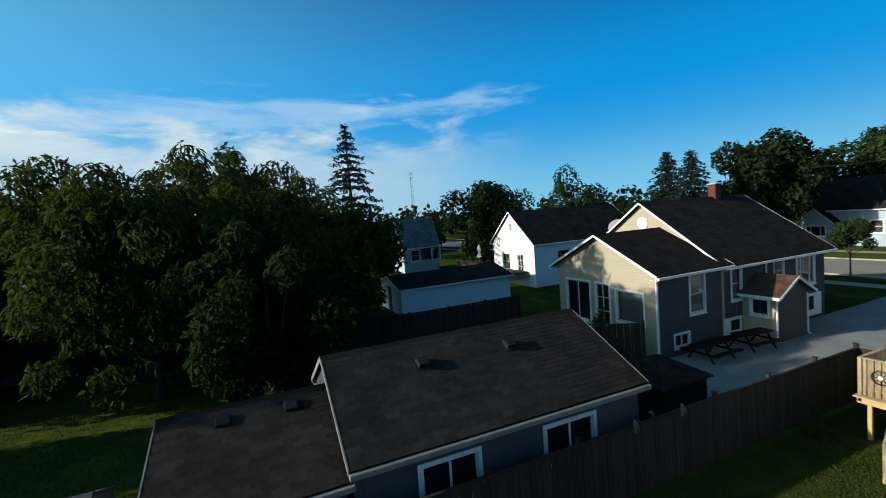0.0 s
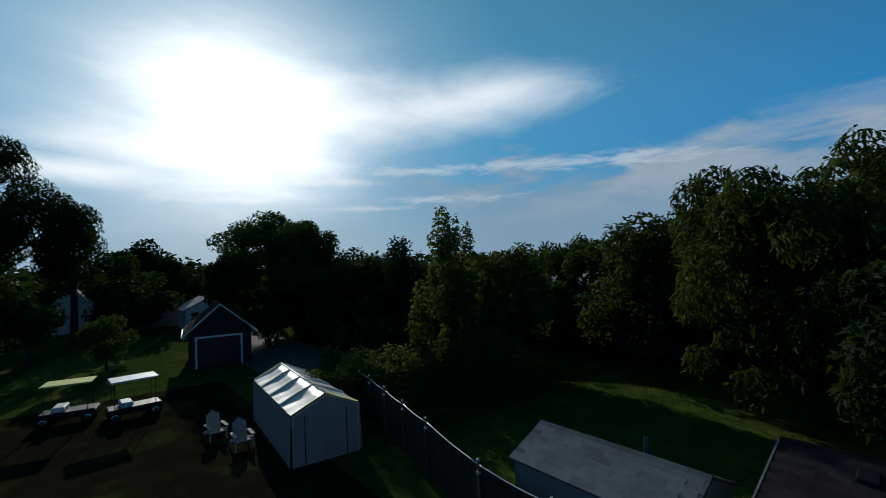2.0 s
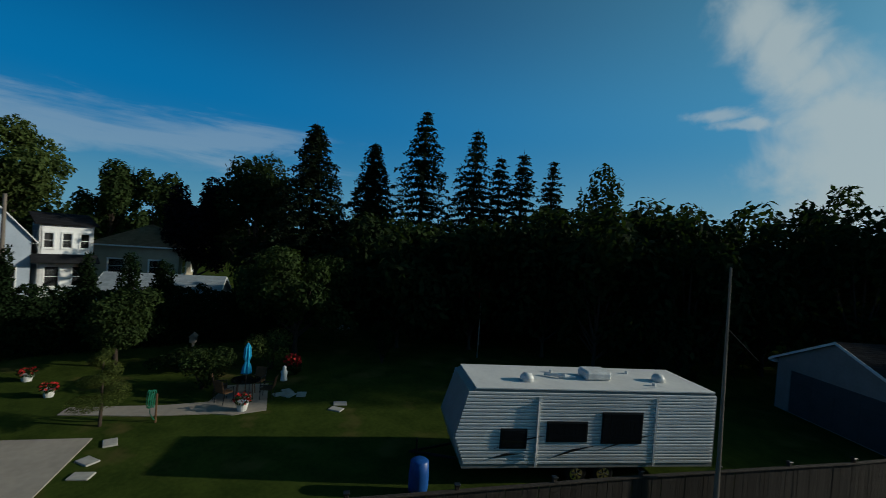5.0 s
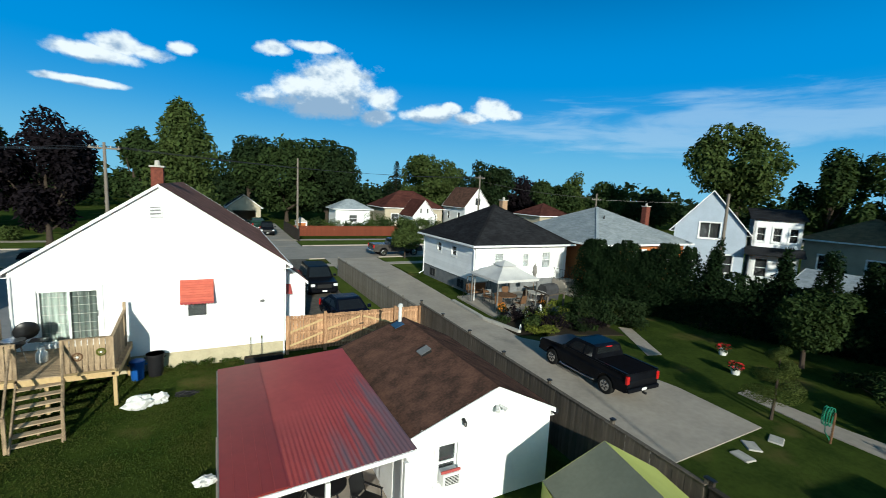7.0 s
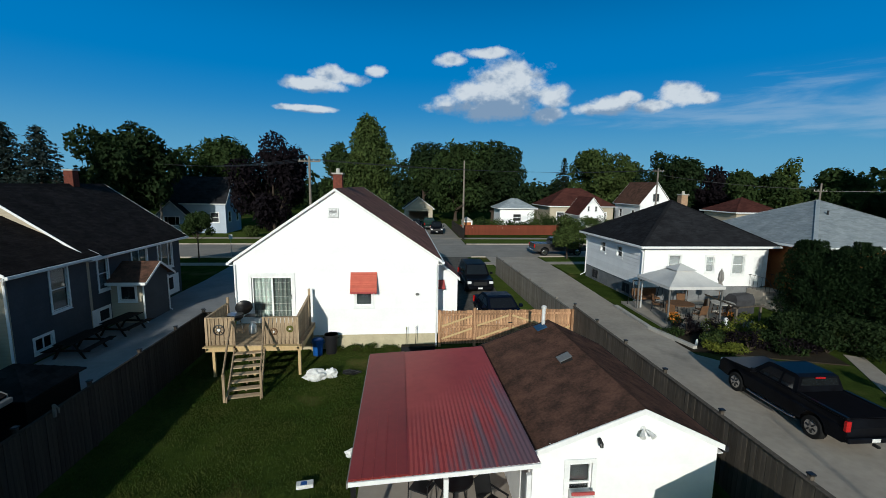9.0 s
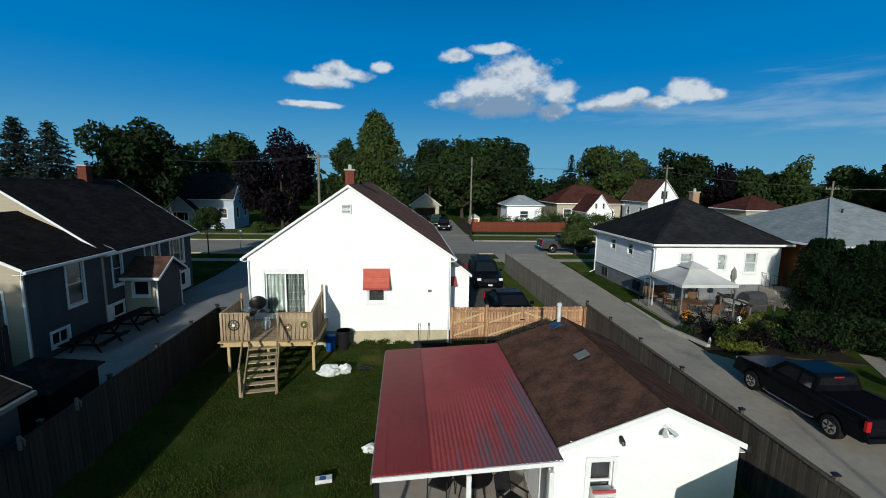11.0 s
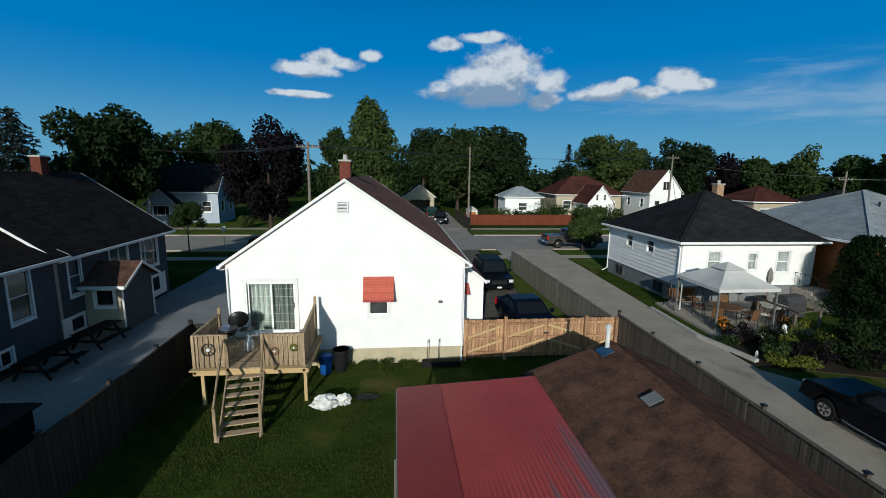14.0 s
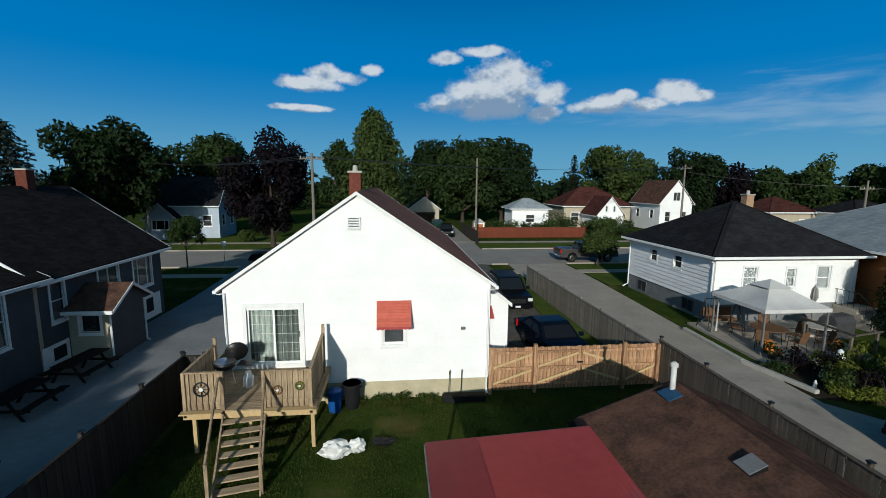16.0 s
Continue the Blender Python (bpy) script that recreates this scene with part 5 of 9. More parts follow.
def piped_fence(pts, height):
    """Dark plank fence whose top edge is a galvanised pipe that dips between capped posts."""
    f = plank_fence("dark plank fence with a galvanised pipe along its top", pts, height - 0.05, M_FENCE, face=-1, caps=False, top_rail=False, rng_seed=22)
    for (xa, ya), (xb, yb) in zip(pts, pts[1:]):
        a, d = Vector((xa, ya, 0)), Vector((xb - xa, yb - ya, 0))
        k = max(1, round(d.length / 2.4))
        for i in range(k):
            p, q = a + d * (i / k), a + d * ((i + 1) / k)
            run = [p.lerp(q, j / 6) + Vector((0, 0, height - 0.05 * math.sin(math.pi * j / 6))) for j in range(7)]
            part("top_pipe", new_tube(run, [0.017] * 7, 8), M_ZINC, f, "galvanised pipe", smooth=True)
            part("pipe_post", new_tube([p + Vector((0.05, 0, 0.0)), p + Vector((0.05, 0, height + 0.14))], [0.03, 0.03], 8), M_FENCEM, f)
            part("post_cap", new_tube([p + Vector((0.05, 0, height + 0.14)), p + Vector((0.05, 0, height + 0.17)), p + Vector((0.05, 0, height + 0.20))], [0.05, 0.05, 0.02], 8), M_ZINC, f)
            part("bracket", new_box(p.x + 0.02, p.y - 0.05, height - 0.2, p.x + 0.10, p.y + 0.05, height - 0.12, 0.01), M_ZINC, f)


piped_fence([(-8.25, -0.02), (-8.6, -7.2), (-9.4, -10.6), (-11.2, -19.0)], 1.78)
bracket_fence = plank_fence("short brown privacy panel at the corner of the rear wing", [(-14.7, 16.1), (-15.6, 14.6)], 1.75, M_FENCE, face=-1, caps=False, rng_seed=21)
plank_fence("short grey plank fence between side fence and deck", [(-8.25, 18.5), (-7.6, 18.5)], 1.75, M_FENCE, face=-1, rng_seed=12)
plank_fence("grey weathered plank fence beside the concrete driveway", [(8.05, 34.6), (8.2, 18.7)], 1.5, M_FENCEG, face=1, caps=False, rng_seed=3)
plank_fence("brown grey plank fence behind the shed", [(8.2, 18.6), (7.85, 4.0)], 1.78, M_FENCEM, face=1, rng_seed=4)
plank_fence("dark weathered plank fence beside the rear yard", [(7.85, 3.9), (7.4, -8.0), (6.95, -15.0), (6.6, -31.0)], 1.78, M_FENCE, face=1, rng_seed=14)
plank_fence("red brown painted fence across the street", [(9.0, 63.5), (25.5, 63.5)], 1.5, mat("red_brown_fence_paint", (0.155, 0.042, 0.022), (0.11, 0.031, 0.017), rough=0.8, scale=2, vary=0.08), board=0.15, face=1, caps=False, rng_seed=6)
plank_fence("dark plank fence behind the neighbour's lawn", [(-33.0, -8.0), (-29.0, -26.0)], 1.6, M_FENCE, face=1, caps=False, board=0.18, rng_seed=7)
plank_fence("dark plank fence beside the white garage", [(-31.0, -4.0), (-24.5, 8.5), (-24.5, 16.0)], 1.7, M_FENCE, face=1, caps=False, board=0.18, rng_seed=8)


def gate_fence():
    """Cedar double gate between house and driveway fence: planks outside, frames with pale diagonals facing the yard."""
    g = thing("gate", "reddish cedar double gate with pale diagonal braces", "gate", at(1.88, 18.62))
    me = mesh_of(box(bmesh.new(), 0, 0, 0.05, 0.128, 0.02, 1.0), M_CEDAR, "plank")
    rng = random.Random(9)
    for i in range(45):
        piece("plank", me, g, Matrix.Translation((i * 0.14, rng.uniform(0, 0.006), 0)) @ Matrix.Diagonal((1, 1, 1.66 + rng.uniform(-0.015, 0.015), 1)))
    for x, hh in ((0.0, 1.72), (1.62, 1.80), (4.95, 1.78), (6.25, 1.68)):
        part("post", new_box(x - 0.06, -0.14, 0, x + 0.06, -0.01, hh, 0.008), M_CEDAR, g)
    for x0, x1, up in ((0.08, 1.54, 1), (1.7, 3.25, 1), (3.35, 4.87, 0), (5.03, 6.18, 1)):
        lf = tagged(new("gate_leaf"), "")
        lf.parent = g
        for z in (0.25, 0.85, 1.44):
            part("rail", new_box(x0, -0.05, z, x1, -0.002, z + 0.09, 0.004), M_CEDAR, lf)
        for z0, z1 in ((0.35, 0.83), (0.95, 1.42)) if x1 - x0 > 1.3 else ((0.35, 0.85),):
            a, b = (x0 + 0.03, x1 - 0.03) if up else (x1 - 0.03, x0 + 0.03)
            bar(lf, "brace", (a, -0.062, z0), (b, -0.062, z1), 0.02, 0.085, M_PINE, "pale new lumber brace")
    part("latch", new_box(3.2, -0.09, 1.05, 3.4, -0.06, 1.1, 0.005), M_BLACK, g)


gate_fence()


# ---- plants ----
def leaves_mesh(name, pos, nrm, size, material, rng, droop=0.5, slim=0.5):
    """Folded two-face leaves at the given places; slim: width over length."""
    n = len(pos)
    tip = rng.normal(size=(n, 3)) + np.array([0, 0, -droop]) * 1.5
    tip -= nrm * (tip * nrm).sum(1, keepdims=True) * 0.8
    tip /= np.linalg.norm(tip, axis=1, keepdims=True) + 1e-9
    side = np.cross(tip, nrm)
    side /= np.linalg.norm(side, axis=1, keepdims=True) + 1e-9
    ln = size * rng.uniform(0.6, 1.35, (n, 1))
    lift = np.cross(side, tip) * ln * 0.10
    v = np.stack([pos, pos + tip * ln * 0.45 + side * ln * slim * 0.5 + lift, pos + tip * ln, pos + tip * ln * 0.45 - side * ln * slim * 0.5 + lift], 1).reshape(-1, 3)
    me = bpy.data.meshes.new(name)
    k = np.arange(n) * 4
    f = np.stack([k, k + 1, k + 2, k, k + 2, k + 3], 1).reshape(-1, 3)
    me.vertices.add(len(v))
    me.vertices.foreach_set("co", v.ravel())
    me.loops.add(f.size)
    me.loops.foreach_set("vertex_index", f.ravel())
    me.polygons.add(len(f))
    me.polygons.foreach_set("loop_start", np.arange(len(f)) * 3)
    me.update(calc_edges=True)
    me.materials.append(material)
    return me


def ball_points(n, rng):
    d = rng.normal(size=(n, 3))
    return d / np.linalg.norm(d, axis=1, keepdims=True)


def crown_points(n, h0, h1, r, rng, clumps=16, shape="round", reach=0.88):
    """Leaf places on the shells of many clumps set round an uneven crown."""
    mid, half = (h0 + h1) / 2, (h1 - h0) / 2
    d = ball_points(clumps, rng)
    rad = rng.uniform(0.42, reach, (clumps, 1))
    cen = d * rad
    if shape == "column":
        cen[:, 2] = np.linspace(-0.85, 0.82, clumps)
        cen[:, :2] *= (0.75 - 0.55 * np.clip(cen[:, 2:], 0, 1) ** 1.5)
    if shape == "wide":
        cen[:, 2] = np.abs(cen[:, 2]) * 0.9 - 0.25
    size = rng.uniform(0.20, 0.46, clumps) * (18 / clumps) ** 0.4
    if shape == "column":
        size *= 1.15 - 0.5 * np.clip(cen[:, 2], 0, 1)
    pick = rng.choice(clumps, n, p=size**2 / (size**2).sum())
    u = ball_points(n, rng)
    rr = size[pick][:, None] * (1 - 0.45 * rng.random((n, 1)) ** 2.2)
    p = (cen[pick] + u * rr) * (0.95 if shape == "round" else 1.0) * np.array([r, r, half]) + np.array([0, 0, mid])
    nrm = u + rng.normal(size=(n, 3)) * 0.55
    nrm /= np.linalg.norm(nrm, axis=1, keepdims=True)
    return p, nrm, cen * np.array([r, r, half]) + np.array([0, 0, mid])


def tree(label, x, y, h, r, base=0.22, leaf=None, n=5000, size=0.30, seed=1, shape="round", clumps=16, name="tree", group="", slim=0.5, lean=0.0, trunk_r=None, droop=0.5, reach=0.88):
    rng = np.random.default_rng(seed)
    n, size = int(n * 1.7), size * 1.12
    t = thing(name, label, "tree" if name == "tree" else "shrub", at(x, y), group)
    h0 = h * base
    p, nrm, cen = crown_points(n, h0, h, r, rng, clumps, shape, reach)
    tr = trunk_r or max(0.10, 0.022 * h)
    bm = bmesh.new()
    top = Vector((lean, 0, h * 0.72))
    tube(bm, [(0, 0, -0.1), (0.02, 0, h * 0.02), (lean * 0.2, 0.03, h0), (lean * 0.6, -0.05, h0 + (h - h0) * 0.35), top], [tr * 1.5, tr * 1.1, tr * 0.85, tr * 0.55, tr * 0.15], 10)
    for c in cen[:12]:
        s = Vector((lean * 0.4, 0, h0 * 0.85 + (c[2] - h0) * 0.25))
        e = Vector(c)
        midp = s.lerp(e, 0.5) + Vector((0, 0, -0.06 * (e - s).length))
        tube(bm, [s, midp, e], [tr * 0.5, tr * 0.32, tr * 0.10], 6)
    part("trunk", bm, M_BARK, t)
    c = new("crown", leaves_mesh("crown", p, nrm, size, leaf or M_LEAF, rng, droop, slim))
    c.parent = t
    return t


def spruce(label, x, y, h, r, leaf=None, seed=1, group="", low=0.06, thin=1.0, gap=1.0):
    """Tiers of drooping boughs, each a bar with sprays of needles."""
    rng = np.random.default_rng(seed)
    t = thing("spruce_tree", label, "tree", at(x, y), group)
    bm = new_tube([(0, 0, -0.1), (0, 0, h * 0.5), (0, 0, h)], [0.02 * h, 0.012 * h, 0.01], 8)
    pos, nrm = [], []
    z = h * low
    while z < h - 0.15:
        f = (z - h * low) / (h * (1 - low))
        ln = 1.12 * r * (1 - f) ** 0.8
        k = max(5, int(10 - 4 * f))
        off = rng.uniform(0, 6.28)
        for i in range(k):
            a = off + 6.283 * i / k + rng.uniform(-0.25, 0.25)
            ll = ln * rng.uniform(0.6, 1.2) + 0.12
            d = np.array([math.cos(a), math.sin(a), 0])
            m = max(3, int(ll / 0.11 * thin))
            s = np.linspace(0.10, 1, m)[:, None]
            b = d * s * ll + np.array([0, 0, 1]) * (z + 0.16 * ll * s - 0.34 * ll * s**2)
            side = np.array([-d[1], d[0], 0])
            for _ in range(3):
                pos.append(b + side * rng.normal(size=(m, 1)) * (0.05 + 0.16 * ll * s * (1.1 - s)) + rng.normal(size=(m, 3)) * np.array([0.06, 0.06, 0.05]))
                q = rng.normal(size=(m, 3)) * 0.45 + np.array([0, 0, 1.0])
                nrm.append(q / np.linalg.norm(q, axis=1, keepdims=True))
            if ll > 0.8:
                tube(bm, [(0, 0, z), tuple(b[m // 2]), tuple(b[-1])], [0.035, 0.022, 0.006], 4)
        z += gap * (0.30 + 0.42 * (1 - f)) * (0.75 + 0.5 * rng.random())
    part("trunk", bm, M_BARK, t)
    c = new("crown", leaves_mesh("crown", np.concatenate(pos), np.concatenate(nrm), 0.36, leaf or M_NEEDLE, rng, 0.7, 0.55))
    c.parent = t
    return t


def hedge(label, pts, h, w, leaf, n, seed, size=0.16):
    """A clipped row of cedars, uneven along its top."""
    rng = np.random.default_rng(seed)
    t = thing("hedge", label, "hedge", at(*pts[0]))
    P, N = [], []
    bm = bmesh.new()
    for (xa, ya), (xb, yb) in zip(pts, pts[1:]):
        a, d = np.array([xa - pts[0][0], ya - pts[0][1], 0]), np.array([xb - xa, yb - ya, 0.0])
        ln = np.linalg.norm(d)
        d /= ln
        s = np.array([-d[1], d[0], 0])
        k = max(2, int(ln / (w * 0.24)))
        for i in range(k):
            c = a + d * ln * (i + 0.5) / k + s * rng.uniform(-0.12, 0.12) * w
            hh = h * rng.uniform(0.84, 1.06)
            m = int(n / k * ln / sum(np.hypot(p[0] - q[0], p[1] - q[1]) for p, q in zip(pts, pts[1:])))
            ang, z = rng.uniform(0, 6.283, m), hh * rng.random(m) ** 0.85
            rad = w * 0.55 * (1 - (z / hh) ** 4 * 0.75) * (1 - 0.35 * rng.random(m) ** 2) * (1 + 0.13 * np.sin(ang * 5 + i) + 0.1 * np.sin(z * 4 + i))
            u = np.stack([np.cos(ang), np.sin(ang), 0.25 * np.ones(m)], 1)
            P.append(c + u * rad[:, None] * np.array([1, 1, 0]) + np.stack([0 * z, 0 * z, z], 1))
            q = u + rng.normal(size=(m, 3)) * 0.5
            N.append(q / np.linalg.norm(q, axis=1, keepdims=True))
            tube(bm, [tuple(c), tuple(c + np.array([0, 0, hh * 0.8]))], [0.07, 0.02], 5)
    part("branchwork", bm, M_BARK, t)
    c = new("foliage", leaves_mesh("foliage", np.concatenate(P), np.concatenate(N), size, leaf, rng, -0.6, 0.45))
    c.parent = t
    return t


def bush(label, x, y, h, r, leaf, n=1500, size=0.13, seed=1, slim=0.5, z=0.0):
    rng = np.random.default_rng(seed)
    t = thing("shrub", label, "shrub", at(x, y, z))
    p, nrm, cen = crown_points(n, 0.05 * h, h, r, rng, 9)
    p[:, 2] = np.maximum(p[:, 2], 0.02)
    bm = bmesh.new()
    for c in cen[:7]:
        tube(bm, [(0, 0, 0), tuple(Vector(c) * 0.5), tuple(c)], [0.03, 0.02, 0.006], 5)
    part("branchwork", bm, M_BARK, t)
    c = new("foliage", leaves_mesh("foliage", p, nrm, size, leaf, rng, 0.2, slim))
    c.parent = t
    return t


# across the street
spruce("tall blue green spruce beyond the grey house", -38.4, 46.9, 13.0, 4.6, M_NEEDLEB, 11)
spruce("blue green spruce beside a taller one", -34.6, 46.0, 12.6, 4.2, M_NEEDLEB, 12)
tree("huge round dark green maple beyond the street", -34.6, 57.5, 15.0, 6.5, 0.12, M_LEAFD, 9000, 0.55, 13, clumps=26)
tree("broad green tree behind houses", -28.3, 73.5, 14.2, 6.2, 0.2, M_LEAF, 5000, 0.6, 14)
tree("dark purple leaved maple on the far verge", -15.6, 56.0, 12.9, 4.5, 0.10, M_LEAFP, 7000, 0.45, 15, clumps=22)
tree("green tree far behind the pole", -13.5, 93.6, 15.5, 4.5, 0.2, M_LEAF, 3500, 0.7, 16)
tree("tall narrow dense green tree behind the white house", -4.5, 61.4, 17.0, 5.6, 0.04, M_LEAFL, 13000, 0.45, 17, shape="column", clumps=30)
tree("green tree far down the street", 6.0, 110.0, 19.5, 6.5, 0.15, M_LEAFD, 4000, 0.8, 18)
tree("massive dark green tree over the parked cars", 11.5, 89.0, 17.2, 8.0, 0.08, M_LEAF, 8000, 0.7, 19, clumps=24)
tree("massive green tree beside another", 19.5, 90.0, 17.0, 7.5, 0.08, M_LEAFD, 8000, 0.7, 20, clumps=24)
tree("broad silver green maple over brown roofs", 45.6, 93.9, 16.8, 8.2, 0.12, M_LEAFL, 7000, 0.7, 21, clumps=24)
tree("dark green tree behind the white gabled house", 51.9, 78.9, 14.8, 5.6, 0.12, M_LEAFD, 5000, 0.6, 22)
tree("brownish dark tree far away", 60.8, 78.6, 11.5, 4.8, 0.1, M_LEAFP, 3500, 0.6, 23)
tree("dark green tree in a far row", 55.5, 63.5, 11.2, 4.8, 0.1, M_LEAF, 4500, 0.55, 24)
tree("pointed green tree in a far row", 59.0, 61.5, 11.6, 3.2, 0.05, M_LEAFL, 3500, 0.5, 25, shape="column")
tree("rounded green tree in a far row", 64.5, 60.0, 10.6, 5.8, 0.1, M_LEAF, 5000, 0.55, 26)
tree("green tree in a far row", 72.0, 56.0, 9.4, 5.0, 0.1, M_LEAFD, 4000, 0.6, 27)
spruce("small spruce far behind roofs", 39.3, 102.2, 14.2, 3.0, M_NEEDLE, 28, thin=0.6)
tree("small round green street tree on the verge", 17.2, 42.4, 4.5, 2.1, 0.28, M_LEAFL, 4500, 0.20, 29, clumps=12, trunk_r=0.09)
tree("young slim street tree on the verge", -18.4, 41.2, 4.6, 1.5, 0.45, M_LEAF, 2500, 0.2, 30, clumps=9, trunk_r=0.06)
# right side
tree("tall green maple behind the pale blue house", 64.5, 35.1, 19.2, 6.6, 0.35, M_LEAFL, 6500, 0.55, 31, clumps=20)
tree("green tree behind houses", 71.5, 27.5, 15.8, 4.2, 0.15, M_LEAF, 4500, 0.55, 32)
tree("green tree beside another behind houses", 71.0, 21.5, 14.3, 4.2, 0.15, M_LEAF, 4500, 0.55, 33)
tree("dark purple leaved tree behind gardens", 52.1, 11.9, 12.2, 4.2, 0.1, M_LEAFP, 6000, 0.42, 34, clumps=20)
tree("tall dark green tree beside spruces", 48.2, 5.6, 15.2, 5.2, 0.1, M_LEAFD, 7000, 0.42, 35, clumps=22)
spruce("tall dark spruce behind the gardens", 40.5, 0.2, 17.4, 5.6, M_NEEDLE, 36, thin=1.2)
spruce("dark spruce behind the gardens", 42.0, -5.4, 16.6, 5.0, M_NEEDLE, 37, thin=1.2)
spruce("slim dark spruce in a row", 39.5, -9.8, 19.8, 5.2, M_NEEDLE, 38, gap=1.4)
spruce("slim dark spruce in a row", 38.0, -14.5, 18.3, 4.6, M_NEEDLE, 39, gap=1.4)
spruce("slim dark spruce in a row", 37.0, -16.7, 16.0, 3.6, M_NEEDLE, 40, gap=1.4)
spruce("slim dark spruce at the end of a row", 36.1, -18.6, 16.5, 3.4, M_NEEDLE, 41, gap=1.4)
spruce("slim dark spruce at the end of a row", 34.7, -21.0, 15.5, 3.2, M_NEEDLE, 411, gap=1.4)
tree("broad dark garden tree with many stems", 25.9, 0.6, 6.9, 3.9, 0.06, M_LEAF, 9000, 0.24, 42, clumps=26)
tree("dark small garden tree behind the lawn", 23.4, 8.8, 4.2, 2.1, 0.25, M_LEAF, 4500, 0.18, 43, clumps=14)
for x, y, h, s in ((25.6, 14.4, 5.2, 44), (27.0, 11.7, 5.3, 45), (27.7, 9.8, 5.1, 46), (28.1, 8.2, 4.8, 47)):
    tree("slim columnar cedar in a garden row", x, y, h, 0.85, 0.02, M_CEDARL, 2600, 0.17, s, shape="column", clumps=14, group="columnar cedars", droop=-0.5)
hedge("tall dark green cedar hedge behind the flower garden", [(23.6, 22.8), (24.3, 19.6), (25.4, 15.8)], 4.5, 1.9, M_CEDARL, 70000, 48, 0.15)
hedge("dense dark shrubs behind the columnar cedars", [(25.2, 15.0), (28.6, 7.4), (30.0, 1.0)], 3.3, 1.8, M_CEDARL, 36000, 49, 0.2)
# behind, right
for x, y, h, r, s in ((36.2, -22.8, 11.5, 4.6, 50), (31.6, -25.6, 15.8, 4.4, 51), (21.0, -35.0, 13.6, 4.4, 52), (26.6, -30.8, 12.9, 4.6, 501), (30.5, -18.0, 8.5, 4.6, 53), (28.0, -12.0, 7.0, 4.2, 54), (26.8, -52.1, 10.3, 5.6, 55), (21.0, -42.0, 8.5, 4.2, 56), (33.0, -38.0, 11.0, 5.2, 57)):
    tree("dense dark green tree in the wood behind the trailer", x, y, h, r, 0.05, M_LEAFD, 3600, 0.46, s, clumps=22, group="wood behind the trailer")
tree("huge round weeping tree with feathery drooping crown", 8.8, -58.0, 21.8, 8.4, 0.3, M_LEAFD, 16000, 0.46, 58, clumps=64, slim=0.28, droop=2.0)
tree("drooping side crown of weeping foliage", 1.2, -58.6, 16.0, 4.2, 0.3, M_LEAFD, 5000, 0.46, 59, clumps=26, slim=0.28, droop=2.0)
tree("round dark tree against the bright sky", -5.0, -79.5, 12.6, 6.2, 0.1, M_LEAFD, 4500, 0.6, 60, clumps=30)
tree("round dark tree far down the lane", -7.0, -75.0, 10.4, 5.0, 0.1, M_LEAFD, 4000, 0.5, 61)
tree("open crowned tree over the lane against the sky", -20.2, -62.0, 14.8, 7.8, 0.40, M_LEAFL, 6000, 0.44, 62, clumps=34)
tree("dark leafy tree beside the lane", -21.4, -35.3, 8.2, 4.0, 0.1, M_LEAF, 6000, 0.34, 63, clumps=20)
tree("dark conical leafy tree beside the lane", -20.5, -28.9, 9.0, 2.6, 0.05, M_LEAFD, 4500, 0.28, 64, shape="column")
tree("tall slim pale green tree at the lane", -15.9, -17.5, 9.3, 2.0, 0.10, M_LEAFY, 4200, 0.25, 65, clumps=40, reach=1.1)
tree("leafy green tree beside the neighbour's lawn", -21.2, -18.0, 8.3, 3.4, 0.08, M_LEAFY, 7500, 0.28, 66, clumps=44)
tree("broad dark tree further along the lane", -23.0, -52.0, 12.5, 6.0, 0.1, M_LEAFD, 5000, 0.45, 67)
tree("small rounded fruit tree on a far lawn", -1.3, -39.5, 4.0, 2.0, 0.25, M_LEAFL, 2500, 0.2, 68)
tree("small rounded tree beside a far lawn", 3.5, -47.0, 5.5, 2.8, 0.2, M_LEAF, 3000, 0.26, 69)
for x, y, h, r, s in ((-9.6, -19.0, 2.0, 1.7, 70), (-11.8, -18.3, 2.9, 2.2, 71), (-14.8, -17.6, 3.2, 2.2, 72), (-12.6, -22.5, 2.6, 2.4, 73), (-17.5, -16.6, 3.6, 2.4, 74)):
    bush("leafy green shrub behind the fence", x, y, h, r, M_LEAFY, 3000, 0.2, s)
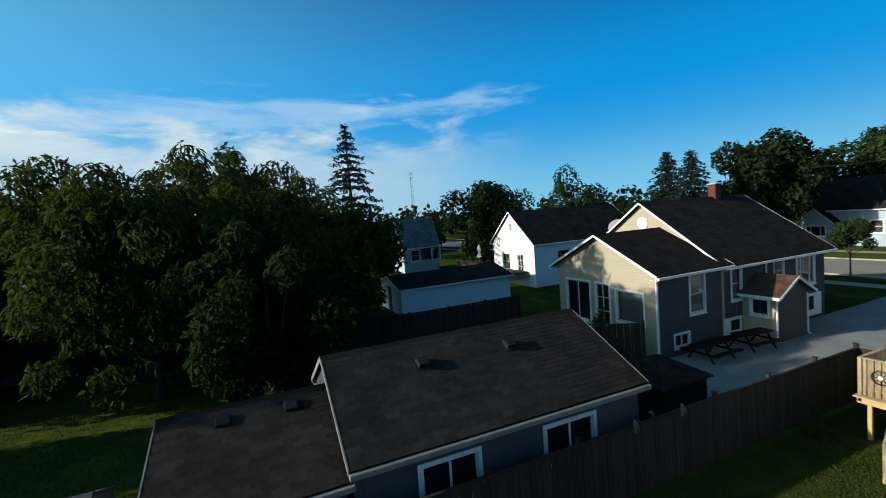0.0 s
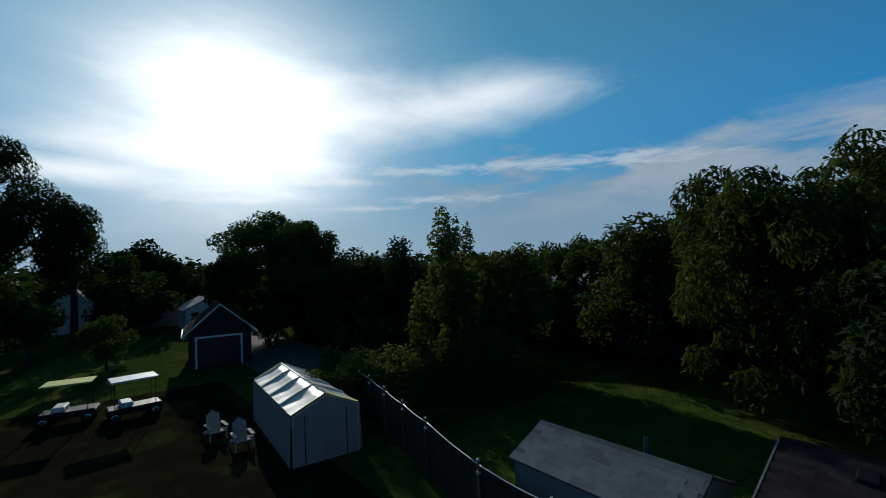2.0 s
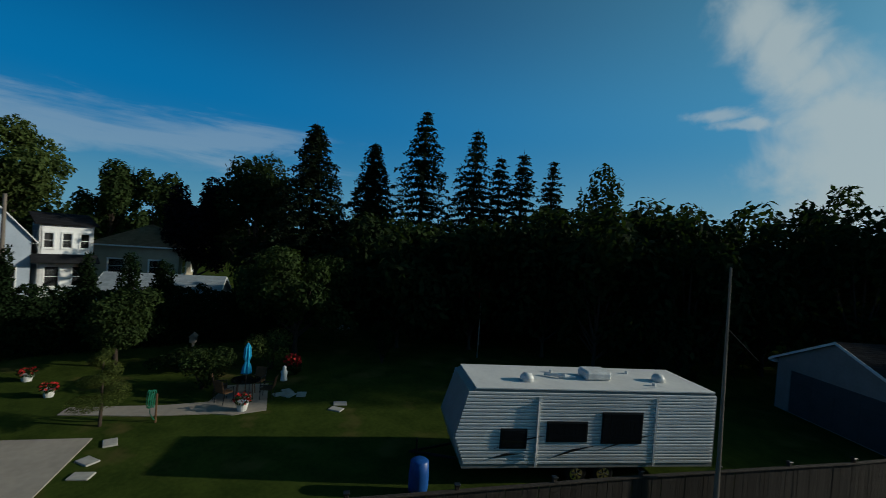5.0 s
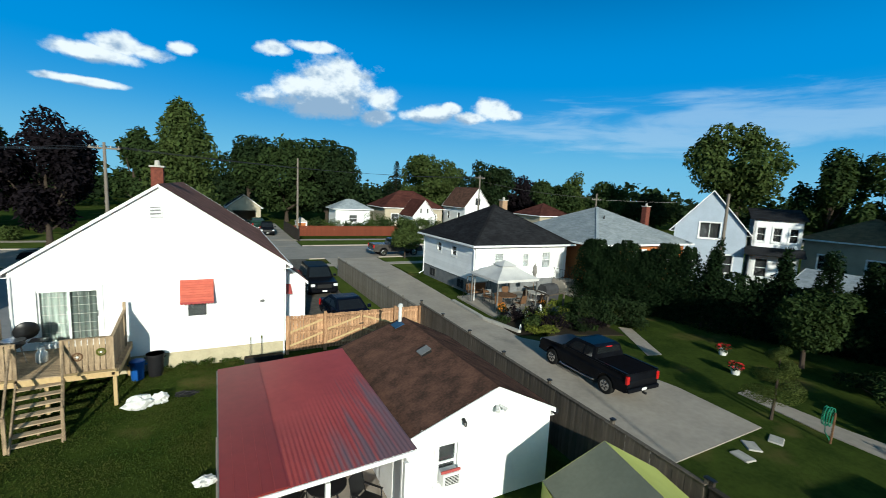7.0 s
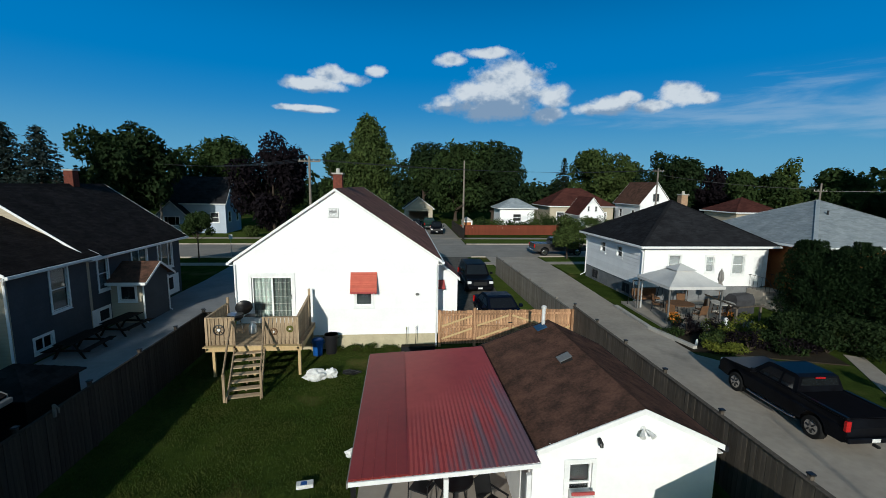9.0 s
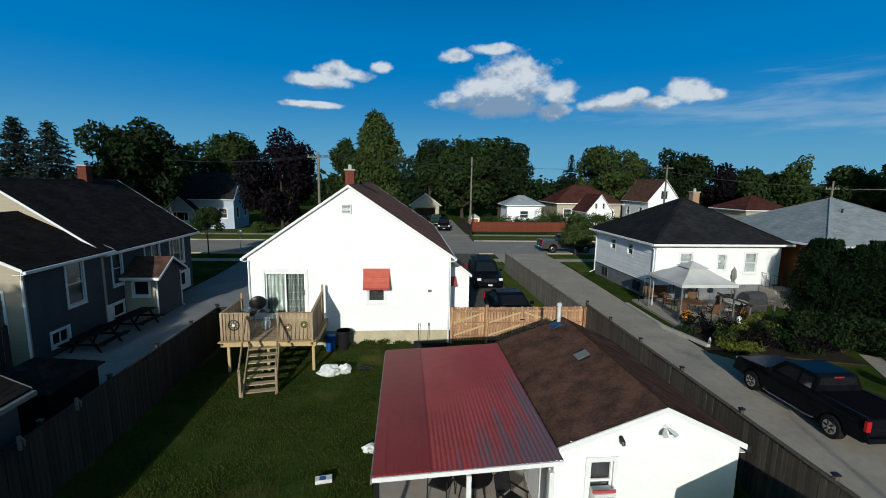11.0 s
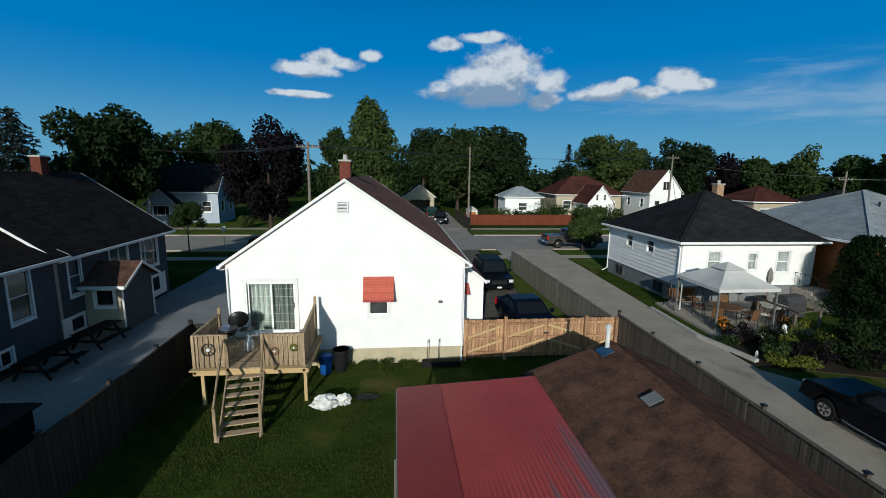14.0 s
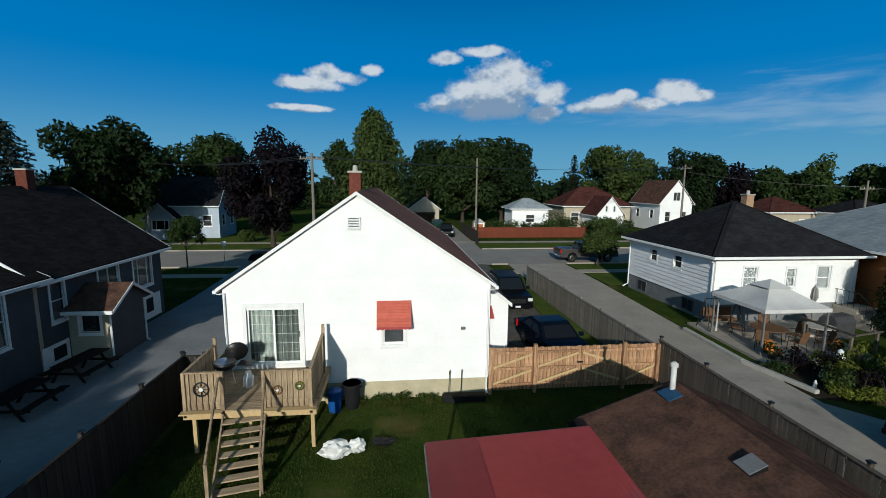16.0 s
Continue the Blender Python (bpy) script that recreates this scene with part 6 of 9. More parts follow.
for x, y, h, r, s in ((42.2, -4.2, 11.0, 4.5, 400), (34.0, -5.7, 9.7, 4.2, 401), (33.4, -8.3, 9.5, 4.2, 402), (31.6, -10.7, 10.0, 4.2, 403), (30.4, -13.7, 10.0, 4.2, 404), (31.4, -18.3, 10.9, 4.5, 405), (30.7, -22.8, 11.3, 4.5, 406), (29.7, -27.3, 11.2, 4.6, 407), (29.9, -32.8, 11.0, 4.4, 408), (28.0, -37.0, 12.8, 4.8, 409), (24.0, -37.4, 10.6, 3.6, 410), (27.8, -51.5, 10.0, 5.5, 411), (26.1, -61.3, 11.2, 5.5, 412), (24.6, -15.2, 10.6, 4.0, 413), (25.4, -24.3, 11.0, 4.0, 414), (26.6, -10.7, 9.4, 3.8, 415), (27.2, -5.8, 7.6, 3.6, 416), (-18.1, -41.8, 9.5, 4.6, 417), (-20.0, -36.6, 7.4, 4.2, 418), (-20.7, -30.6, 5.4, 4.0, 419), (-25.6, -33.3, 6.4, 4.6, 420), (-28.6, -33.6, 7.0, 4.6, 421), (-31.6, -33.7, 8.7, 4.6, 422), (-3.8, -60.8, 9.2, 5.0, 423), (10.5, -63.8, 9.9, 5.0, 424), (-15.4, -28.8, 5.4, 3.4, 425), (-16.1, -25.1, 3.6, 3.0, 426), (-18.3, -23.8, 3.3, 3.2, 427), (-20.3, -22.3, 3.2, 3.4, 428)):
    tree("dense dark green tree in the woods round the yards", x, y, h, r, 0.02, M_LEAFD if s % 3 else M_LEAF, 3000, 0.48, s, clumps=22, group="dark woods round the yards", trunk_r=0.14)
for x, y, h, r, s in ((-11.6, -47.6, 9.6, 3.4, 440), (-18.6, -46.0, 12.4, 4.6, 441), (-19.6, -52.6, 13.0, 5.0, 442)):
    tree("leafy tree over the lane behind the yard", x, y, h, r * 0.85, 0.3, M_LEAF, 5500, 0.36, s, clumps=24, group="trees over the lane")
for x, y, h, r, s in ((9.0, -43.6, 2.8, 2.4, 450), (6.5, -48.2, 3.3, 2.8, 451), (12.9, -48.8, 3.2, 3.0, 455), (15.8, -45.7, 4.6, 3.0, 456), (-13.3, -41.3, 4.5, 2.4, 457), (-16.3, -42.4, 5.0, 2.8, 458)):
    tree("low leafy dark tree before the far houses", x, y, h, r, 0.08, M_LEAF if s % 2 else M_LEAFD, 1800, 0.30, s, clumps=14, group="low trees behind the yard", trunk_r=0.08)
for x, y, h, r, s in ((16.4, -32.0, 11.4, 3.8, 470), (19.6, -28.5, 11.4, 3.8, 471), (22.2, -23.5, 11.6, 3.8, 472), (21.5, -17.0, 10.4, 3.4, 473), (18.6, -21.0, 9.6, 3.0, 474)):
    tree("dense dark green tree in the woods round the yards", x, y, h, r, 0.02, M_LEAFD, 1500, 0.50, s, clumps=20, group="dark woods round the yards", trunk_r=0.14)
# left neighbour's lawn
tree("round green tree behind the white house", -47.8, 41.1, 12.3, 4.2, 0.12, M_LEAF, 3000, 0.4, 460)
tree("green tree far behind the raised deck", -60.5, 37.1, 11.8, 5.0, 0.1, M_LEAF, 3000, 0.45, 461)
tree("leafy tree half hiding a far house", -51.5, 14.8, 6.8, 3.0, 0.08, M_LEAFD, 2400, 0.34, 462)
tree("large walnut tree with drooping compound leaves over the lawn", -23.2, -3.8, 11.2, 5.2, 0.07, M_LEAFW, 19000, 0.36, 80, clumps=96, reach=1.06, slim=0.26, droop=1.2, trunk_r=0.22)
tree("large leafy tree crowding a walnut", -25.8, 0.5, 10.9, 5.0, 0.07, M_LEAFW, 14000, 0.36, 81, clumps=84, reach=1.06, slim=0.26, droop=1.0)
tree("low dark leafy tree between walnut and garage", -18.6, 0.9, 7.6, 3.5, 0.07, M_LEAFD, 9000, 0.32, 811, clumps=44, reach=1.06, slim=0.35)
tree("tall leafy tree behind the walnut", -33.6, -0.2, 12.6, 5.2, 0.07, M_LEAFW, 9000, 0.36, 82, clumps=40, reach=1.06)
for x, y, h, r, s in ((-33.5, -20.0, 9.6, 4.6, 83), (-30.0, -18.5, 8.0, 4.0, 84), (-28.2, -11.6, 9.8, 4.6, 85), (-36.0, -11.0, 10.8, 5.4, 86), (-34.5, 3.0, 10.2, 5.0, 87), (-31.0, 5.9, 9.4, 4.4, 88), (-27.5, -25.5, 4.5, 3.6, 89)):
    tree("dense green tree round the neighbour's lawn", x, y, h, r, 0.03, M_LEAFW if s % 3 else M_LEAFL, 8500, 0.36, s, clumps=52, reach=1.06, group="trees round the lawn", slim=0.4)
spruce("tall ragged spruce against the clouds", -46.0, 10.2, 17.4, 4.8, M_NEEDLE, 90, thin=0.8, gap=1.75)
tree("green tree behind the white house", -44.0, 24.0, 11.0, 4.6, 0.1, M_LEAF, 4500, 0.45, 91)


def far_woods():
    """The wooded skyline all round, one uncountable mass."""
    rng = np.random.default_rng(99)
    P, N = [], []
    for a in np.arange(0, 6.283, 0.030):
        for _ in range(2):
            d = rng.uniform(118, 200)
            h, r = rng.uniform(7.0, 12.5), rng.uniform(4.0, 7.0)
            p, q, _c = crown_points(170, 0.5, h, r, rng, 8)
            P.append(p + np.array([math.sin(a) * d, math.cos(a) * d, 0]))
            N.append(q)
    for a in np.arange(1.9, 5.1, 0.035):
        for d0, d1 in ((78, 95), (95, 116)):
            d, h, r = rng.uniform(d0, d1), rng.uniform(5.0, 8.5), rng.uniform(3.0, 5.0)
            p, q, _c = crown_points(150, 0.2, h, r, rng, 8)
            P.append(p + np.array([math.sin(a) * d, math.cos(a) * d, 0]))
            N.append(q)
    ob = new("far_woods", leaves_mesh("far_woods", np.concatenate(P), np.concatenate(N), 1.5, M_LEAFD, rng, 0.3, 0.8))
    tagged(ob, "dark green wooded skyline far off all round", "far trees", kind="stuff")


far_woods()

# ---- deck behind the white house ----
def deck():
    d = thing("deck", "raised weathered timber deck with stairs and plank railing", "deck", at(-7.12, 15.8))
    w, dp, z = 3.5, 2.68, 1.22
    me = mesh_of(box(bmesh.new(), 0, 0, 0, 1, 0.135, 0.035), M_DECK, "deck_board")
    for i in range(int(dp / 0.14)):
        piece("deck_board", me, d, Matrix.Translation((0, i * 0.142, z)) @ Matrix.Diagonal((w, 1, 1, 1)))
    for x0, y0, x1, y1 in ((0, 0, w, 0.04), (0, 0.04, 0.04, dp), (w - 0.04, 0.04, w, dp)):
        part("fascia", new_box(x0, y0, z - 0.2, x1, y1, z, 0.005), M_PINE, d)
    for x in (0.85, 1.7, 2.55):
        part("joist", new_box(x - 0.02, 0.05, z - 0.18, x + 0.02, dp, z - 0.002), M_DECK, d)
    for x, y in ((0.25, 0.06), (w - 0.12, 0.06), (0.25, dp - 0.2), (w - 0.12, dp - 0.2), (1.7, 0.06)):
        part("leg", new_box(x - 0.05, y, 0, x + 0.05, y + 0.1, z - 0.2, 0.006), M_PINE, d)
    slat = mesh_of(box(bmesh.new(), 0, -0.012, 0, 0.128, 0.012, 1), M_DECK, "rail_plank")
    rng = random.Random(4)

    def panel(xa, ya, xb, yb, h0, h1=None):
        h1 = h1 or h0
        p = tagged(new("railing_panel"), "")
        p.parent = d
        v = Vector((xb - xa, yb - ya, 0))
        m = Matrix.Translation((xa, ya, z + 0.05)) @ Matrix.Rotation(math.atan2(v.y, v.x), 4, "Z")
        n = int(v.length / 0.135)
        for i in range(n):
            hh = h0 + (h1 - h0) * i / n
            piece("rail_plank", slat, p, m @ Matrix.Translation((i * v.length / n, 0, 0)) @ Matrix.Diagonal((1, 1, hh + rng.uniform(-0.01, 0.01), 1)))
        bar(p, "rail", m @ Vector((0, 0.035, 0.2)), m @ Vector((v.length, 0.035, 0.2)), 0.04, 0.09, M_DECK)
        return p
    panel(0.06, 0.06, 1.0, 0.06, 1.05)
    panel(2.16, 0.06, 3.34, 0.06, 1.05)
    panel(3.34, 0.08, 3.34, 2.1, 1.05, 1.30)
    panel(0.06, 2.0, 0.06, 0.1, 1.1, 1.05)
    for x, y, h in ((0.06, 0.0, 1.12), (1.04, 0.0, 1.12), (2.12, 0.0, 1.12), (3.36, 0.0, 1.12), (3.36, 2.2, 1.66), (0.06, 2.1, 1.35)):
        part("post", new_box(x - 0.045, y + 0.0, z - 0.15, x + 0.045, y + 0.09, z + h, 0.006), M_DECK, d)
    for xa, ya, xb, yb in ((0.02, 0.05, 1.03, 0.05), (2.14, 0.05, 3.36, 0.05), (3.36, 0.1, 3.36, 2.2), (0.06, 0.1, 0.06, 2.1)):
        h1 = 0.26 if xa > 3.3 else 0.0
        h0 = 1.11
        bar(d, "hand_rail", (xa, ya, z + h0), (xb, yb, z + h0 + (h1 if yb > 1 else 0)), 0.09, 0.035, M_DECK)
    for xa, xb in ((-0.04, 1.05), (2.1, 3.46)):
        part("ledge_board", new_box(xa, -0.16, z + 0.002, xb, 0.045, z + 0.04, 0.006), M_PINE, d)
    # stairs: treads, stringers, hand rails
    st = tagged(new("stairs"), "seven step timber stairs")
    st.parent = d
    st.matrix_basis = Matrix.Translation((1.58, 0, 0)) @ Matrix.Rotation(radians(11), 4, "Z") @ Matrix.Translation((-1.58, 0, 0))
    n, run, rise = 7, 0.245, 0.165
    for i in range(n):
        y, zz = -0.28 - i * run, z - rise * (i + 1)
        part("tread", new_box(1.06, y, zz - 0.038, 2.12, y + 0.25, zz, 0.008), M_TREAD, st)
        part("riser_brace", new_box(1.56, y + 0.2, zz - 0.17, 1.61, y + 0.24, zz - 0.038), M_DECK, st)
    for x in (1.04, 2.1):
        bm = prism(bmesh.new(), [(x, 0.0, z - 0.02), (x, 0.0, z - 0.3), (x, -0.05 - n * run, 0.0), (x, -0.25 - n * run, 0.0), (x, -0.22 - n * run, 0.12)], (0.04, 0, 0))
        part("stringer", bm, M_DECK, st)
        xr = x - 0.05 if x < 2 else x + 0.05
        part("newel", new_box(xr - 0.04, -0.2 - n * run, 0, xr + 0.04, -0.11 - n * run, 1.0, 0.006), M_DECK, st)
        bar(st, "hand_rail", (xr, 0.02, z + 1.0), (xr, -0.2 - n * run, 0.98), 0.05, 0.11, M_DECK)
    return d


deck()


def wheel_ornament(x, y, z, r, material, label, spokes=8):
    o = thing("wall_ornament", label, "ornament", pose(x, y, z, 90, 0, 0))
    bm = bmesh.new()
    ring = [(r * math.cos(a), r * math.sin(a), 0) for a in (2 * math.pi * k / 24 for k in range(25))]
    tube(bm, ring, [0.022] * 25, 6, cap=False)
    part("rim", bm, material, o)
    bm = bmesh.new()
    for k in range(spokes):
        a = 2 * math.pi * k / spokes
        tube(bm, [(0, 0, 0), (r * math.cos(a), r * math.sin(a), 0)], [0.012, 0.012], 5)
    part("spokes", bm, material, o)
    part("hub", new_tube([(0, 0, -0.015), (0, 0, 0.02)], [r * 0.3, r * 0.3], 14), M_PLASW, o)


wheel_ornament(-6.62, 15.835, 1.86, 0.19, M_BLACK, "black spoked wheel ornament hung on deck planks")
wheel_ornament(-4.05, 15.835, 1.86, 0.11, M_YELLOW, "small yellow sun ornament hung on deck planks", 10)
wheel_ornament(-4.64, 15.835, 1.76, 0.12, M_RUST, "brown metal butterfly ornament hung on deck planks", 5)


def kettle_grill():
    g = thing("barbecue", "black kettle barbecue with open lid on the deck", "barbecue", at(-6.55, 17.3, 1.257))
    for a in (0, 2.09, 4.19):
        part("leg", new_tube([(0.3 * math.cos(a), 0.3 * math.sin(a), 0), (0.18 * math.cos(a), 0.18 * math.sin(a), 0.55)], [0.018, 0.018], 6), M_CHROME, g)
    part("bowl", new_tube([(0, 0, 0.5), (0, 0, 0.53), (0, 0, 0.62), (0, 0, 0.78)], [0.05, 0.2, 0.3, 0.33], 18), M_BLACK, g, smooth=True)
    part("cooking_grate", new_tube([(0, 0, 0.785), (0, 0, 0.79)], [0.31, 0.31], 18), M_GALV, g)
    lid = new_tube([(0, 0, 0), (0, 0, 0.03), (0, 0, 0.16), (0, 0, 0.24), (0, 0, 0.25)], [0.33, 0.335, 0.26, 0.12, 0.02], 18)
    l = part("lid", lid, M_BLACK, g, smooth=True)
    l.matrix_basis = pose(0.28, 0.22, 0.98, -70, 20, 30)
    part("side_shelf", new_box(0.4, -0.2, 0.7, 0.85, 0.2, 0.73, 0.01), M_BLACK, g)


kettle_grill()


def gas_bottle(x, y, z):
    b = thing("gas_bottle", "white steel propane bottle on the deck", "gas bottle", at(x, y, z))
    part("body", new_tube([(0, 0, 0), (0, 0, 0.04), (0, 0, 0.30), (0, 0, 0.38), (0, 0, 0.40)], [0.13, 0.155, 0.155, 0.10, 0.03], 16), M_PLASW, b, smooth=True)
    part("collar", new_tube([(0, 0, 0.38), (0, 0, 0.48)], [0.09, 0.09], 12), M_PLASW, b)
    part("valve", new_tube([(0, 0, 0.40), (0, 0, 0.46)], [0.03, 0.025], 8), M_CHROME, b)


gas_bottle(-5.85, 17.2, 1.257)


def bin_thing(label, x, y, r, h, material, lid, name="rubbish_bin"):
    b = thing(name, label, "bin", at(x, y))
    part("body", new_tube([(0, 0, 0.0), (0, 0, 0.02), (0, 0, h * 0.9), (0, 0, h)], [r * 0.8, r * 0.83, r, r * 1.05], 16), material, b, smooth=True)
    part("rim", new_tube([(0, 0, h * 0.95), (0, 0, h * 1.0)], [r * 1.1, r * 1.1], 16), material, b)
    if lid:
        part("lid", new_tube([(0, 0, h), (0, 0, h + 0.05), (0, 0, h + 0.1)], [r * 1.1, r * 0.9, r * 0.25], 16), material, b, smooth=True)
    for s in (-1, 1):
        part("handle", new_tube([(s * r, -0.06, h * 0.8), (s * (r + 0.06), 0, h * 0.85), (s * r, 0.06, h * 0.8)], [0.015] * 3, 6), material, b)


bin_thing("black plastic rubbish bin without lid beside the house", -2.88, 18.05, 0.28, 0.85, M_PLASK, False)
bin_thing("blue plastic bin beside the house wall", -3.42, 17.85, 0.24, 0.68, M_PLASB, True)


def crumpled(label, name, cat, x, y, r, h, material, seed, group=""):
    rng = np.random.default_rng(seed)
    bm = bmesh.new()
    bmesh.ops.create_icosphere(bm, subdivisions=3, radius=1)
    for v in bm.verts:
        n = noise.noise(v.co * 2.1 + Vector((seed, 0, 0))) * 0.5 + noise.noise(v.co * 5 + Vector((0, seed, 0))) * 0.22
        v.co = Vector((v.co.x * r * (1 + n), v.co.y * r * 0.6 * (1 + n), max(0, (v.co.z * 0.8 + 0.35 + n * 0.6)) * h))
    t = part(name, bm, material)
    t.matrix_basis = at(x, y, 0.0)
    return tagged(t, label, cat, group)


crumpled("crumpled white plastic sheet lying on the grass", "plastic_sheet", "sheet", -3.1, 15.45, 0.40, 0.34, M_PLASW, 3)
crumpled("crumpled end of a white plastic sheet on the grass", "plastic_sheet", "sheet", -2.55, 15.6, 0.26, 0.30, M_PLASW, 11)
crumpled("black crumpled plastic bag on the grass", "plastic_bag", "bag", -1.8, 15.9, 0.34, 0.10, M_PLASK, 5)
crumpled("white plastic bag on the grass beside the patio", "plastic_bag", "bag", -1.14, 10.6, 0.24, 0.16, M_PLASW, 7)
for x, y in ((0.35, 18.15), (0.78, 18.2)):
    s = thing("garden_stake", "slim dark garden stake with yellow tip by the wall", "stake", at(x, y), "garden stakes")
    part("rod", new_tube([(0, 0, 0), (0.03, 0, 0.95)], [0.014, 0.012], 6), M_BLACK, s)
    part("tip", new_tube([(0.03, 0, 0.95), (0.032, 0, 1.08)], [0.02, 0.016], 6), M_YELLOW, s)
pr = thing("paper_box", "white printed box lying on the grass", "box", at(-2.2, 9.4, 0, 8))
part("carton", new_box(-0.2, -0.1, 0.03, 0.2, 0.1, 0.13, 0.01), M_PLASW, pr)
part("print_bar", new_box(-0.1, -0.08, 0.131, 0.05, 0.06, 0.134), M_PLASB, pr)


# furniture under the red roof
def patio_chair(x, y, rz, material, label, z=0.0, group="patio chairs"):
    c = thing("patio_chair", label, "chair", at(x, y, z, rz), group)
    for sx in (-0.24, 0.24):
        part("front_leg", new_tube([(sx, -0.24, 0), (sx, -0.22, 0.42), (sx, -0.2, 0.62)], [0.015] * 3, 6), M_BLACK, c)
        part("back_leg", new_tube([(sx, 0.28, 0), (sx, 0.22, 0.42), (sx, 0.34, 0.95)], [0.015] * 3, 6), M_BLACK, c)
        part("armrest", new_box(sx - 0.025, -0.24, 0.61, sx + 0.025, 0.27, 0.64, 0.008), M_BLACK, c)
    part("seat", new_box(-0.24, -0.24, 0.40, 0.24, 0.22, 0.44, 0.015), material, c)
    part("backrest", new_box(-0.24, 0, 0, 0.24, 0.03, 0.52, 0.012, pose(0, 0.23, 0.46, -13, 0, 0)), material, c)
    return c


patio_chair(2.1, 7.9, 40, M_BLACK, "black metal patio chair under the red roof", 0.06)
patio_chair(0.6, 8.6, -30, M_BLACK, "black metal patio chair under the red roof", 0.06)
pt = thing("patio_table", "small black round patio table under the red roof", "table", at(1.3, 8.4, 0.06))
part("tabletop", new_tube([(0, 0, 0.7), (0, 0, 0.73)], [0.45, 0.45], 20), M_BLACK, pt)
for a in (0.4, 2.5, 4.6):
    part("leg", new_tube([(0.35 * math.cos(a), 0.35 * math.sin(a), 0), (0.2 * math.cos(a), 0.2 * math.sin(a), 0.7)], [0.02, 0.02], 6), M_BLACK, pt)
dr = thing("shed_door", "white panelled shed door under the red roof", "door", at(2.71, 8.0))
part("leaf", new_box(0, 0, 0.08, 0.04, 0.85, 1.95, 0.008), M_TRIM, dr)
part("glass", new_box(-0.006, 0.2, 1.1, 0.0, 0.65, 1.75), M_GLASS, dr)
part("handle", new_tube([(-0.05, 0.75, 1.0), (-0.05, 0.66, 1.0)], [0.015, 0.015], 6), M_CHROME, dr)


# weeds and a dark planting trough along the foundation
for k, (x, y, h, r) in enumerate(((-1.9, 18.25, 0.42, 0.3), (-1.2, 18.2, 0.5, 0.3), (-2.7, 18.3, 0.3, 0.25), (-0.4, 18.25, 0.34, 0.3), (-8.0, 15.4, 0.4, 0.35), (-7.6, 14.9, 0.35, 0.3))):
    bush("tuft of weeds along the foundation", x, y, h * 0.65, r * 1.25, M_BLADE, 420, 0.13, 520 + k, 0.22)
tr = thing("planting_trough", "black plastic planting trough against the foundation", "planter", at(0.9, 18.15))
part("trough", new_box(-0.75, -0.16, 0, 0.75, 0.16, 0.22, 0.02), M_PLASK, tr)
part("soil", new_box(-0.70, -0.12, 0.221, 0.70, 0.12, 0.235), M_SOIL, tr)

# ---- vehicles ----
def wheel(parent, x, y, r, w, side):
    t = part("wheel", new_tube([(x - w / 2, y, r), (x - w * 0.42, y, r), (x + w * 0.42, y, r), (x + w / 2, y, r)], [r * 0.9, r, r, r * 0.9], 22), M_RUBBER, parent, "black tyre")
    xo = x + side * (w / 2 + 0.004)
    part("rim", new_tube([(xo - side * 0.03, y, r), (xo, y, r), (xo + side * 0.012, y, r)], [r * 0.64, r * 0.62, r * 0.50], 18), M_CHROME, t)
    bm = bmesh.new()
    for k in range(6):
        a = 2 * math.pi * k / 6 + 0.26
        tube(bm, [(xo + side * 0.014, y + r * 0.2 * math.cos(a), r + r * 0.2 * math.sin(a)), (xo + side * 0.014, y + r * 0.5 * math.cos(a), r + r * 0.5 * math.sin(a))], [r * 0.09, r * 0.07], 5)
    part("spoke_gap", bm, M_BLACK, t)
    part("hub_cap", new_tube([(xo, y, r), (xo + side * 0.03, y, r)], [r * 0.16, r * 0.12], 10), M_CHROME, t)


def arc(cy, cz, r, a0, a1, n=9):
    return [(cy + r * math.cos(a0 + (a1 - a0) * i / n), cz + r * math.sin(a0 + (a1 - a0) * i / n)) for i in range(n + 1)]


def loft(bm, profile, half):
    """A side profile of (y, z) points closed over the width; half(z, y) is half the width there."""
    a = [bm.verts.new((-half(z, y), y, z)) for y, z in profile]
    b = [bm.verts.new((half(z, y), y, z)) for y, z in profile]
    bm.faces.new(a)
    bm.faces.new(b[::-1])
    for i in range(len(a)):
        j = (i + 1) % len(a)
        bm.faces.new((a[i], b[i], b[j], a[j]))
    return bm


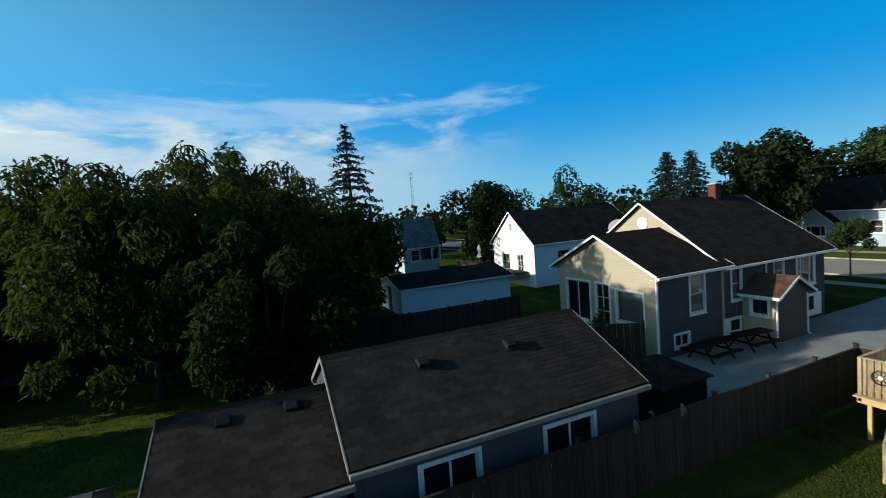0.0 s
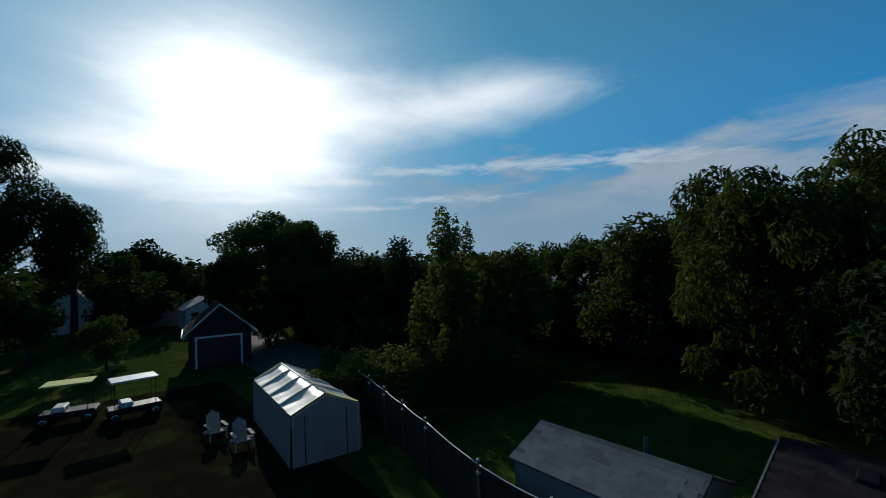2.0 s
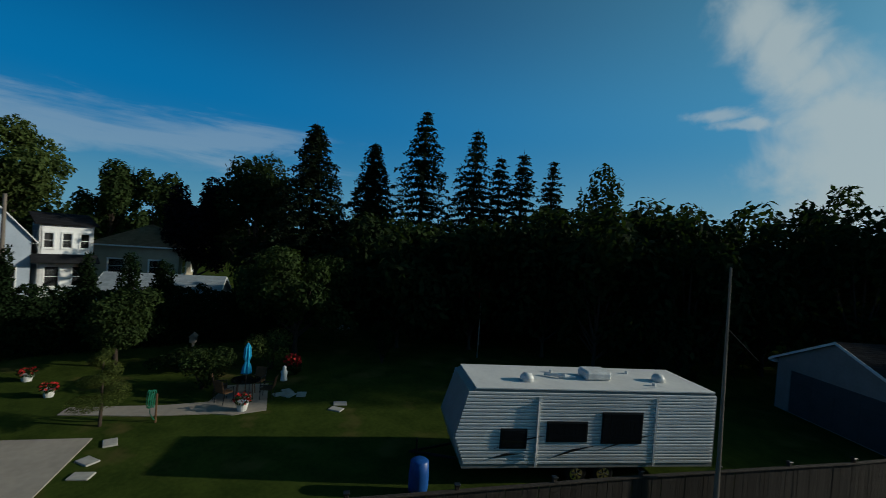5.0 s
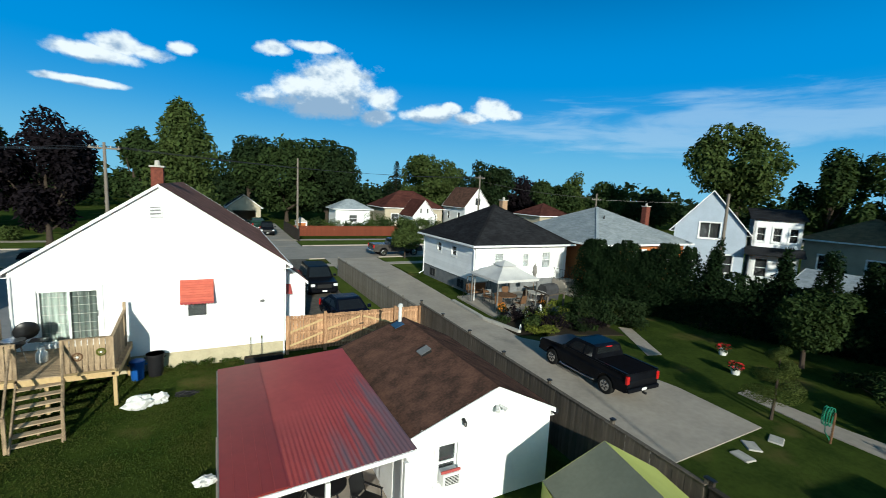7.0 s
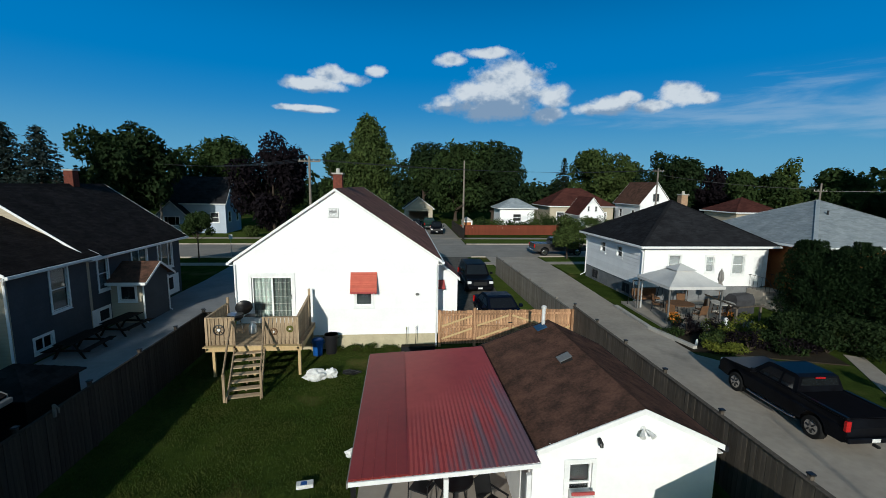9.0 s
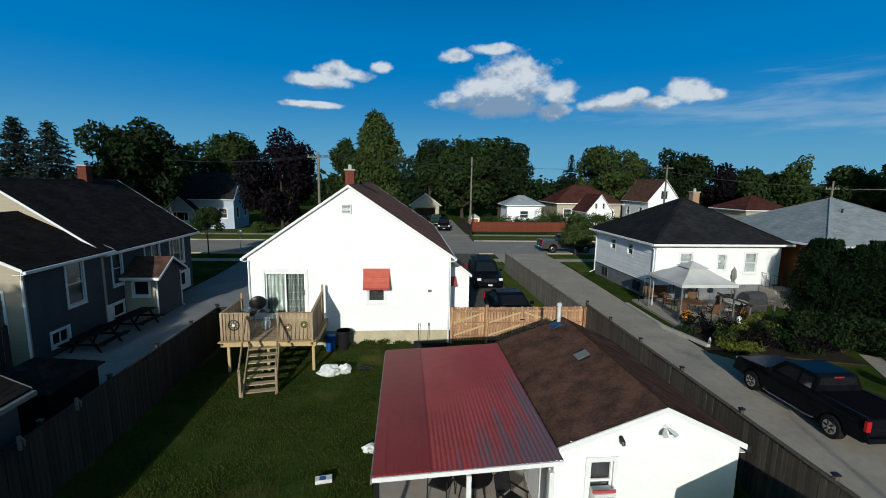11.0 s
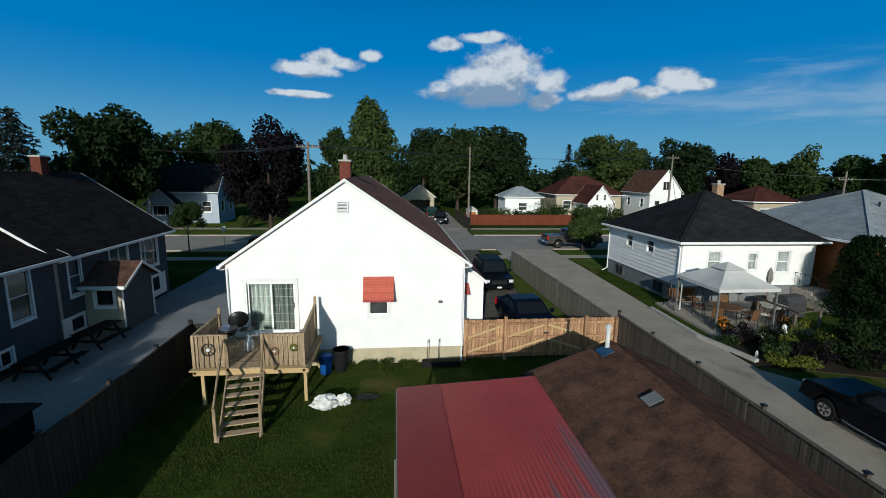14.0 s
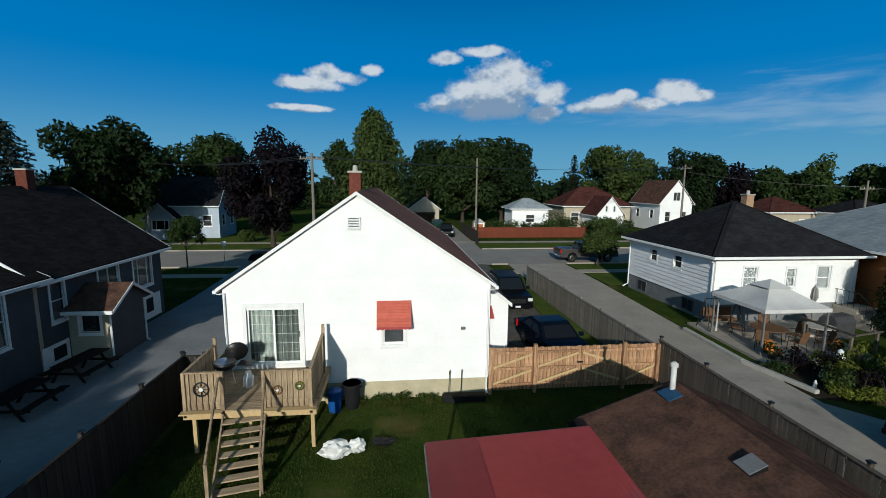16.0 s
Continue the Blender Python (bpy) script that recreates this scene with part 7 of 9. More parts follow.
def vehicle(name, label, m, paint, style, group=""):
    """Front towards +y. style: lengths and heights of body, cabin and wheels."""
    v = thing(name, label, "car", m, group)
    L, W, r = style["length"] / 2, style["width"] / 2, style["wheel"]
    wf, wr = style["axles"]
    low, belt, hood, roof = style["low"], style["belt"], style["hood"], style["roof"]
    c0, c1, c2, c3 = style["cabin"]
    ar = r * 1.18
    prof = [(L - 0.06, low + 0.05), (L, low + 0.3), (L - 0.03, hood - 0.25), (L - 0.2, hood - 0.05), (c0, belt + 0.02), (c3, belt), (-L + 0.05, style["tail"]), (-L, style["tail"] - 0.3), (-L + 0.03, low + 0.05), (-L + 0.12, low)]
    prof += [(wr - ar, low)] + arc(wr, low, ar, math.pi, 0)[1:-1] + [(wr + ar, low)] + [(wf - ar, low)] + arc(wf, low, ar, math.pi, 0)[1:-1] + [(wf + ar, low)]
    bm = loft(bmesh.new(), prof, lambda z, y: W * (1 - 0.05 * max(0, abs(y) - L * 0.75) / (L * 0.25)) * (0.97 if z > belt - 0.1 else 1.0))
    body = part("body", bm, paint, v)
    cab = [(c0, belt), (c1, roof - 0.03), (c1 - 0.2, roof), (c2 + 0.2, roof), (c2, roof - 0.05), (c3, belt)]
    hw = lambda z, y: W * (0.95 - 0.20 * (z - belt) / (roof - belt))
    part("cabin", loft(bmesh.new(), cab, hw), paint, v)
    gl = style.get("glass", M_BLACK)
    # glazing set just proud of the cabin
    f = 0.012
    dz = roof - belt
    for s in (-1, 1):
        cuts = style.get("doors", (0.5,))
        ys = [c3 + (c2 - c3) * 0.25 + 0.12, *[c2 + (c1 - c2) * q for q in cuts], c0 + (c1 - c0) * 0.25 - 0.14]
        for ya, yb in zip(ys, ys[1:]):
            zt = roof - 0.14
            sh = lambda y: min(y, c1 - 0.12) if y > c1 - 0.12 else max(y, c2 + 0.1)
            q = [(s * (hw(belt + 0.08, 0) + f), ya + 0.05, belt + 0.08), (s * (hw(belt + 0.08, 0) + f), yb - 0.05, belt + 0.08), (s * (hw(zt, 0) + f), sh(yb) - 0.05, zt), (s * (hw(zt, 0) + f), sh(ya) + 0.05, zt)]
            part("side_window", prism(bmesh.new(), q, (-s * 0.008, 0, 0)), M_CARGLASS, v)
    for ya, za, yb, zb, nm in ((c0 - 0.05, belt + 0.06, c1 + 0.03, roof - 0.07, "windscreen"), (c3 + 0.05, belt + 0.08, c2 - 0.02, roof - 0.1, "rear_window")):
        n = Vector((0, zb - za, -(yb - ya))).normalized()
        n = n if (n.y > 0) == (ya > 0 or nm == "windscreen") else -n
        o = n * 0.014
        q = [Vector((-hw(za, 0) + 0.12, ya, za)) + o, Vector((hw(za, 0) - 0.12, ya, za)) + o, Vector((hw(zb, 0) - 0.1, yb, zb)) + o, Vector((-hw(zb, 0) + 0.1, yb, zb)) + o]
        part(nm, prism(bmesh.new(), q, -n * 0.008), M_CARGLASS, v)
    for s in (-1, 1):
        for y in (wf, wr):
            wheel(v, s * (W - 0.12), y, r, 0.26, s)
        part("headlight", new_box(s * (W - 0.33), L - 0.12, hood - 0.32, s * (W - 0.05), L - 0.015, hood - 0.13, 0.02), M_LAMP, v)
        part("tail_light", new_box(s * (W - 0.16), -L - 0.012, style["tail"] - 0.42, s * (W + 0.008), -L + 0.1, style["tail"] - 0.06, 0.015), M_TAIL, v)
        mir = part("wing_mirror", new_box(s * (W + 0.02), c0 - 0.35, belt + 0.02, s * (W + 0.22), c0 - 0.22, belt + 0.2, 0.03), paint, v)
    part("front_bumper", new_box(-W * 0.96, L - 0.08, low + 0.02, W * 0.96, L + 0.07, low + 0.22, 0.03), style.get("bumper", paint), v)
    part("rear_bumper", new_box(-W * 0.96, -L - 0.1, low + 0.05, W * 0.96, -L + 0.05, low + 0.24, 0.03), style.get("bumper", paint), v)
    part("grille", new_box(-W * 0.5, L - 0.06, low + 0.28, W * 0.5, L + 0.012, hood - 0.16, 0.01), M_BLACK, v)
    part("number_plate", new_box(-0.15, L + 0.072, low + 0.06, 0.15, L + 0.08, low + 0.17), M_PLASW, v)
    part("number_plate", new_box(-0.15, -L - 0.11, low + 0.1, 0.15, -L - 0.1, low + 0.22), M_PLASW, v)
    return v


M_CARGLASS = mat("tinted_car_glass", (0.012, 0.014, 0.016), rough=0.04, scale=2, spec=0.7)
PICKUP = dict(length=5.85, width=2.02, wheel=0.41, axles=(1.85, -1.75), low=0.48, belt=1.28, hood=1.22, roof=1.90, cabin=(1.15, 0.55, -0.85, -1.0), tail=1.32, doors=(0.45,), bumper=M_CHROME)
SUV = dict(length=4.75, width=1.86, wheel=0.36, axles=(1.40, -1.35), low=0.34, belt=1.06, hood=1.04, roof=1.76, cabin=(1.05, 0.45, -2.0, -2.25), tail=1.06, doors=(0.33, 0.68))
SEDAN = dict(length=4.5, width=1.78, wheel=0.32, axles=(1.35, -1.3), low=0.25, belt=0.92, hood=0.88, roof=1.43, cabin=(0.95, 0.2, -1.05, -1.7), tail=0.95, doors=(0.5,))
truck = vehicle("pickup_truck", "black crew cab pickup truck with chrome wheels on the driveway", at(13.1, 11.85, 0.034, -1) @ Matrix.Scale(0.84, 4), M_CARBLACK, dict(PICKUP, bumper=M_CARBLACK))
# the truck's bed cover, step bar and high brake light
part("bed_cover", new_box(-0.86, -2.85, 1.325, 0.86, -1.02, 1.345, 0.006), mat("black_bed_cover", (0.006, 0.006, 0.008), rough=0.9, scale=3, spec=0.02), truck)
for s in (-1, 1):
    part("step_bar", new_tube([(s * 1.03, 1.15, 0.42), (s * 1.05, 0.9, 0.4), (s * 1.05, -0.85, 0.4), (s * 1.03, -1.1, 0.42)], [0.04] * 4, 8), M_CHROME, truck)
    part("bed_rail", new_box(s * 0.88, -2.88, 1.30, s * 1.0, -1.02, 1.38, 0.01), M_CARBLACK, truck)
part("brake_light", new_box(-0.2, -0.92, 1.80, 0.2, -0.89, 1.85), M_TAIL, truck)
part("tow_hitch", new_box(-0.05, -3.15, 0.42, 0.05, -2.95, 0.5, 0.01), M_BLACK, truck)
vehicle("suv", "dark grey suv parked on the gravel driveway facing the yard", at(5.5, 30.2, 0.03, 180), M_CARBLACK, SUV)
vehicle("car", "dark blue sedan parked behind the cedar gate", at(5.45, 22.1, 0.03, 184), M_CARBLUE, SEDAN)
vehicle("pickup_truck", "grey pickup truck parked at the kerb in shade", at(17.2, 45.1, 0.012, -90), M_CARGREY, PICKUP)
vehicle("car", "dark sedan parked at the kerb beyond the grey house", at(-12.6, 46.0, 0.012, 90), M_CARBLACK, SEDAN)
vehicle("suv", "black suv parked in the driveway across the street", at(5.7, 66.0, 0.02, 176), M_CARBLACK, SUV)
vehicle("pickup_truck", "dark green pickup parked in the driveway across the street", at(4.9, 72.5, 0.02, 2), mat("dark_green_car_paint", (0.012, 0.035, 0.028), rough=0.2, scale=2), PICKUP)
vehicle("suv", "dark blue suv parked near an open garage", at(2.6, 70.0, 0.02, 178), M_CARBLUE, SUV)


def trailer():
    """Ribbed white travel trailer behind the plank fence."""
    t = thing("travel_trailer", "white ribbed travel trailer with dark windows beside the fence", "caravan", pose(11.35, -8.67, 0, 0, 0, -8.2))
    L, W, zb, zt = 4.33, 1.2, 0.55, 2.95
    prof = [(-L, zb), (-L, zt - 0.15), (-L + 0.12, zt), (L - 0.62, zt), (L - 0.42, zt - 0.12), (L, 1.45), (L - 0.32, zb)]
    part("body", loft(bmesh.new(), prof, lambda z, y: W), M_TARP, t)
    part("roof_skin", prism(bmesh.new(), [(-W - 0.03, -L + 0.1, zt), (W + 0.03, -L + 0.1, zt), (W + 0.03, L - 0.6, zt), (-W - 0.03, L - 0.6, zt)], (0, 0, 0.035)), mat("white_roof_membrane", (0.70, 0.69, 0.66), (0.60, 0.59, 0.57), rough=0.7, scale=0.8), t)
    rib = mesh_of(prism(bmesh.new(), [(0, 0, 0.0), (0, -0.022, 0.02), (0, -0.022, 0.075), (0, 0, 0.095)], (1, 0, 0)), M_PLASW, "rib")
    for side in (-1, 1):
        z = zb + 0.12
        while z < zt - 0.12:
            y1 = L - (0.34 - abs(z - 1.45) * 0.0) - (0.34 * (z - 1.45) / 1.4 if z > 1.45 else 0.34 * (1.45 - z) / 0.9) + 0.28
            m = Matrix.Translation((side * W, -L + 0.02 if side > 0 else y1, z)) @ Matrix.Rotation(math.pi / 2 * side, 4, "Z") @ Matrix.Diagonal((y1 + L - 0.04, 1, 1, 1))
            piece("rib", rib, t, m)
            z += 0.105
    x = -W - 0.026
    for ya, za, yb, zb2 in ((2.1, 1.2, 2.85, 1.72), (0.15, 1.4, 1.4, 1.95), (-1.7, 1.35, -0.4, 2.25)):
        w = tagged(new("window"), "dark rounded trailer window")
        w.parent = t
        part("frame", new_box(x - 0.02, ya - 0.05, za - 0.05, x + 0.01, yb + 0.05, zb2 + 0.05, 0.012), M_BLACK, w)
        part("pane", new_box(x - 0.028, ya, za, x - 0.021, yb, zb2, 0.003), M_CARGLASS, w)
    # door outline and corner trims
    for y in (1.72, -2.2):
        part("trim_strip", new_box(x - 0.015, y - 0.04, 0.6, x + 0.005, y + 0.04, 2.75, 0.004), M_PLASW, t)
    part("awning_arm", new_tube([(x - 0.03, 1.76, 2.6), (x - 0.05, 1.76, 0.9)], [0.025, 0.025], 6), M_PLASW, t)
    for k, (ya, za, yb, zb2) in enumerate(((3.1, 1.15, 1.5, 1.55), (1.3, 0.85, -0.2, 1.25), (-0.3, 1.1, -2.2, 1.62), (3.2, 0.85, 2.2, 1.0))):
        bm = prism(bmesh.new(), [(x - 0.012, ya, za), (x - 0.012, (ya + yb) / 2, (za + zb2) / 2 + 0.10), (x - 0.012, yb, zb2), (x - 0.012, (ya + yb) / 2, (za + zb2) / 2 + 0.02)], (-0.006, 0, 0))
        part("decor_stripe", bm, M_BLACK, t)
    for y in (0.35, -0.55):
        wheel(t, -W + 0.15, y, 0.34, 0.22, -1)
        wheel(t, W - 0.15, y, 0.34, 0.22, 1)
    zr = zt + 0.035
    ac = part("air_conditioner", new_box(-0.36, -1.1, zr, 0.36, -0.2, zr + 0.3, 0.07), M_PLASW, t, "white rooftop air conditioner")
    part("grille", new_box(-0.28, -1.115, zr + 0.07, 0.28, -1.102, zr + 0.24), M_BLACK, ac)
    for y, xx in ((1.9, -0.45), (-2.9, -0.2)):
        dome = new_tube([(xx, y, zr), (xx, y, zr + 0.12), (xx, y, zr + 0.22), (xx, y, zr + 0.26)], [0.22, 0.22, 0.16, 0.04], 16)
        part("vent_dome", dome, M_PLASW, t, smooth=True)
    part("tv_aerial", new_tube([(0.1, 1.1, zr + 0.06), (-0.2, 0.5, zr + 0.1), (-0.15, 0.1, zr + 0.06)], [0.05, 0.06, 0.03], 8), M_PLASW, t)
    for xx, y in ((0.5, 0.7), (0.6, -2.2), (-0.7, -2.4)):
        part("pipe_cap", new_tube([(xx, y, zr), (xx, y, zr + 0.1)], [0.05, 0.06], 8), M_PLASW, t)
    part("drawbar", new_tube([(-0.5, L - 0.3, 0.5), (0, L + 1.1, 0.48), (0.5, L - 0.3, 0.5)], [0.05, 0.05, 0.05], 6), M_BLACK, t)
    part("jack", new_tube([(0, L + 0.9, 0), (0, L + 0.9, 0.9)], [0.03, 0.03], 6), M_BLACK, t)
    part("logo_panel", prism(bmesh.new(), [(-0.5, L - 0.165, 1.92), (0.2, L - 0.165, 1.92), (0.2, L - 0.235, 2.15), (-0.5, L - 0.235, 2.15)], (0, 0.006, 0.003)), M_BLACK, t)


trailer()
bt = thing("barrel", "blue plastic barrel beside the trailer drawbar", "barrel", at(10.6, -3.2))
part("drum", new_tube([(0, 0, 0), (0, 0, 0.3), (0, 0, 0.6), (0, 0, 0.95), (0, 0, 1.0)], [0.26, 0.29, 0.29, 0.26, 0.2], 18), M_PLASB, bt, smooth=True)

# ---- sheds and canopies in the yards ----
def cloth_shed():
    """White tarpaulin shelter with ridged roof; sun and shade are put into its cloth colours."""
    t = thing("tarpaulin_shelter", "white tarpaulin storage shelter with sagging roof panels", "shelter", at(-7.95, -20.7, 0, -4))
    w, d, e, a = 2.5, 6.5, 1.8, 2.38
    bm = bmesh.new()
    nx, ny = 8, 96
    grid = {}
    for j in range(ny + 1):
        for i in range(nx + 1):
            u, v = i / nx, j / ny
            x = (u - 0.5) * w
            z = a - abs(u - 0.5) * 2 * (a - e)
            bay = (v * 4) % 1
            z -= 0.07 * math.sin(math.pi * bay) * (1 - abs(abs(u - 0.5) * 4 - 1)) + 0.01 * math.sin(v * 47 + u * 9) - 0.06 * max(0.0, 1 - min(bay, 1 - bay) / 0.07)
            grid[i, j] = bm.verts.new((x, v * d, z))
    for j in range(ny):
        for i in range(nx):
            bm.faces.new((grid[i, j], grid[i + 1, j], grid[i + 1, j + 1], grid[i, j + 1]))
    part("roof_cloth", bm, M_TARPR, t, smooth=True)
    for s in (-1, 1):
        bm = bmesh.new()
        rows_v = []
        for j in range(17):
            v = j / 16
            rows_v.append([bm.verts.new((s * (w / 2 + 0.03 + (0.05 + 0.03 * math.sin(v * 40)) * (1 - k / 4)), v * d, e * k / 4 - (0.02 if k == 4 else 0))) for k in range(5)])
        for p, q in zip(rows_v, rows_v[1:]):
            for k in range(4):
                bm.faces.new((p[k], q[k], q[k + 1], p[k + 1]))
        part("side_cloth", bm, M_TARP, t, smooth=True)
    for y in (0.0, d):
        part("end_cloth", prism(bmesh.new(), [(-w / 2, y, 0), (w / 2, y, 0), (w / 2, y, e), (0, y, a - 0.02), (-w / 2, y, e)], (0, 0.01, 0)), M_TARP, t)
    for x in (-0.75, 0.8):
        part("zip_strip", new_box(x - 0.02, d + 0.012, 0.02, x + 0.02, d + 0.02, e - 0.05), M_BLACK, t)
    # Dark strips laid at the ribs to stand for shade in the folds.
    for k in range(1, 4):
        y = d * k / 4
        for sx in (-1, 1):
            part("fold", prism(bmesh.new(), [(0.0, y - 0.015, a - 0.035), (sx * w / 2, y - 0.10, e - 0.035), (sx * w / 2, y + 0.12, e - 0.035), (0.0, y + 0.015, a - 0.035)], (0, 0, 0.014)), M_VENT, t, "dark strip painted for the shade of a fold")
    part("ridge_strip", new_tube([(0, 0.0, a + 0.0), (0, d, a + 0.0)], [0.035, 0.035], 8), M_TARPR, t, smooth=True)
    for k in range(5):
        y = d * k / 4
        part("frame_rib", new_tube([(-w / 2 + 0.03, y, 0), (-w / 2 + 0.03, y, e - 0.03), (0, y, a - 0.05), (w / 2 - 0.03, y, e - 0.03), (w / 2 - 0.03, y, 0)], [0.024] * 5, 6), M_GALV, t)


cloth_shed()


def lime_canopy():
    t = thing("canopy_tent", "yellow green cloth canopy tent beside the shed", "tent", pose(6.05, 4.15, 0, 0, 0, -14))
    w, d, e, a = 2.7, 2.3, 1.62, 2.38
    n = 8
    for s in (-1, 1):
        bm = bmesh.new()
        g = [[bm.verts.new((s * w / 2 * i / n, -d / 2 + d * j / 6, a - (a - e) * i / n - 0.05 * math.sin(math.pi * i / n) * math.sin(math.pi * j / 6))) for j in range(7)] for i in range(n + 1)]
        for i in range(n):
            for j in range(6):
                bm.faces.new((g[i][j], g[i + 1][j], g[i + 1][j + 1], g[i][j + 1]))
        # The slope turned from the sun gets its shade as a greyer colour.
        part("roof_cloth", bm, M_OLIVE if s < 0 else M_LIME, t, "grey olive roof cloth with its shade in the colour" if s < 0 else "", smooth=True)
    for y in (-d / 2 - 0.005, d / 2 - 0.005):
        part("gable_cloth", prism(bmesh.new(), [(-w / 2, y, 0.1), (w / 2, y, 0.1), (w / 2, y, e), (0, y, a), (-w / 2, y, e)], (0, 0.01, 0)), M_LIME, t)
    for s in (-1, 1):
        bm = bmesh.new()
        r = [[bm.verts.new((s * (w / 2 + 0.015 * math.sin(j * 2.2)), -d / 2 + d * j / 14, zz)) for zz in (0.9, e - 0.02)] for j in range(15)]
        for p, q in zip(r, r[1:]):
            bm.faces.new((p[0], q[0], q[1], p[1]))
        part("side_valance", bm, M_LIME, t)
        for y in (-d / 2 + 0.04, d / 2 - 0.04):
            part("pole", new_tube([(s * (w / 2 - 0.04), y, 0), (s * (w / 2 - 0.04), y, e)], [0.022, 0.022], 8), M_GALV, t)
    part("strap", new_box(-1.1, -d / 2 - 0.02, 1.0, -1.07, -d / 2 - 0.012, 1.5), M_BLACK, t)


lime_canopy()
small = gable_house("garden_shed", "pale grey shingled garden shed behind the fence", at(-12.05, -6.98), 2.4, 4.3, 1.78, 2.3, M_SH_SLATE, [M_TARP] * 4, {}, over=0.15, over_end=0.06, lap=0.2, tab=0.62, course=0.19, pieces=(0, 120), near=(2.5, 2.0, 2.0), category="shed", trim=False)
gab = thing("play_tent", "small white peaked tarp behind the grey shed", "tarp", at(-13.9, -5.4))
part("cloth", prism(bmesh.new(), [(-0.6, 0, 0), (0.6, 0, 0), (0.75, 0.05, 0.9), (0.55, 0.02, 1.75)], (0, 0.05, 0)), M_TARP, gab)
part("pole", new_tube([(0.6, 0.12, 0), (0.55, 0.12, 1.75)], [0.02, 0.02], 6), M_GALV, gab)

# white garage at the back right, with a wide door facing the yard
wg = gable_house("garage", "white sided garage with dark roof behind the trailer", at(7.5, -28.6, 0, -13), 6.2, 6.8, 2.55, 3.95, M_SH_DARK, [M_GARAGE] * 4,
                 {"north": [(0.8, 0.02, 5.4, 2.1, "", None)]}, over=0.3, over_end=0.2, lap=0.22, category="garage")
gd = part("garage_door", new_box(0.8, 6.72, 0.02, 5.4, 6.76, 2.1), M_GREY, wg, "grey panelled garage door")
gp = mesh_of(box(bmesh.new(), 0, 0, 0, 0.88, 0.03, 0.46, 0.01), M_GREY, "panel")
for k in range(4):
    for i in range(4):
        piece("panel", gp, gd, Matrix.Translation((0.86 + i * 1.13, 6.76, 0.06 + k * 0.51)) @ Matrix.Diagonal((1.22, 1, 1, 1)))
for x in (1.9, 4.0):
    part("roof_vent", new_box(x, 2.0, 3.3, x + 0.3, 2.3, 3.55, 0.03), M_GALV, wg)
# dark barn-like garage on the lane
lg = gable_house("garage", "small dark garage with white trim on the lane", at(-10.8, -39.5, 0, -8), 4.2, 5.0, 2.7, 4.55, M_SH_GREYB, [mat("dark_barn_paint", (0.05, 0.045, 0.042), rough=0.8, scale=2)] * 4,
                 {"north": [(0.8, 0.0, 3.6, 2.15, "", M_DARK)]}, over=0.35, over_end=0.3, category="garage", detail=False)
bm = bmesh.new()
for q in ((0.62, 0, 0.76, 2.3), (3.64, 0, 3.78, 2.3), (0.76, 2.16, 3.64, 2.3)):
    box(bm, q[0], 5.0, q[1], q[2], 5.04, q[3])
part("door_trim", bm, M_TRIM, lg)
part("garage_door", new_box(0.8, 4.9, 0.0, 3.6, 4.95, 2.15), M_BLACK, lg)
# dark roofs and pale walls further back
for x, y, w, d, e, a, roof, wl, lab in ((-9.6, -76.0, 8.6, 8.0, 3.4, 5.6, M_SH_GREYB, M_FOUNDG, "low dark roofed house far behind the yard"),
                                       (-0.2, -80.0, 4.4, 9.0, 3.2, 5.8, M_SH_GREY, M_WHITE, "pale roofed house far behind the yard"),
                                       (15.6, -66.0, 2.6, 3.0, 5.6, 8.4, M_SH_DARK, M_FOUNDG, "small white house glimpsed between trees"),
                                       (-14.0, -66.0, 5.0, 6.0, 2.6, 3.8, M_SH_GREY, M_WHITE, "small white garage far along the lane"),
                                       (-45.0, -26.0, 14.0, 16.0, 4.0, 5.5, M_SH_GREY, M_FOUNDG, "long grey roofed building behind trees")):
    gable_house("house", lab, at(x, y), w, d, e, a, roof, [wl] * 4, {"north": [(0.6, 1.0, 1.5, 2.2, "sash", None)]}, over=0.3, over_end=0.3, detail=False, tab=0.6, course=0.3)
car2 = thing("caravan", "small cream caravan parked far behind the yard", "caravan", at(13.0, -39.0, 0, 20))
part("body", loft(bmesh.new(), [(-1.8, 0.5), (-1.8, 2.4), (-1.5, 2.6), (1.5, 2.6), (1.8, 2.2), (1.8, 0.5)], lambda z, y: 1.05), M_PLASW, car2)
part("window", new_box(-1.07, -0.6, 1.4, -1.055, 0.6, 2.0, 0.004), M_CARGLASS, car2)
part("stripe", new_box(-1.062, -1.75, 0.9, -1.052, 1.75, 1.1), M_RUST, car2)


def golf_cart(x, y, rz, top, label):
    c = thing("garden_tractor", label, "tractor", at(x, y, 0, rz))
    part("chassis", new_box(-0.55, -1.1, 0.3, 0.55, 1.1, 0.6, 0.06), M_BLACK, c)
    part("seat", new_box(-0.5, -0.6, 0.6, 0.5, -0.1, 0.85, 0.05), M_PLASW, c)
    part("roof", new_box(-0.7, -1.0, 1.85, 0.7, 0.95, 1.93, 0.03), top, c)
    for sx in (-0.6, 0.6):
        for yy in (-0.85, 0.8):
            part("roof_post", new_tube([(sx, yy, 0.5), (sx, yy, 1.86)], [0.02, 0.02], 6), M_BLACK, c)
            wheel(c, sx * 0.95, yy, 0.25, 0.18, 1 if sx > 0 else -1)


golf_cart(0.2, -27.0, 80, M_LIME, "golf cart with yellowed roof behind the back fence")
golf_cart(-2.3, -25.6, 95, M_PLASW, "golf cart with white roof behind the back fence")


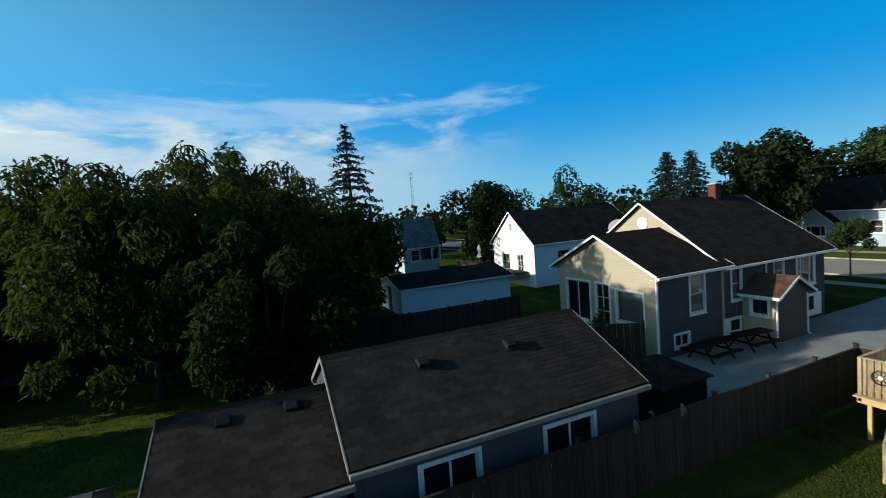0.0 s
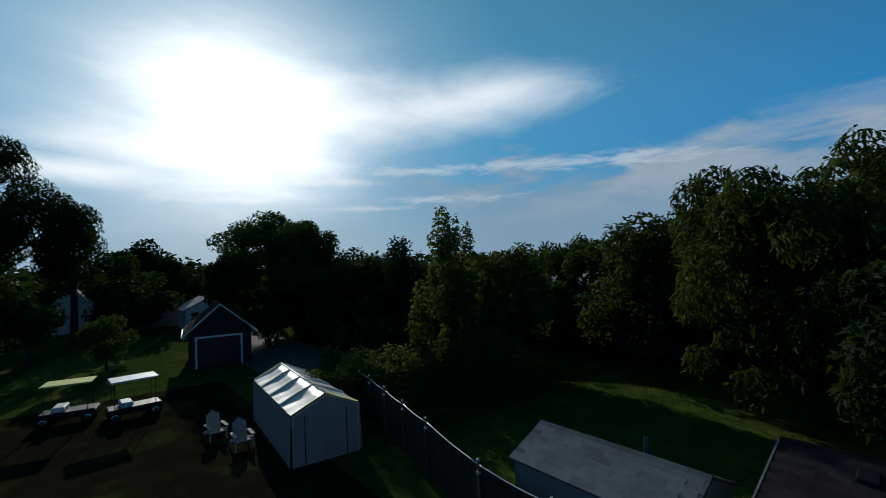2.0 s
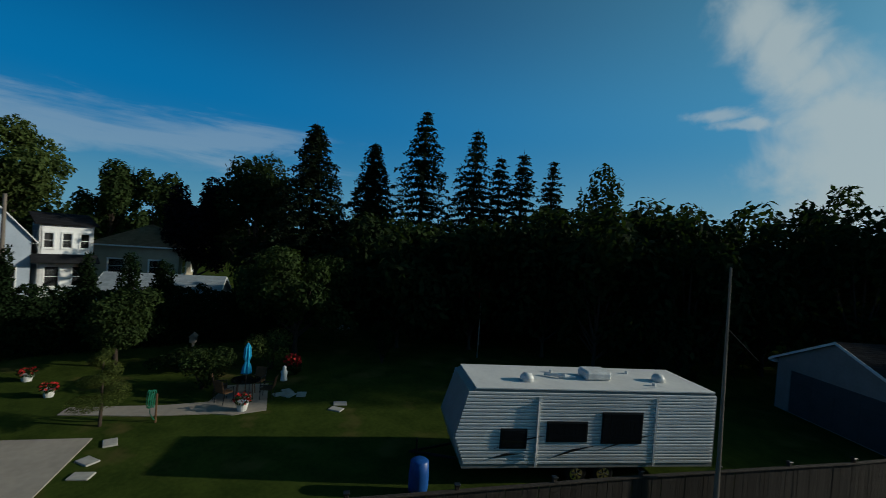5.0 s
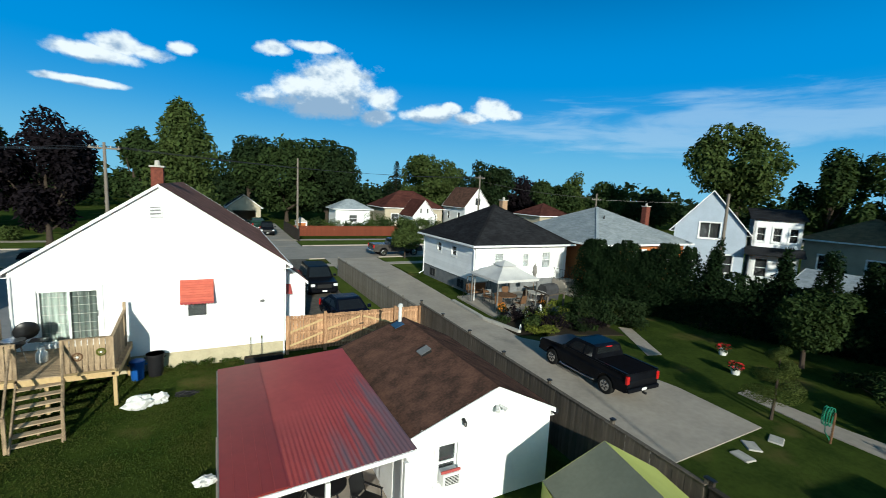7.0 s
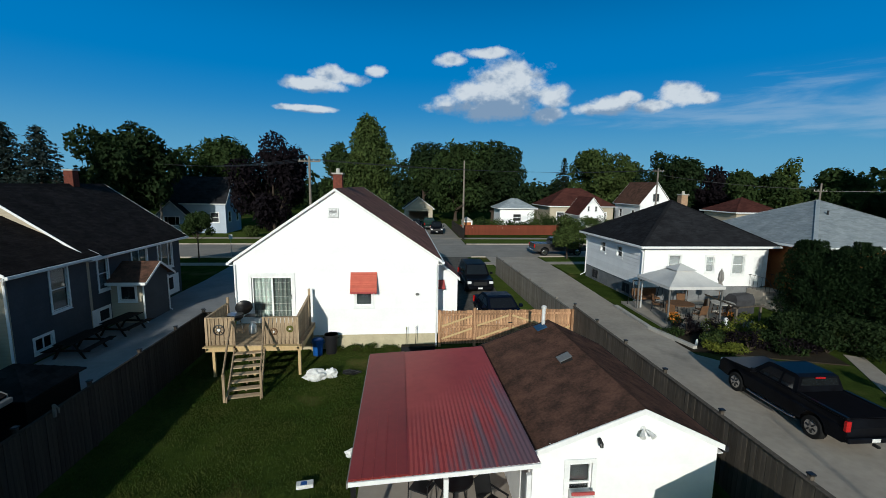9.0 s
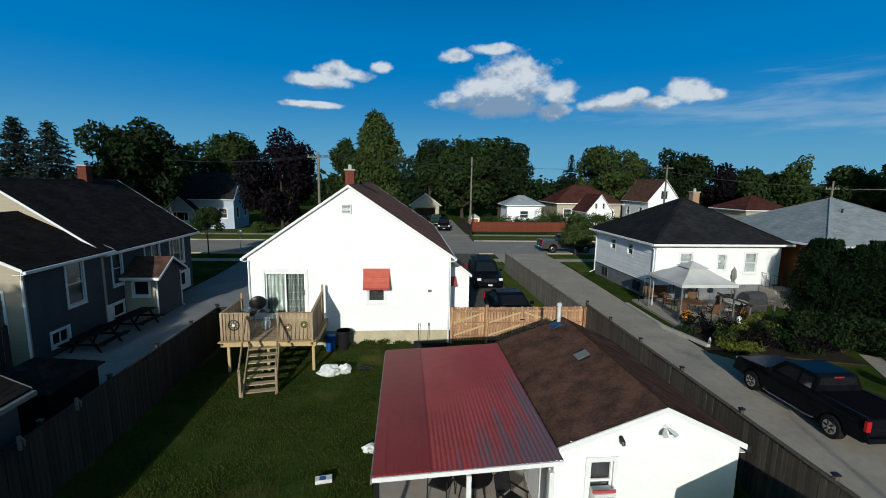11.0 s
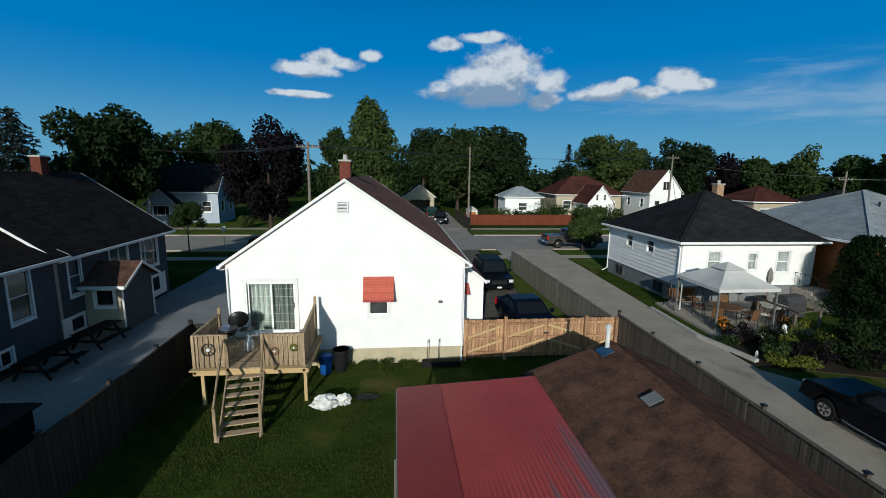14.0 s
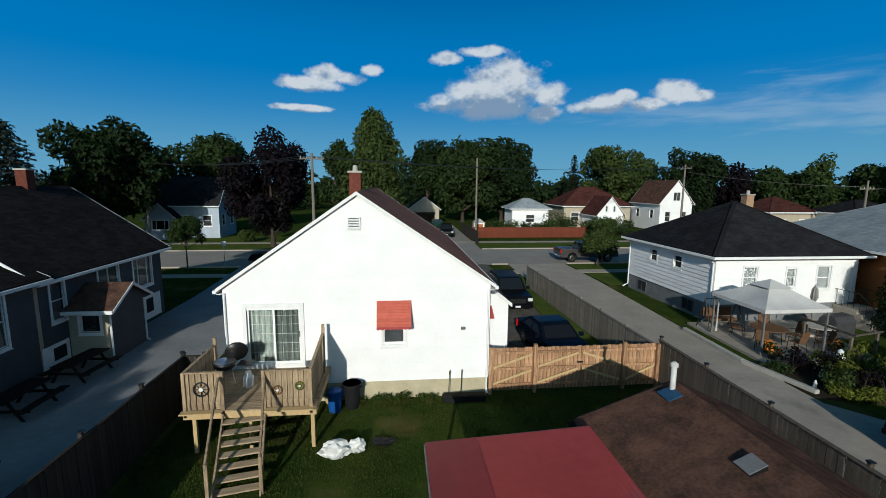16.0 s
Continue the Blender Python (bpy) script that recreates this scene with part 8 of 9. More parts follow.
def adirondack(x, y, rz, group="adirondack chairs"):
    c = thing("adirondack_chair", "dull white slatted adirondack chair on the grass", "chair", at(x, y, 0, rz), group)
    for i in range(5):
        part("seat_slat", new_box(-0.26, -0.3 + i * 0.11, 0, 0.26, -0.2 + i * 0.11, 0.022, 0.004, pose(0, 0, 0.36 - i * 0.025, 8, 0, 0)), M_STONE, c)
    for i in range(5):
        hh = 0.85 - abs(i - 2) * 0.07
        part("back_slat", new_box(-0.26 + i * 0.105, 0, 0, -0.26 + i * 0.105 + 0.095, 0.022, hh, 0.004, pose(0, 0.25, 0.25, -20, 0, 0)), M_STONE, c)
    for sx in (-0.32, 0.32):
        part("armrest", new_box(sx - 0.07, -0.4, 0.55, sx + 0.07, 0.35, 0.575, 0.006), M_STONE, c)
        part("front_leg", new_box(sx - 0.02, -0.36, 0, sx + 0.02, -0.26, 0.55, 0.004), M_STONE, c)
        part("back_leg", new_box(sx - 0.02, -0.3, 0.12, sx + 0.02, 0.6, 0.22, 0.004, pose(0, 0, 0.15, -16, 0, 0)), M_STONE, c)


adirondack(-4.8, -19.4, 185)
adirondack(-5.4, -17.6, 180)


def garden_bench(x, y, rz):
    b = thing("garden_bench", "pale slatted garden bench beside the fence", "bench", at(x, y, 0, rz))
    for i in range(4):
        part("seat_slat", new_box(-0.65, -0.22 + i * 0.12, 0.42, 0.65, -0.12 + i * 0.12, 0.45, 0.004), M_STONE, b)
    for i in range(4):
        part("back_slat", new_box(-0.65, 0.27 + i * 0.02, 0.5 + i * 0.12, 0.65, 0.295 + i * 0.02, 0.6 + i * 0.12, 0.004), M_STONE, b)
    for sx in (-0.6, 0.6):
        part("end_frame", prism(bmesh.new(), [(sx, -0.24, 0), (sx, -0.18, 0), (sx, -0.15, 0.4), (sx, 0.2, 0.4), (sx, 0.25, 0), (sx, 0.31, 0), (sx, 0.38, 0.95), (sx, 0.32, 0.95), (sx, 0.22, 0.45), (sx, -0.24, 0.45)], (0.05, 0, 0)), M_STONE, b)


garden_bench(5.2, -17.3, -75)
patio_chair(4.3, -16.6, -70, M_STONE, "pale cushioned patio chair on the dark lawn", 0.0, "yard chairs")
patio_chair(3.9, -15.9, -100, M_STONE, "pale cushioned patio chair on the dark lawn", 0.0, "yard chairs")


def old_window():
    w = thing("storm_window", "white framed twin pane storm window lying on the grass", "window", pose(5.6, -13.5, 0.04, 3, 0, -12))
    bm = bmesh.new()
    for q in ((-0.75, -1.15, 0.75, -1.05), (-0.75, 1.05, 0.75, 1.15), (-0.75, -1.05, -0.65, 1.05), (0.65, -1.05, 0.75, 1.05), (-0.65, -0.05, 0.65, 0.05)):
        box(bm, q[0], q[1], 0, q[2], q[3], 0.05, 0.0)
    part("window_frame", bm, M_TRIM, w)
    for y in (-0.55, 0.55):
        part("pane", new_box(-0.65, y - 0.5, 0.015, 0.65, y + 0.5, 0.025), mat("frosted_pane", (0.55, 0.57, 0.58), rough=0.15, scale=3), w)


old_window()
for x, y, r in ((3.3, -12.5, 0.28), (2.4, -11.9, 0.3), (3.0, -15.4, 0.2)):
    st = thing("paving_stone", "pale square stepping stone in the grass", "paving stone", at(x, y, 0, 25), "stepping stones")
    part("slab", new_box(-r, -r, -0.05, r, r, 0.05, 0.015), M_STONE, st)
mast = thing("mast", "tall thin dark flag mast beside the fence", "mast", at(6.93, -9.85))
part("pole", new_tube([(0, 0, 0), (0.0, 0, 2.4), (0.10, 0, 7.1)], [0.09, 0.05, 0.025], 10), M_POLE, mast)
part("stay", new_tube([(0.08, 0, 5.6), (2.6, -4.6, 4.0)], [0.008, 0.008], 5), M_BLACK, mast)


def picnic_table(x, y, rz):
    t = thing("picnic_table", "dark brown timber picnic table beside the grey house", "table", at(x, y, 0, rz), "picnic tables")
    for i in range(5):
        part("tabletop_board", new_box(-0.95, -0.37 + i * 0.15, 0.72, 0.95, -0.37 + i * 0.15 + 0.14, 0.755, 0.005), M_STAIN, t)
    for s in (-1, 1):
        for k in (0, 1):
            part("bench_board", new_box(-0.95, s * 0.72 - 0.15 + k * 0.15, 0.42, 0.95, s * 0.72 - 0.01 + k * 0.15, 0.455, 0.005), M_STAIN, t)
        bar(t, "cross_beam", (s * 0.7, -0.85, 0.40), (s * 0.7, 0.85, 0.40), 0.04, 0.09, M_STAIN)
        for q in (-1, 1):
            bar(t, "leg", (s * 0.66, q * 0.62, 0.0), (s * 0.66, q * 0.18, 0.72), 0.04, 0.09, M_STAIN)


# Dark stain taken near black: the shade on the picnic tables is included.
M_STAIN = mat("shade_dark_stained_wood", (0.016, 0.011, 0.009), (0.009, 0.007, 0.006), rough=0.7, scale=3, stretch=(1, 6, 6))
picnic_table(-13.4, 18.6, 90)
picnic_table(-13.3, 21.3, 84)


def tool_shed():
    """Low dark shed with a tent-shaped roof beside the plank fence."""
    t = thing("tool_shed", "low dark timber tool shed with a hipped roof", "shed", at(-11.0, 12.6))
    for q in ((-1.0, -1.0, 1.0, -0.95), (-1.0, 0.95, 1.0, 1.0), (-1.0, -0.95, -0.95, 0.95), (0.95, -0.95, 1.0, 0.95)):
        part("wall", new_box(q[0], q[1], 0, q[2], q[3], 1.45), M_STAIN, t)
    c = [(-1.15, -1.15, 1.42), (1.15, -1.15, 1.42), (1.15, 1.15, 1.42), (-1.15, 1.15, 1.42)]
    ap = (0, 0, 2.05)
    for i in range(4):
        roof_slope(t, c[i], c[(i + 1) % 4], ap, ap, M_SH_GREYB, course=0.2, tab=0.4)


tool_shed()
for y, z in ((8.55, 1.78), (10.15, 1.78)):
    br = thing("lamp_bracket", "dull grey metal bracket on a fence post", "bracket", at(-8.17, y, z), "fence brackets")
    part("upright", new_box(-0.03, -0.03, -0.12, 0.03, 0.03, 0.2, 0.006), M_VENT, br)
    part("hook", new_tube([(0.02, 0, 0.18), (0.10, 0, 0.10), (0.10, 0, -0.02)], [0.022, 0.02, 0.016], 6), M_VENT, br)
for x, y, h, r, sd in ((-16.6, 15.4, 2.6, 0.5, 501), (-15.8, 14.2, 1.3, 0.7, 502), (-15.2, 13.4, 1.0, 0.6, 503)):
    bush("dark leafy shrub against the beige wing", x, y, h, r, M_LEAFD, 900, 0.12, sd)
# Dark sheet standing for the shade over the rear yard.
slab("worn_ground", "ground with thin grass, darkened for shade in the rear yard", [(-7.0, -30.0), (6.8, -30.0), (6.85, -9.5), (-7.6, -10.5)], 0.006, 0.05, M_YARD_SHADE, "ground")

# ---- the right neighbour's patio and garden ----
slab("patio", "pale concrete patio behind the white bungalow", [(13.9, 19.9), (19.2, 19.4), (20.4, 25.38), (14.2, 25.38)], 0.12, 0.25, M_CONC, "patio")
for xa, ya, xb, yb in ((13.35, 24.4, 13.1, 20.2), (13.1, 20.2, 13.6, 17.4)):
    e = thing("edging", "low pale stone edging along the driveway", "edging", at(xa, ya), "garden edging")
    bar(e, "kerb_stone", (0, 0, 0.09), (xb - xa, yb - ya, 0.09), 0.22, 0.2, M_STONE)
slab("flower_bed", "dark soil flower bed beside the driveway", [(13.3, 17.2), (19.0, 15.2), (20.0, 19.2), (13.3, 20.4)], 0.05, 0.2, M_SOIL, "flower bed")


def gazebo():
    g = thing("gazebo", "pale grey cloth gazebo with two tier roof on slim posts", "gazebo", at(15.85, 22.25, 0.12))
    hx, hy, e, a = 1.5, 1.5, 2.05, 2.75
    c = [(-hx, -hy), (hx, -hy), (hx, hy), (-hx, hy)]
    bm = bmesh.new()
    top = [(x * 0.28, y * 0.28, a) for x, y in c]
    low = [(x * 1.06, y * 1.06, e) for x, y in c]
    for i in range(4):
        j = (i + 1) % 4
        mid0, n = [], 6
        g2 = [[Vector(low[i]).lerp(Vector(low[j]), u / n).lerp(Vector(top[i]).lerp(Vector(top[j]), u / n), v / n) - Vector((0, 0, 0.08 * math.sin(math.pi * v / n) * (0.5 + math.sin(math.pi * u / n)))) for v in range(n + 1)] for u in range(n + 1)]
        vs = [[bm.verts.new(p) for p in r] for r in g2]
        for u in range(n):
            for v in range(n):
                bm.faces.new((vs[u][v], vs[u + 1][v], vs[u + 1][v + 1], vs[u][v + 1]))
    part("canopy", bm, M_CANVAS, g, smooth=True)
    bm = bmesh.new()
    t2 = [bm.verts.new((x * 0.40, y * 0.40, a - 0.03)) for x, y in c]
    ap = bm.verts.new((0, 0, a + 0.30))
    for i in range(4):
        bm.faces.new((t2[i], t2[(i + 1) % 4], ap))
    part("vent_cap", bm, M_CANVAS, g)
    bm = bmesh.new()
    for i in range(4):
        p, q = Vector(low[i]), Vector(low[(i + 1) % 4])
        prism(bm, [p, q, q - Vector((0, 0, 0.16)), p - Vector((0, 0, 0.16))], ((q - p).cross(Vector((0, 0, 1))).normalized() * 0.008))
    part("valance", bm, M_CANVAS, g)
    for x, y in c:
        part("post", new_box(x - 0.04, y - 0.04, 0, x + 0.04, y + 0.04, e, 0.006), M_VENT, g)
        for s in ((-0.5 if x > 0 else 0.5, 0), (0, -0.5 if y > 0 else 0.5)):
            part("corner_brace", new_tube([(x, y, e - 0.4), (x + s[0], y + s[1], e - 0.02)], [0.012, 0.012], 5), M_VENT, g)
    for x in (-hx + 0.15, hx - 0.2):
        bm = bmesh.new()
        r = [[bm.verts.new((x + 0.05 * math.cos(k * 1.1) * (1 - 0.6 * math.sin(math.pi * z / 1.9)), hy - 0.1 + 0.05 * math.sin(k * 1.1), 0.1 + z)) for z in (0, 0.6, 1.2, 1.9)] for k in range(7)]
        for p, q in zip(r, r[1:]):
            for k in range(3):
                bm.faces.new((p[k], q[k], q[k + 1], p[k + 1]))
        part("tied_curtain", bm, M_CANVAS, g)


gazebo()
tb = thing("patio_table", "oval brown patio table under the gazebo", "table", at(16.0, 22.2, 0.12))
part("tabletop", new_tube([(0, 0, 0.70), (0, 0, 0.74)], [0.75, 0.75], 22), M_RUST, tb)
for a in (0.8, 2.4, 3.9, 5.5):
    part("leg", new_tube([(0.55 * math.cos(a), 0.55 * math.sin(a), 0), (0.45 * math.cos(a), 0.45 * math.sin(a), 0.7)], [0.02, 0.02], 6), M_BLACK, tb)
for x, y, rz in ((15.0, 21.4, 130), (16.4, 21.1, 190), (17.2, 22.0, -90), (15.3, 23.2, 40), (16.8, 23.2, -20), (17.6, 21.0, -120)):
    patio_chair(x, y, rz, M_RUST, "brown sling patio chair near the gazebo", 0.12, "gazebo chairs")


def swing_seat():
    s = thing("swing_seat", "brown cushioned garden swing seat under the gazebo", "swing", at(15.2, 24.3, 0.12))
    for sx in (-0.9, 0.9):
        part("side_frame", new_tube([(sx, -0.5, 0), (sx, 0, 1.6), (sx, 0.5, 0)], [0.025] * 3, 6), M_BLACK, s)
    part("seat_cushion", new_box(-0.8, -0.25, 0.45, 0.8, 0.25, 0.57, 0.04), M_RUST, s)
    part("back_cushion", new_box(-0.8, 0.25, 0.57, 0.8, 0.37, 1.05, 0.04), M_RUST, s)
    part("top_bar", new_tube([(-0.9, 0, 1.6), (0.9, 0, 1.6)], [0.025, 0.025], 6), M_BLACK, s)


swing_seat()


def closed_umbrella(x, y, z, h, material, label, pole=M_RUST):
    u = thing("parasol", label, "umbrella", at(x, y, z))
    part("pole", new_tube([(0, 0, 0), (0, 0, h)], [0.022, 0.02], 8), pole, u)
    bm = bmesh.new()
    n = 16
    prof = [(0.02, h + 0.05), (0.10, h - 0.15), (0.13, h - 0.55), (0.07, h - 0.75), (0.14, h - 1.0), (0.17, h - 1.25)]
    rings = [[bm.verts.new((r * (1 + 0.35 * (k % 2)) * math.cos(2 * math.pi * k / n), r * (1 + 0.35 * (k % 2)) * math.sin(2 * math.pi * k / n), zz)) for k in range(n)] for r, zz in prof]
    for a, b in zip(rings, rings[1:]):
        for k in range(n):
            bm.faces.new((a[k], a[(k + 1) % n], b[(k + 1) % n], b[k]))
    part("folded_cloth", bm, material, u)
    part("finial", new_tube([(0, 0, h), (0, 0, h + 0.12)], [0.025, 0.01], 6), pole, u)
    part("base", new_tube([(0, 0, 0), (0, 0, 0.08)], [0.25, 0.2], 14), M_STONE, u)


closed_umbrella(18.9, 22.9, 0.12, 2.5, mat("grey_striped_cloth", (0.16, 0.15, 0.14), (0.3, 0.28, 0.26), rough=0.85, scale=9, stretch=(6, 6, 0.3)), "grey striped parasol folded beside the table")
closed_umbrella(18.4, 25.0, 0.12, 2.1, M_CYAN, "small blue folded parasol against the white wall")
closed_umbrella(18.8, 2.4, 0.03, 2.25, M_CYAN, "bright turquoise folded parasol at a garden table")
t2 = thing("patio_table", "round glass topped patio table with parasol", "table", at(18.8, 2.4, 0.03))
part("tabletop", new_tube([(0, 0, 0.70), (0, 0, 0.725)], [0.6, 0.6], 22), M_CARGLASS, t2)
for a in (0.8, 2.4, 3.9, 5.5):
    part("leg", new_tube([(0.5 * math.cos(a), 0.5 * math.sin(a), 0), (0.42 * math.cos(a), 0.42 * math.sin(a), 0.7)], [0.018, 0.018], 6), M_RUST, t2)
for x, y, rz in ((18.2, 3.1, 50), (18.8, 3.35, 10), (19.5, 2.0, -110), (18.5, 1.5, 170)):
    patio_chair(x, y, rz, M_RUST, "brown sling patio chair at the garden table", 0.03, "garden table chairs")
t3 = thing("patio_table", "round pale patio table beside the steps", "table", at(18.6, 22.2, 0.12))
part("tabletop", new_tube([(0, 0, 0.70), (0, 0, 0.74)], [0.65, 0.65], 22), M_STONE, t3)
for a in (0.8, 2.4, 3.9, 5.5):
    part("leg", new_tube([(0.5 * math.cos(a), 0.5 * math.sin(a), 0), (0.4 * math.cos(a), 0.4 * math.sin(a), 0.7)], [0.02, 0.02], 6), M_RUST, t3)
gr = thing("barbecue", "barbecue under a dark grey cover on the patio", "barbecue", at(20.0, 22.6, 0.12, 10))
part("cover", loft(bmesh.new(), [(-0.35, 0), (-0.4, 0.85), (-0.25, 1.12), (0.2, 1.15), (0.4, 0.9), (0.38, 0)], lambda z, y: 0.75 - 0.1 * z), mat("dark_cover_cloth", (0.06, 0.06, 0.065), rough=0.6, scale=3), gr)
part("caster", new_box(-0.6, -0.3, -0.0, -0.5, -0.2, 0.08), M_BLACK, gr)
# timber frame in the flower bed, a small pergola
pg = thing("pergola", "low weathered timber garden frame over the flower bed", "pergola", at(17.3, 19.6, 0.05))
for x, y in ((0, 0), (1.7, 0.4), (0.1, 2.2)):
    part("post", new_box(x - 0.05, y - 0.05, 0, x + 0.05, y + 0.05, 1.2, 0.006), M_FENCEM, pg)
for p, q in (((-0.2, 0, 1.24), (1.9, 0.43, 1.24)), ((0, -0.2, 1.32), (0.1, 2.5, 1.32))):
    bar(pg, "beam", p, q, 0.07, 0.08, M_FENCEM)


def back_steps():
    s = thing("back_steps", "concrete back steps with black iron railing", "steps", at(22.9, 25.38))
    for i in range(5):
        part("step", new_box(-0.1, -1.3 - (4 - i) * 0.28 + 0.0, 0, 1.5, -1.3 - (3 - i) * 0.28 if i < 4 else 0.0, 0.19 * (i + 1), 0.01), M_CONC, s)
    for x in (-0.05, 1.45):
        part("rail", new_tube([(x, 0, 1.85), (x, -1.3, 1.85), (x, -2.4, 1.0)], [0.02] * 3, 6), M_BLACK, s)
        for k in range(8):
            y = -0.1 - k * 0.32
            zt = 1.85 if y > -1.3 else 1.85 + (y + 1.3) * 0.77
            zb = 0.95 if y > -1.3 else max(0.1, 0.95 + (y + 1.3) * 0.68)
            part("baluster", new_tube([(x, y, zb), (x, y, zt)], [0.01, 0.01], 5), M_BLACK, s)


back_steps()


def statue(x, y, z, h, label, material=M_PLASW):
    """A plain garden figure, reduced to a rounded turned shape."""
    bm = new_tube([(0, 0, 0), (0, 0, 0.08 * h), (0, 0, 0.3 * h), (0.03 * h, 0, 0.6 * h), (0.02 * h, 0, 0.78 * h), (0.04 * h, 0, 0.9 * h), (0.03 * h, 0, h)], [0.26 * h, 0.22 * h, 0.20 * h, 0.23 * h, 0.10 * h, 0.13 * h, 0.03 * h], 14)
    ob = part("garden_statue", bm, material, None, smooth=True)
    ob.matrix_basis = at(x, y, z)
    tagged(ob, label, "statue", "garden figures")


statue(15.6, 19.4, 0.05, 0.62, "small white garden figure among the flowers")
statue(16.5, 19.3, 0.05, 0.85, "white rounded garden figure on a post among flowers")
statue(15.1, 18.7, 0.05, 0.3, "small pale stone garden figure by the edging")
statue(14.0, 17.9, 0.05, 0.28, "small pale stone garden figure by the edging")
statue(20.4, 18.0, 0.05, 0.95, "pale weathered garden figure before the hedge", M_STONE)
statue(20.9, 0.95, 0.0, 0.7, "white garden figure beside red flowers")
statue(14.7, 17.3, 0.05, 0.25, "small white garden figure at the bed's edge")
rng0 = random.Random(77)
for k in range(34):
    u, v = rng0.random(), rng0.random()
    x, y = 13.6 + 5.2 * u, 17.5 - 1.4 * u + v * (2.4 + 0.8 * u)
    lm, lab = rng0.choice(((M_LEAF, "leafy green garden plant in the flower bed"), (M_LEAFL, "light green garden plant in the flower bed"), (M_LEAFD, "dark green garden plant in the flower bed"), (M_YELLOW, "bright yellow green garden plant in the bed"), (M_LEAFP, "dark purple leaved garden plant in the bed")))
    h = rng0.uniform(0.35, 1.0)
    bush(lab, x, y, h, rng0.uniform(0.3, 0.6), lm, 420, 0.13, 200 + k, 0.4, 0.05)
bush("bright yellow green shrub at the bed's corner", 14.7, 17.0, 0.6, 0.75, M_YELLOW, 1500, 0.12, 301, 0.4, 0.03)
for x, y, s in ((17.5, 17.2, 302), (18.8, 18.1, 303), (19.4, 16.6, 304), (20.6, 16.2, 305)):
    bush("dense dark green shrub behind the flower bed", x, y, rng0.uniform(1.2, 1.8), 1.1, M_LEAFD, 2600, 0.15, s)


def flower_pot(x, y, z, r, h, pot, petals, label, seed):
    p = thing("flower_pot", label, "flower pot", at(x, y, z), "flower pots")
    part("pot", new_tube([(0, 0, 0), (0, 0, h * 0.9), (0, 0, h)], [r * 0.7, r, r * 1.08], 14), pot, p)
    g = np.random.default_rng(seed)
    q = ball_points(160, g) * np.array([r * 1.3, r * 1.3, h * 0.5]) + np.array([0, 0, h * 1.25])
    ob = new("foliage", leaves_mesh("foliage", q, ball_points(160, g), 0.13, M_LEAF, g))
    ob.parent = p
    q = ball_points(60, g) * np.array([r * 1.3, r * 1.3, h * 0.5]) + np.array([0, 0, h * 1.35])
    ob = new("petals", leaves_mesh("petals", q, ball_points(60, g), 0.10, petals, g, 0, 0.9))
    ob.parent = p


flower_pot(17.25, 2.3, 0.03, 0.24, 0.36, M_PLASW, M_FLOWER_R, "white pot with dark leafy plant on the paving", 1)
flower_pot(14.9, 21.0, 0.12, 0.2, 0.3, M_RUST, M_FLOWER_O, "brown pot with orange flowers on the patio", 2)
flower_pot(14.5, 20.3, 0.12, 0.22, 0.3, M_BLACK, M_FLOWER_O, "black pot with orange flowers on the patio edge", 3)
flower_pot(18.1, 20.9, 0.12, 0.2, 0.3, M_RUST, M_FLOWER_O, "brown pot with orange flowers beside the table", 4)
flower_pot(21.5, 11.3, 0.0, 0.22, 0.3, M_PLASW, M_FLOWER_R, "white pot planted beside the garden path", 5)
flower_pot(19.5, 9.6, 0.0, 0.22, 0.3, M_PLASW, M_FLOWER_R, "white pot planted at the truck's tail", 6)
bush("green shrub beside the garden path", 19.9, 4.3, 1.9, 1.0, M_LEAF, 2400, 0.14, 310)
bush("rounded dark green shrub beside the garden table", 22.7, 1.7, 2.2, 1.15, M_LEAFL, 2600, 0.12, 311)
bush("low leafy plant with red flowers", 21.7, 0.65, 0.7, 0.5, M_LEAF, 800, 0.12, 312)
gq = np.random.default_rng(5)
fl = new("red_flowers", leaves_mesh("red_flowers", ball_points(140, gq) * np.array([0.5, 0.4, 0.25]) + np.array([21.75, 0.6, 0.75]), ball_points(140, gq), 0.13, M_FLOWER_R, gq, 0, 0.9))
tagged(fl, "clump of bright red flowers beside the lawn", "flowers", kind="stuff")
bush("dark leafy bed with pink flowers behind the lawn", 22.5, 5.6, 1.2, 1.5, M_LEAFD, 2400, 0.16, 313)
bush("slim upright cedar on the far lawn", 23.5, -4.2, 2.6, 0.6, M_CEDARL, 2000, 0.13, 314)


def topiary():
    """Spiral-clipped evergreen: a twisting band of foliage round a bare stem."""
    t = thing("topiary", "spiral clipped evergreen on a short bare trunk", "topiary", at(16.4, 6.7))
    part("trunk", new_tube([(0, 0, 0), (0.05, 0, 0.7), (0, 0, 2.5)], [0.06, 0.05, 0.02], 8), M_BARK, t)
    g = np.random.default_rng(8)
    n = 11000
    s = g.random(n)
    ang, z = s * 6.283 * 2.6 + 0.6, 0.66 + s * 1.95
    rad = 0.46 * (1 - s) + 0.14
    c = np.stack([np.cos(ang) * rad, np.sin(ang) * rad, z], 1)
    u = ball_points(n, g)
    p = c + u * (0.26 * (1 - s) + 0.20)[:, None] * np.array([1, 1, 0.58])
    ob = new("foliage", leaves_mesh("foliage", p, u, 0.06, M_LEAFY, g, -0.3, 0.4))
    ob.parent = t


